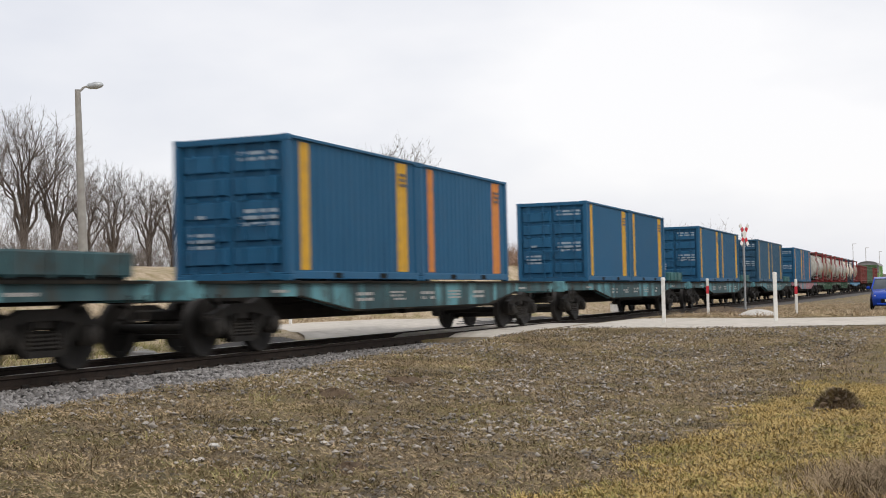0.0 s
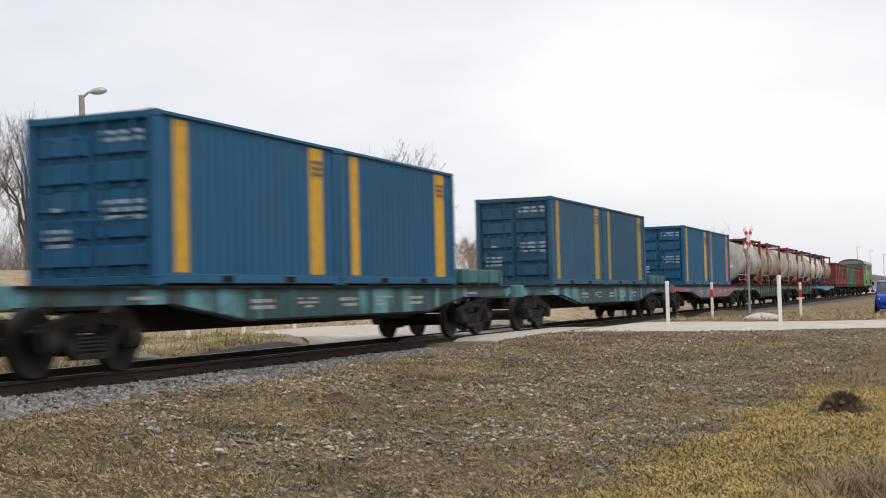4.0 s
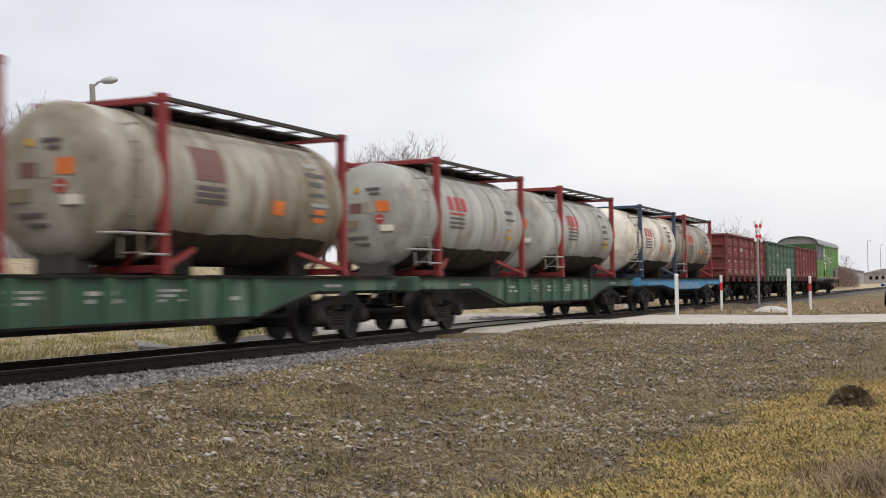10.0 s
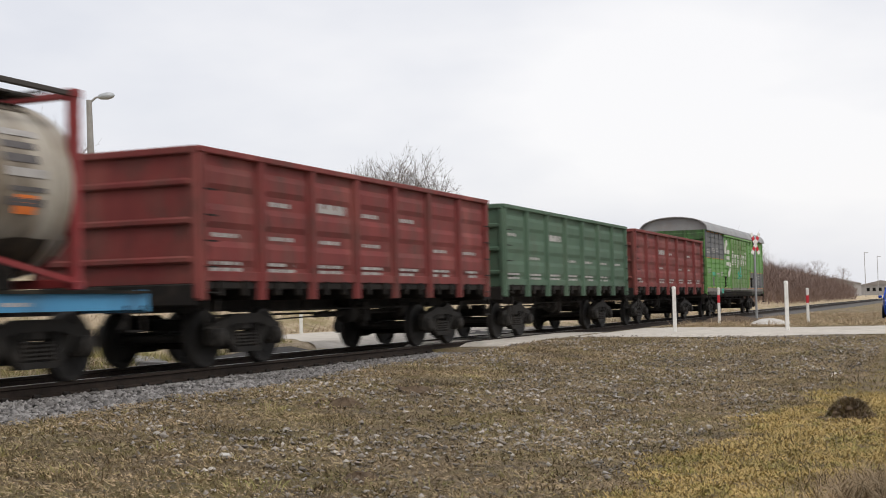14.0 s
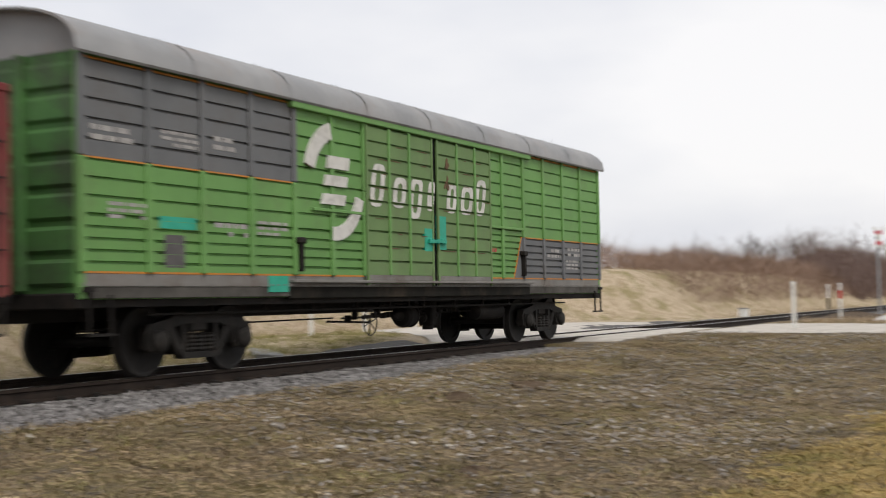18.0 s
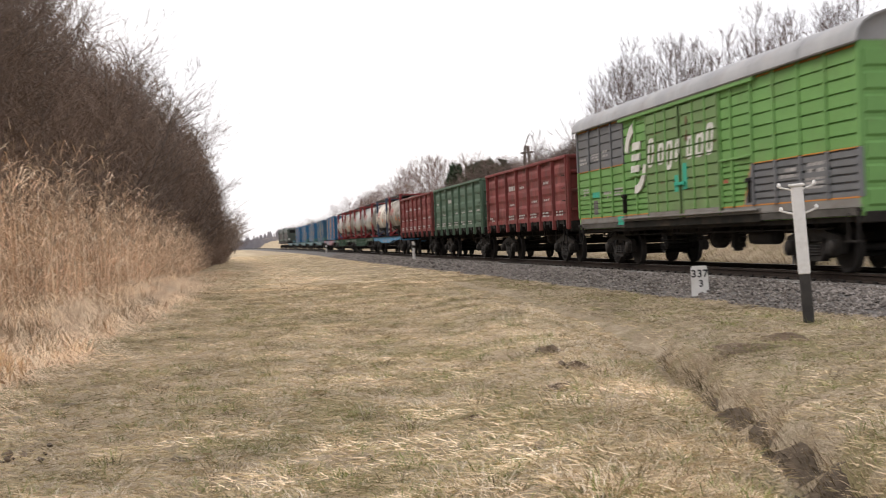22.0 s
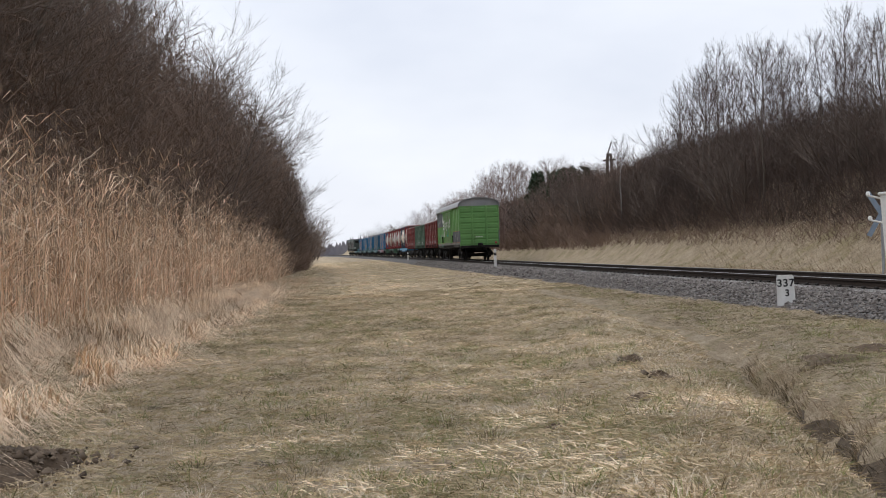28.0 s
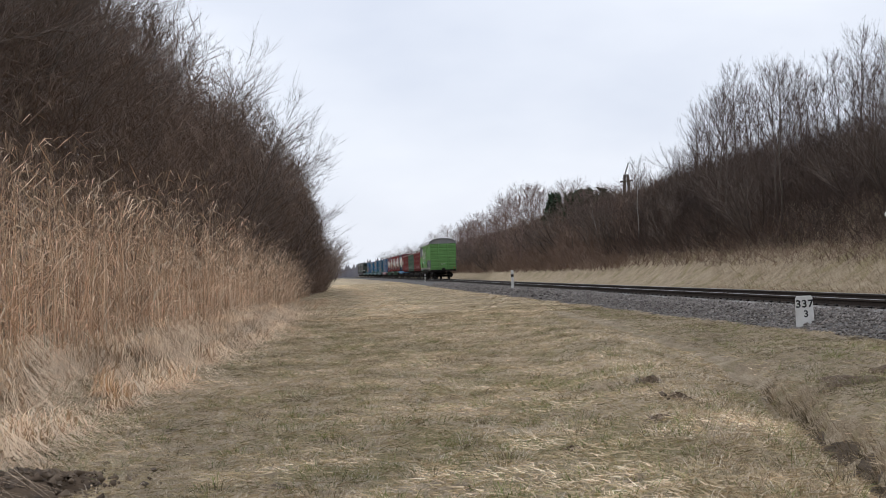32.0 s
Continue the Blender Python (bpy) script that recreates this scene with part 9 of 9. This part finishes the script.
    solid("bank_grass", blades("bank_grass", x, y, rr.uniform(0.10, 0.34, n), rr.uniform(0.5, 0.98, n), 0.018, 11, M_STRAW_BANK, toward=-1.57), None, "long flattened straw on the far bank", "grass", kind="stuff")
    # rough withered grass beyond the gravel road and along its far verge
    x, y, rr = scatter(60000, 37, 78, -4.0, 8.6, 110, 1.5)
    ok = (y < track_y(x) - FOOT) & (x > 37.8 + 0.25 * np.maximum(0, 7 - y) + rr.normal(0, 0.3, len(x)))
    litter("roadside_litter", x[ok], y[ok], 0.16, 0.010, 111, M_LITTER_EAST, "brown dead stalks beyond the gravel road")
    x, y, d, a, k, rr = clumps(900, 30, 37, 78, -4.0, 8.2, 1.3, 0.35, 112)
    ok = x > 38.1 + 0.25 * np.maximum(0, 7 - y)
    x, y, d, a, k = x[ok], y[ok], d[ok], a[ok], k[ok]
    rr = np.random.RandomState(112)
    n = len(x)
    solid("roadside_tufts", blades("roadside_tufts", x, y, (0.06 + 0.16 * rr.uniform(0, 1, n)) * k, np.clip(0.4 + 0.5 * d + rr.normal(0, 0.15, n), 0.1, 0.985), 0.016, 113, M_STRAW_BANK, toward=a), None, "tufts of withered grass beyond the gravel road", "grass", kind="stuff")
    x, y, d, a, k, rr = clumps(420, 36, 13, 34, YC + 3.0, YC + 8.4, 1.0, 0.32, 114)
    ok = x < 27.2 + 1.3 * (y - YC - 2.6)
    x, y, d, a, k = x[ok], y[ok], d[ok], a[ok], k[ok]
    n = len(x)
    solid("verge_tufts", blades("verge_tufts", x, y, (0.05 + 0.15 * rr.uniform(0, 1, n)) * k, np.clip(0.4 + 0.5 * d + rr.normal(0, 0.15, n), 0.1, 0.985), 0.014, 115, M_MOSS, toward=a), None, "olive grass tufts along the far verge", "grass", kind="stuff")


west_turf()
east_turf()


def reed_edge(x):
    return curve(x, [(-110, -0.6), (-88, -1.6), (-39, -3.2), (-30, -3.9), (-22, -4.9), (-15, -5.6), (-11, -6.3)])


def reeds():
    rr = np.random.RandomState(21)
    n = 10500
    x = -12.5 - 85 * rr.uniform(0, 1, n) ** 1.35
    y = reed_edge(x) - 4.2 * rr.uniform(0, 1, n) ** 1.25
    y = np.maximum(y, wood_edge(x) - 3.0)
    stand = patchy(x, y, 1.3, 6.0)
    keep = rr.uniform(0, 1, n) < 0.35 + 0.9 * stand
    x, y, stand = x[keep], y[keep], stand[keep]
    n = len(x)
    hgt = rr.uniform(1.7, 4.6, n) ** 0.9 * 1.12 * (0.74 + 0.42 * stand) * np.interp(x, [-97, -60, -30], [0.62, 0.82, 1.05])
    lean = np.clip(np.abs(rr.normal(0.11, 0.10, n)), 0, 0.5)
    slack = rr.uniform(0, 1, n) < 0.26
    lean[slack] = rr.uniform(0.22, 0.88, int(slack.sum()))
    solid("reed_stalks", blades("reed_stalks", x, y, hgt, lean, 0.012, 22, M_REED, droop=0.2), None, "tall dry tan reeds standing beside the path", "reeds", kind="stuff")
    # leaves hanging from the stalks
    m = 26000
    k = rr.randint(0, n, m)
    frac = rr.uniform(0.08, 0.95, m)
    bx, by = x[k] + rr.normal(0, 0.06, m), y[k] + rr.normal(0, 0.06, m)
    bz = ground_z(bx, by) + hgt[k] * frac
    ang = rr.uniform(0, 6.283, m)
    ln = rr.uniform(0.2, 0.75, m)
    dx, dy = np.cos(ang) * ln, np.sin(ang) * ln
    P = np.zeros((m, 4, 3))
    P[:, 0] = np.stack([bx, by, bz], -1)
    P[:, 1] = np.stack([bx + dx * 0.5 - dy * 0.016, by + dy * 0.5 + dx * 0.016, bz + 0.42 * ln], -1)
    P[:, 2] = np.stack([bx + dx * 0.5 + dy * 0.016, by + dy * 0.5 - dx * 0.016, bz + 0.42 * ln - 0.012], -1)
    P[:, 3] = np.stack([bx + dx, by + dy, bz + ln * rr.uniform(-0.1, 0.95, m)], -1)
    i = np.arange(m)[:, None] * 4
    f = np.concatenate([i + [0, 1, 2], i + [2, 1, 3]], 1).reshape(-1, 3)
    solid("reed_leaves", raw_mesh("reed_leaves", P.reshape(-1, 3), f, M_REED), None, "dry curling reed leaves", "reeds", kind="stuff")
    # feathery heads on a share of the stalks
    h = np.nonzero(rr.uniform(0, 1, n) < 0.16)[0]
    q = 9
    hx, hy = np.repeat(x[h], q), np.repeat(y[h], q)
    hz = np.repeat(ground_z(x[h], y[h]) + hgt[h] * 0.98, q)
    c = len(hx)
    ang = rr.uniform(0, 6.283, c)
    ln = rr.uniform(0.14, 0.34, c)
    P = np.zeros((c, 3, 3))
    P[:, 0] = np.stack([hx, hy, hz - 0.05], -1)
    P[:, 1] = np.stack([hx + np.cos(ang) * 0.035, hy + np.sin(ang) * 0.035, hz + ln * 0.5], -1)
    P[:, 2] = np.stack([hx + np.cos(ang) * 0.09, hy + np.sin(ang) * 0.09, hz + ln], -1)
    solid("reed_heads", raw_mesh("reed_heads", P.reshape(-1, 3), np.arange(c * 3).reshape(-1, 3), island_mat("reed_heads", [(0.24, 0.165, 0.11), (0.34, 0.25, 0.17), (0.20, 0.14, 0.10)])), None, "brown feathery reed heads", "reeds", kind="stuff")
    # collapsed straw at the foot of the reeds, in arching tussocks
    n = 16000
    x = -8.5 - 70 * rr.uniform(0, 1, n) ** 1.5
    y = reed_edge(x) + rr.uniform(-0.6, 3.4, n) * (0.5 + 0.5 * rr.uniform(0, 1, n))
    tuft = patchy(x, y, 2.0, 4.0)
    solid("fallen_straw", blades("fallen_straw", x, y, rr.uniform(0.2, 0.75, n) * (0.4 + 0.8 * tuft), np.clip(rr.normal(0.84, 0.14, n), 0.2, 0.985), 0.010, 24, M_FALLEN, toward=1.2, droop=0.6), None, "pale collapsed straw at the foot of the reeds", "grass", kind="stuff")
    count, per = 330, 90
    cx = -9.0 - 44 * rr.uniform(0, 1, count) ** 1.25
    front = curve(cx, [(-53, -0.9), (-26.6, -1.5), (-15.6, -2.0), (-9, -2.6)])
    cy = reed_edge(cx) - 0.3 + (front - reed_edge(cx)) * rr.uniform(0, 1, count) ** 1.15
    size = rr.uniform(0.7, 1.7, count) * (1 - 0.5 * (cy - reed_edge(cx)) / (front - reed_edge(cx)))
    k = np.repeat(np.arange(count), per)
    m = len(k)
    ang = rr.normal(0.9, 0.85, m)
    out, rise = size[k] * rr.uniform(0.5, 1.5, m), size[k] * rr.uniform(0.12, 0.46, m)
    bx, by = cx[k] + rr.normal(0, 0.10, m), cy[k] + rr.normal(0, 0.10, m)
    bz = ground_z(bx, by) - 0.02
    ux, uy = np.cos(ang), np.sin(ang)
    P = np.zeros((m, 7, 3))
    for i, (f_, h_) in enumerate(((0.0, 0.0), (0.20, 0.85), (0.52, 1.0), (1.0, 0.02))):
        px, py = bx + ux * out * f_, by + uy * out * f_
        pz = np.maximum(bz + rise * h_, ground_z(px, py) + 0.01)
        w_ = 0.0066 * (1 - 0.25 * i)
        if i < 3:
            P[:, 2 * i] = np.stack([px - uy * w_, py + ux * w_, pz], -1)
            P[:, 2 * i + 1] = np.stack([px + uy * w_, py - ux * w_, pz], -1)
        else:
            P[:, 6] = np.stack([px, py, pz], -1)
    i = np.arange(m)[:, None] * 7
    f = np.concatenate([i + [0, 1, 3], i + [0, 3, 2], i + [2, 3, 5], i + [2, 5, 4], i + [4, 5, 6]], 1).reshape(-1, 3)
    solid("straw_tussocks", raw_mesh("straw_tussocks", P.reshape(-1, 3), f, M_FALLEN), None, "arching tussocks of pale fallen straw before the reeds", "grass", kind="stuff")


reeds()


def stones(name, x, y, z, size, seed, material, label, category, flat=0.7):
    """Small broken stones, each an uneven octahedron."""
    rr = np.random.RandomState(seed)
    n = len(x)
    base = np.array([(1, 0, 0), (0, 1, 0), (-1, 0, 0), (0, -1, 0), (0.1, 0.1, 1), (0, 0, -1)], float)
    P = base[None] * (1 + rr.uniform(-0.35, 0.35, (n, 6, 3))) + rr.uniform(-0.25, 0.25, (n, 6, 3))
    P[..., 2] *= flat
    a = rr.uniform(0, 6.283, n)
    t = rr.uniform(-0.6, 0.6, n)
    X = P[..., 0] * np.cos(a)[:, None] - P[..., 1] * np.sin(a)[:, None]
    Y = P[..., 0] * np.sin(a)[:, None] + P[..., 1] * np.cos(a)[:, None]
    Z = P[..., 2] + X * t[:, None] * 0.5
    P = np.stack([X, Y, Z], -1) * size[:, None, None] + np.stack([x, y, z], -1)[:, None]
    F = np.array([(0, 1, 4), (1, 2, 4), (2, 3, 4), (3, 0, 4), (1, 0, 5), (2, 1, 5)])
    f = (np.arange(n)[:, None, None] * 6 + F[None]).reshape(-1, 3)
    solid(name, raw_mesh(name, P.reshape(-1, 3), f, material), None, label, category, kind="stuff")


def ballast_stones(name, x0, x1, n, seed, material, label, big=1.3):
    rr = np.random.RandomState(seed)
    x = rr.uniform(x0, x1, n)
    v = -rr.uniform(0.95, FOOT + 0.12, n)
    size = rr.uniform(0.022, 0.048, n) * big
    ok = ~((x > 27.2) & (x < 38.6))
    x, v, size = x[ok], v[ok], size[ok]
    z = ballast_z(x, v) + rr.uniform(-0.3, 0.6, len(x)) * size
    stones(name, x, track_y(x) + v, z, size, seed + 1, material, label, "ballast")


ballast_stones("ballast_stones_east", -9, 27, 40000, 31, M_STONES, "loose grey crushed ballast stones", 1.05)
ballast_stones("ballast_stones_west", -52, 4, 46000, 33, M_STONES_WEST, "loose brown-grey crushed ballast stones", 0.95)
ballast_stones("ballast_stones_far", -125, -52, 16000, 35, M_STONES_WEST, "loose brown-grey crushed ballast stones", 1.6)


def pebbles():
    rr = np.random.RandomState(41)
    n = 27000
    x = 8 + 22 * rr.uniform(0, 1, n) ** 1.2
    y = rr.uniform(0.8, 8.9, n)
    keep = rr.uniform(0, 1, n) < np.clip((x - 8.0) / 3.0, 0.25, 1)
    x, y, n = x[keep], y[keep], int(keep.sum())
    stony = patchy(x, y, 1.2, 1.0) + 0.2 * ((y < 6.6) & (x > 9)) + rr.normal(0, 0.18, n)
    ok = (stony > 0.48) & (y > 3.0 - 0.095 * (x - 9.8))
    x, y = x[ok], y[ok]
    size = 0.008 + 0.036 * rr.uniform(0, 1, len(x)) ** 2.6
    stones("pebbles", x, y, ground_z(x, y) + size * 0.25 + 0.012, size, 42, M_PEBBLE, "scattered pale pebbles in the turf", "pebbles", 0.6)


pebbles()


def earth_clods():
    """Crumbs of loose earth round the scrapes and the molehill."""
    rr = np.random.RandomState(51)
    px, py = [], []
    for x, y, r_, n in ((-9.9, -2.35, 0.85, 600), (15.7, 1.28, 0.34, 220), (-14.4, 3.70, 0.3, 26), (-12.6, 3.55, 0.26, 22), (-10.7, 2.83, 0.24, 14), (14.2, 7.2, 0.35, 40), (16.0, 7.0, 0.4, 40), (9.9, 4.9, 0.26, 30)):
        px.append(x + rr.normal(0, 0.45, n) * r_)
        py.append(y + rr.normal(0, 0.38, n) * r_)
    x, y = np.concatenate(px), np.concatenate(py)
    size = 0.012 + 0.035 * rr.uniform(0, 1, len(x)) ** 2
    lift = np.where(np.hypot(x + 9.9, y + 2.35) < 0.8, 0.15 * np.clip(1 - (np.hypot(x + 9.9, y + 2.35) / 0.8) ** 2, 0, 1), 0.0)
    lift = np.maximum(lift, 0.24 * np.clip(1 - (np.hypot(x - 15.7, y - 1.28) / 0.30) ** 2, 0, 1))
    lift = np.maximum(lift, 0.02)
    stones("earth_clods", x, y, ground_z(x, y) + lift + size * 0.2, size, 52, M_EARTH, "crumbly dark earth clods", "earth", 0.8)


M_EARTH = island_mat("earth_crumbs", [(0.055, 0.037, 0.023), (0.105, 0.072, 0.045), (0.16, 0.115, 0.075), (0.075, 0.052, 0.032)], patch=0.0)
earth_clods()

# ---------------------------------------------------------------- sleepers and fastenings, nearest stretch
SLEEPER = mesh_of("sleeper", Shape().box(-0.13, 0.13, -1.35, 1.35, -0.42, -0.185, 0.03), M_CONC)
FASTENING = mesh_of("fastening", Shape().box(-0.07, 0.07, -0.13, -0.075, -0.185, -0.13, 0.015).box(-0.07, 0.07, 0.075, 0.13, -0.185, -0.13, 0.015), M_UNDER)
for k in range(150):
    x = -52 + k * 0.6
    if 27.5 < x < 38.8:
        continue
    sl_ = part("sleeper", SLEEPER, None, track, at=pose(x, float(track_y(x)), RAIL))
    for d in (-0.80, 0.80):
        part("fastening", FASTENING, None, sl_, at=pose(0, d, 0))

motions()
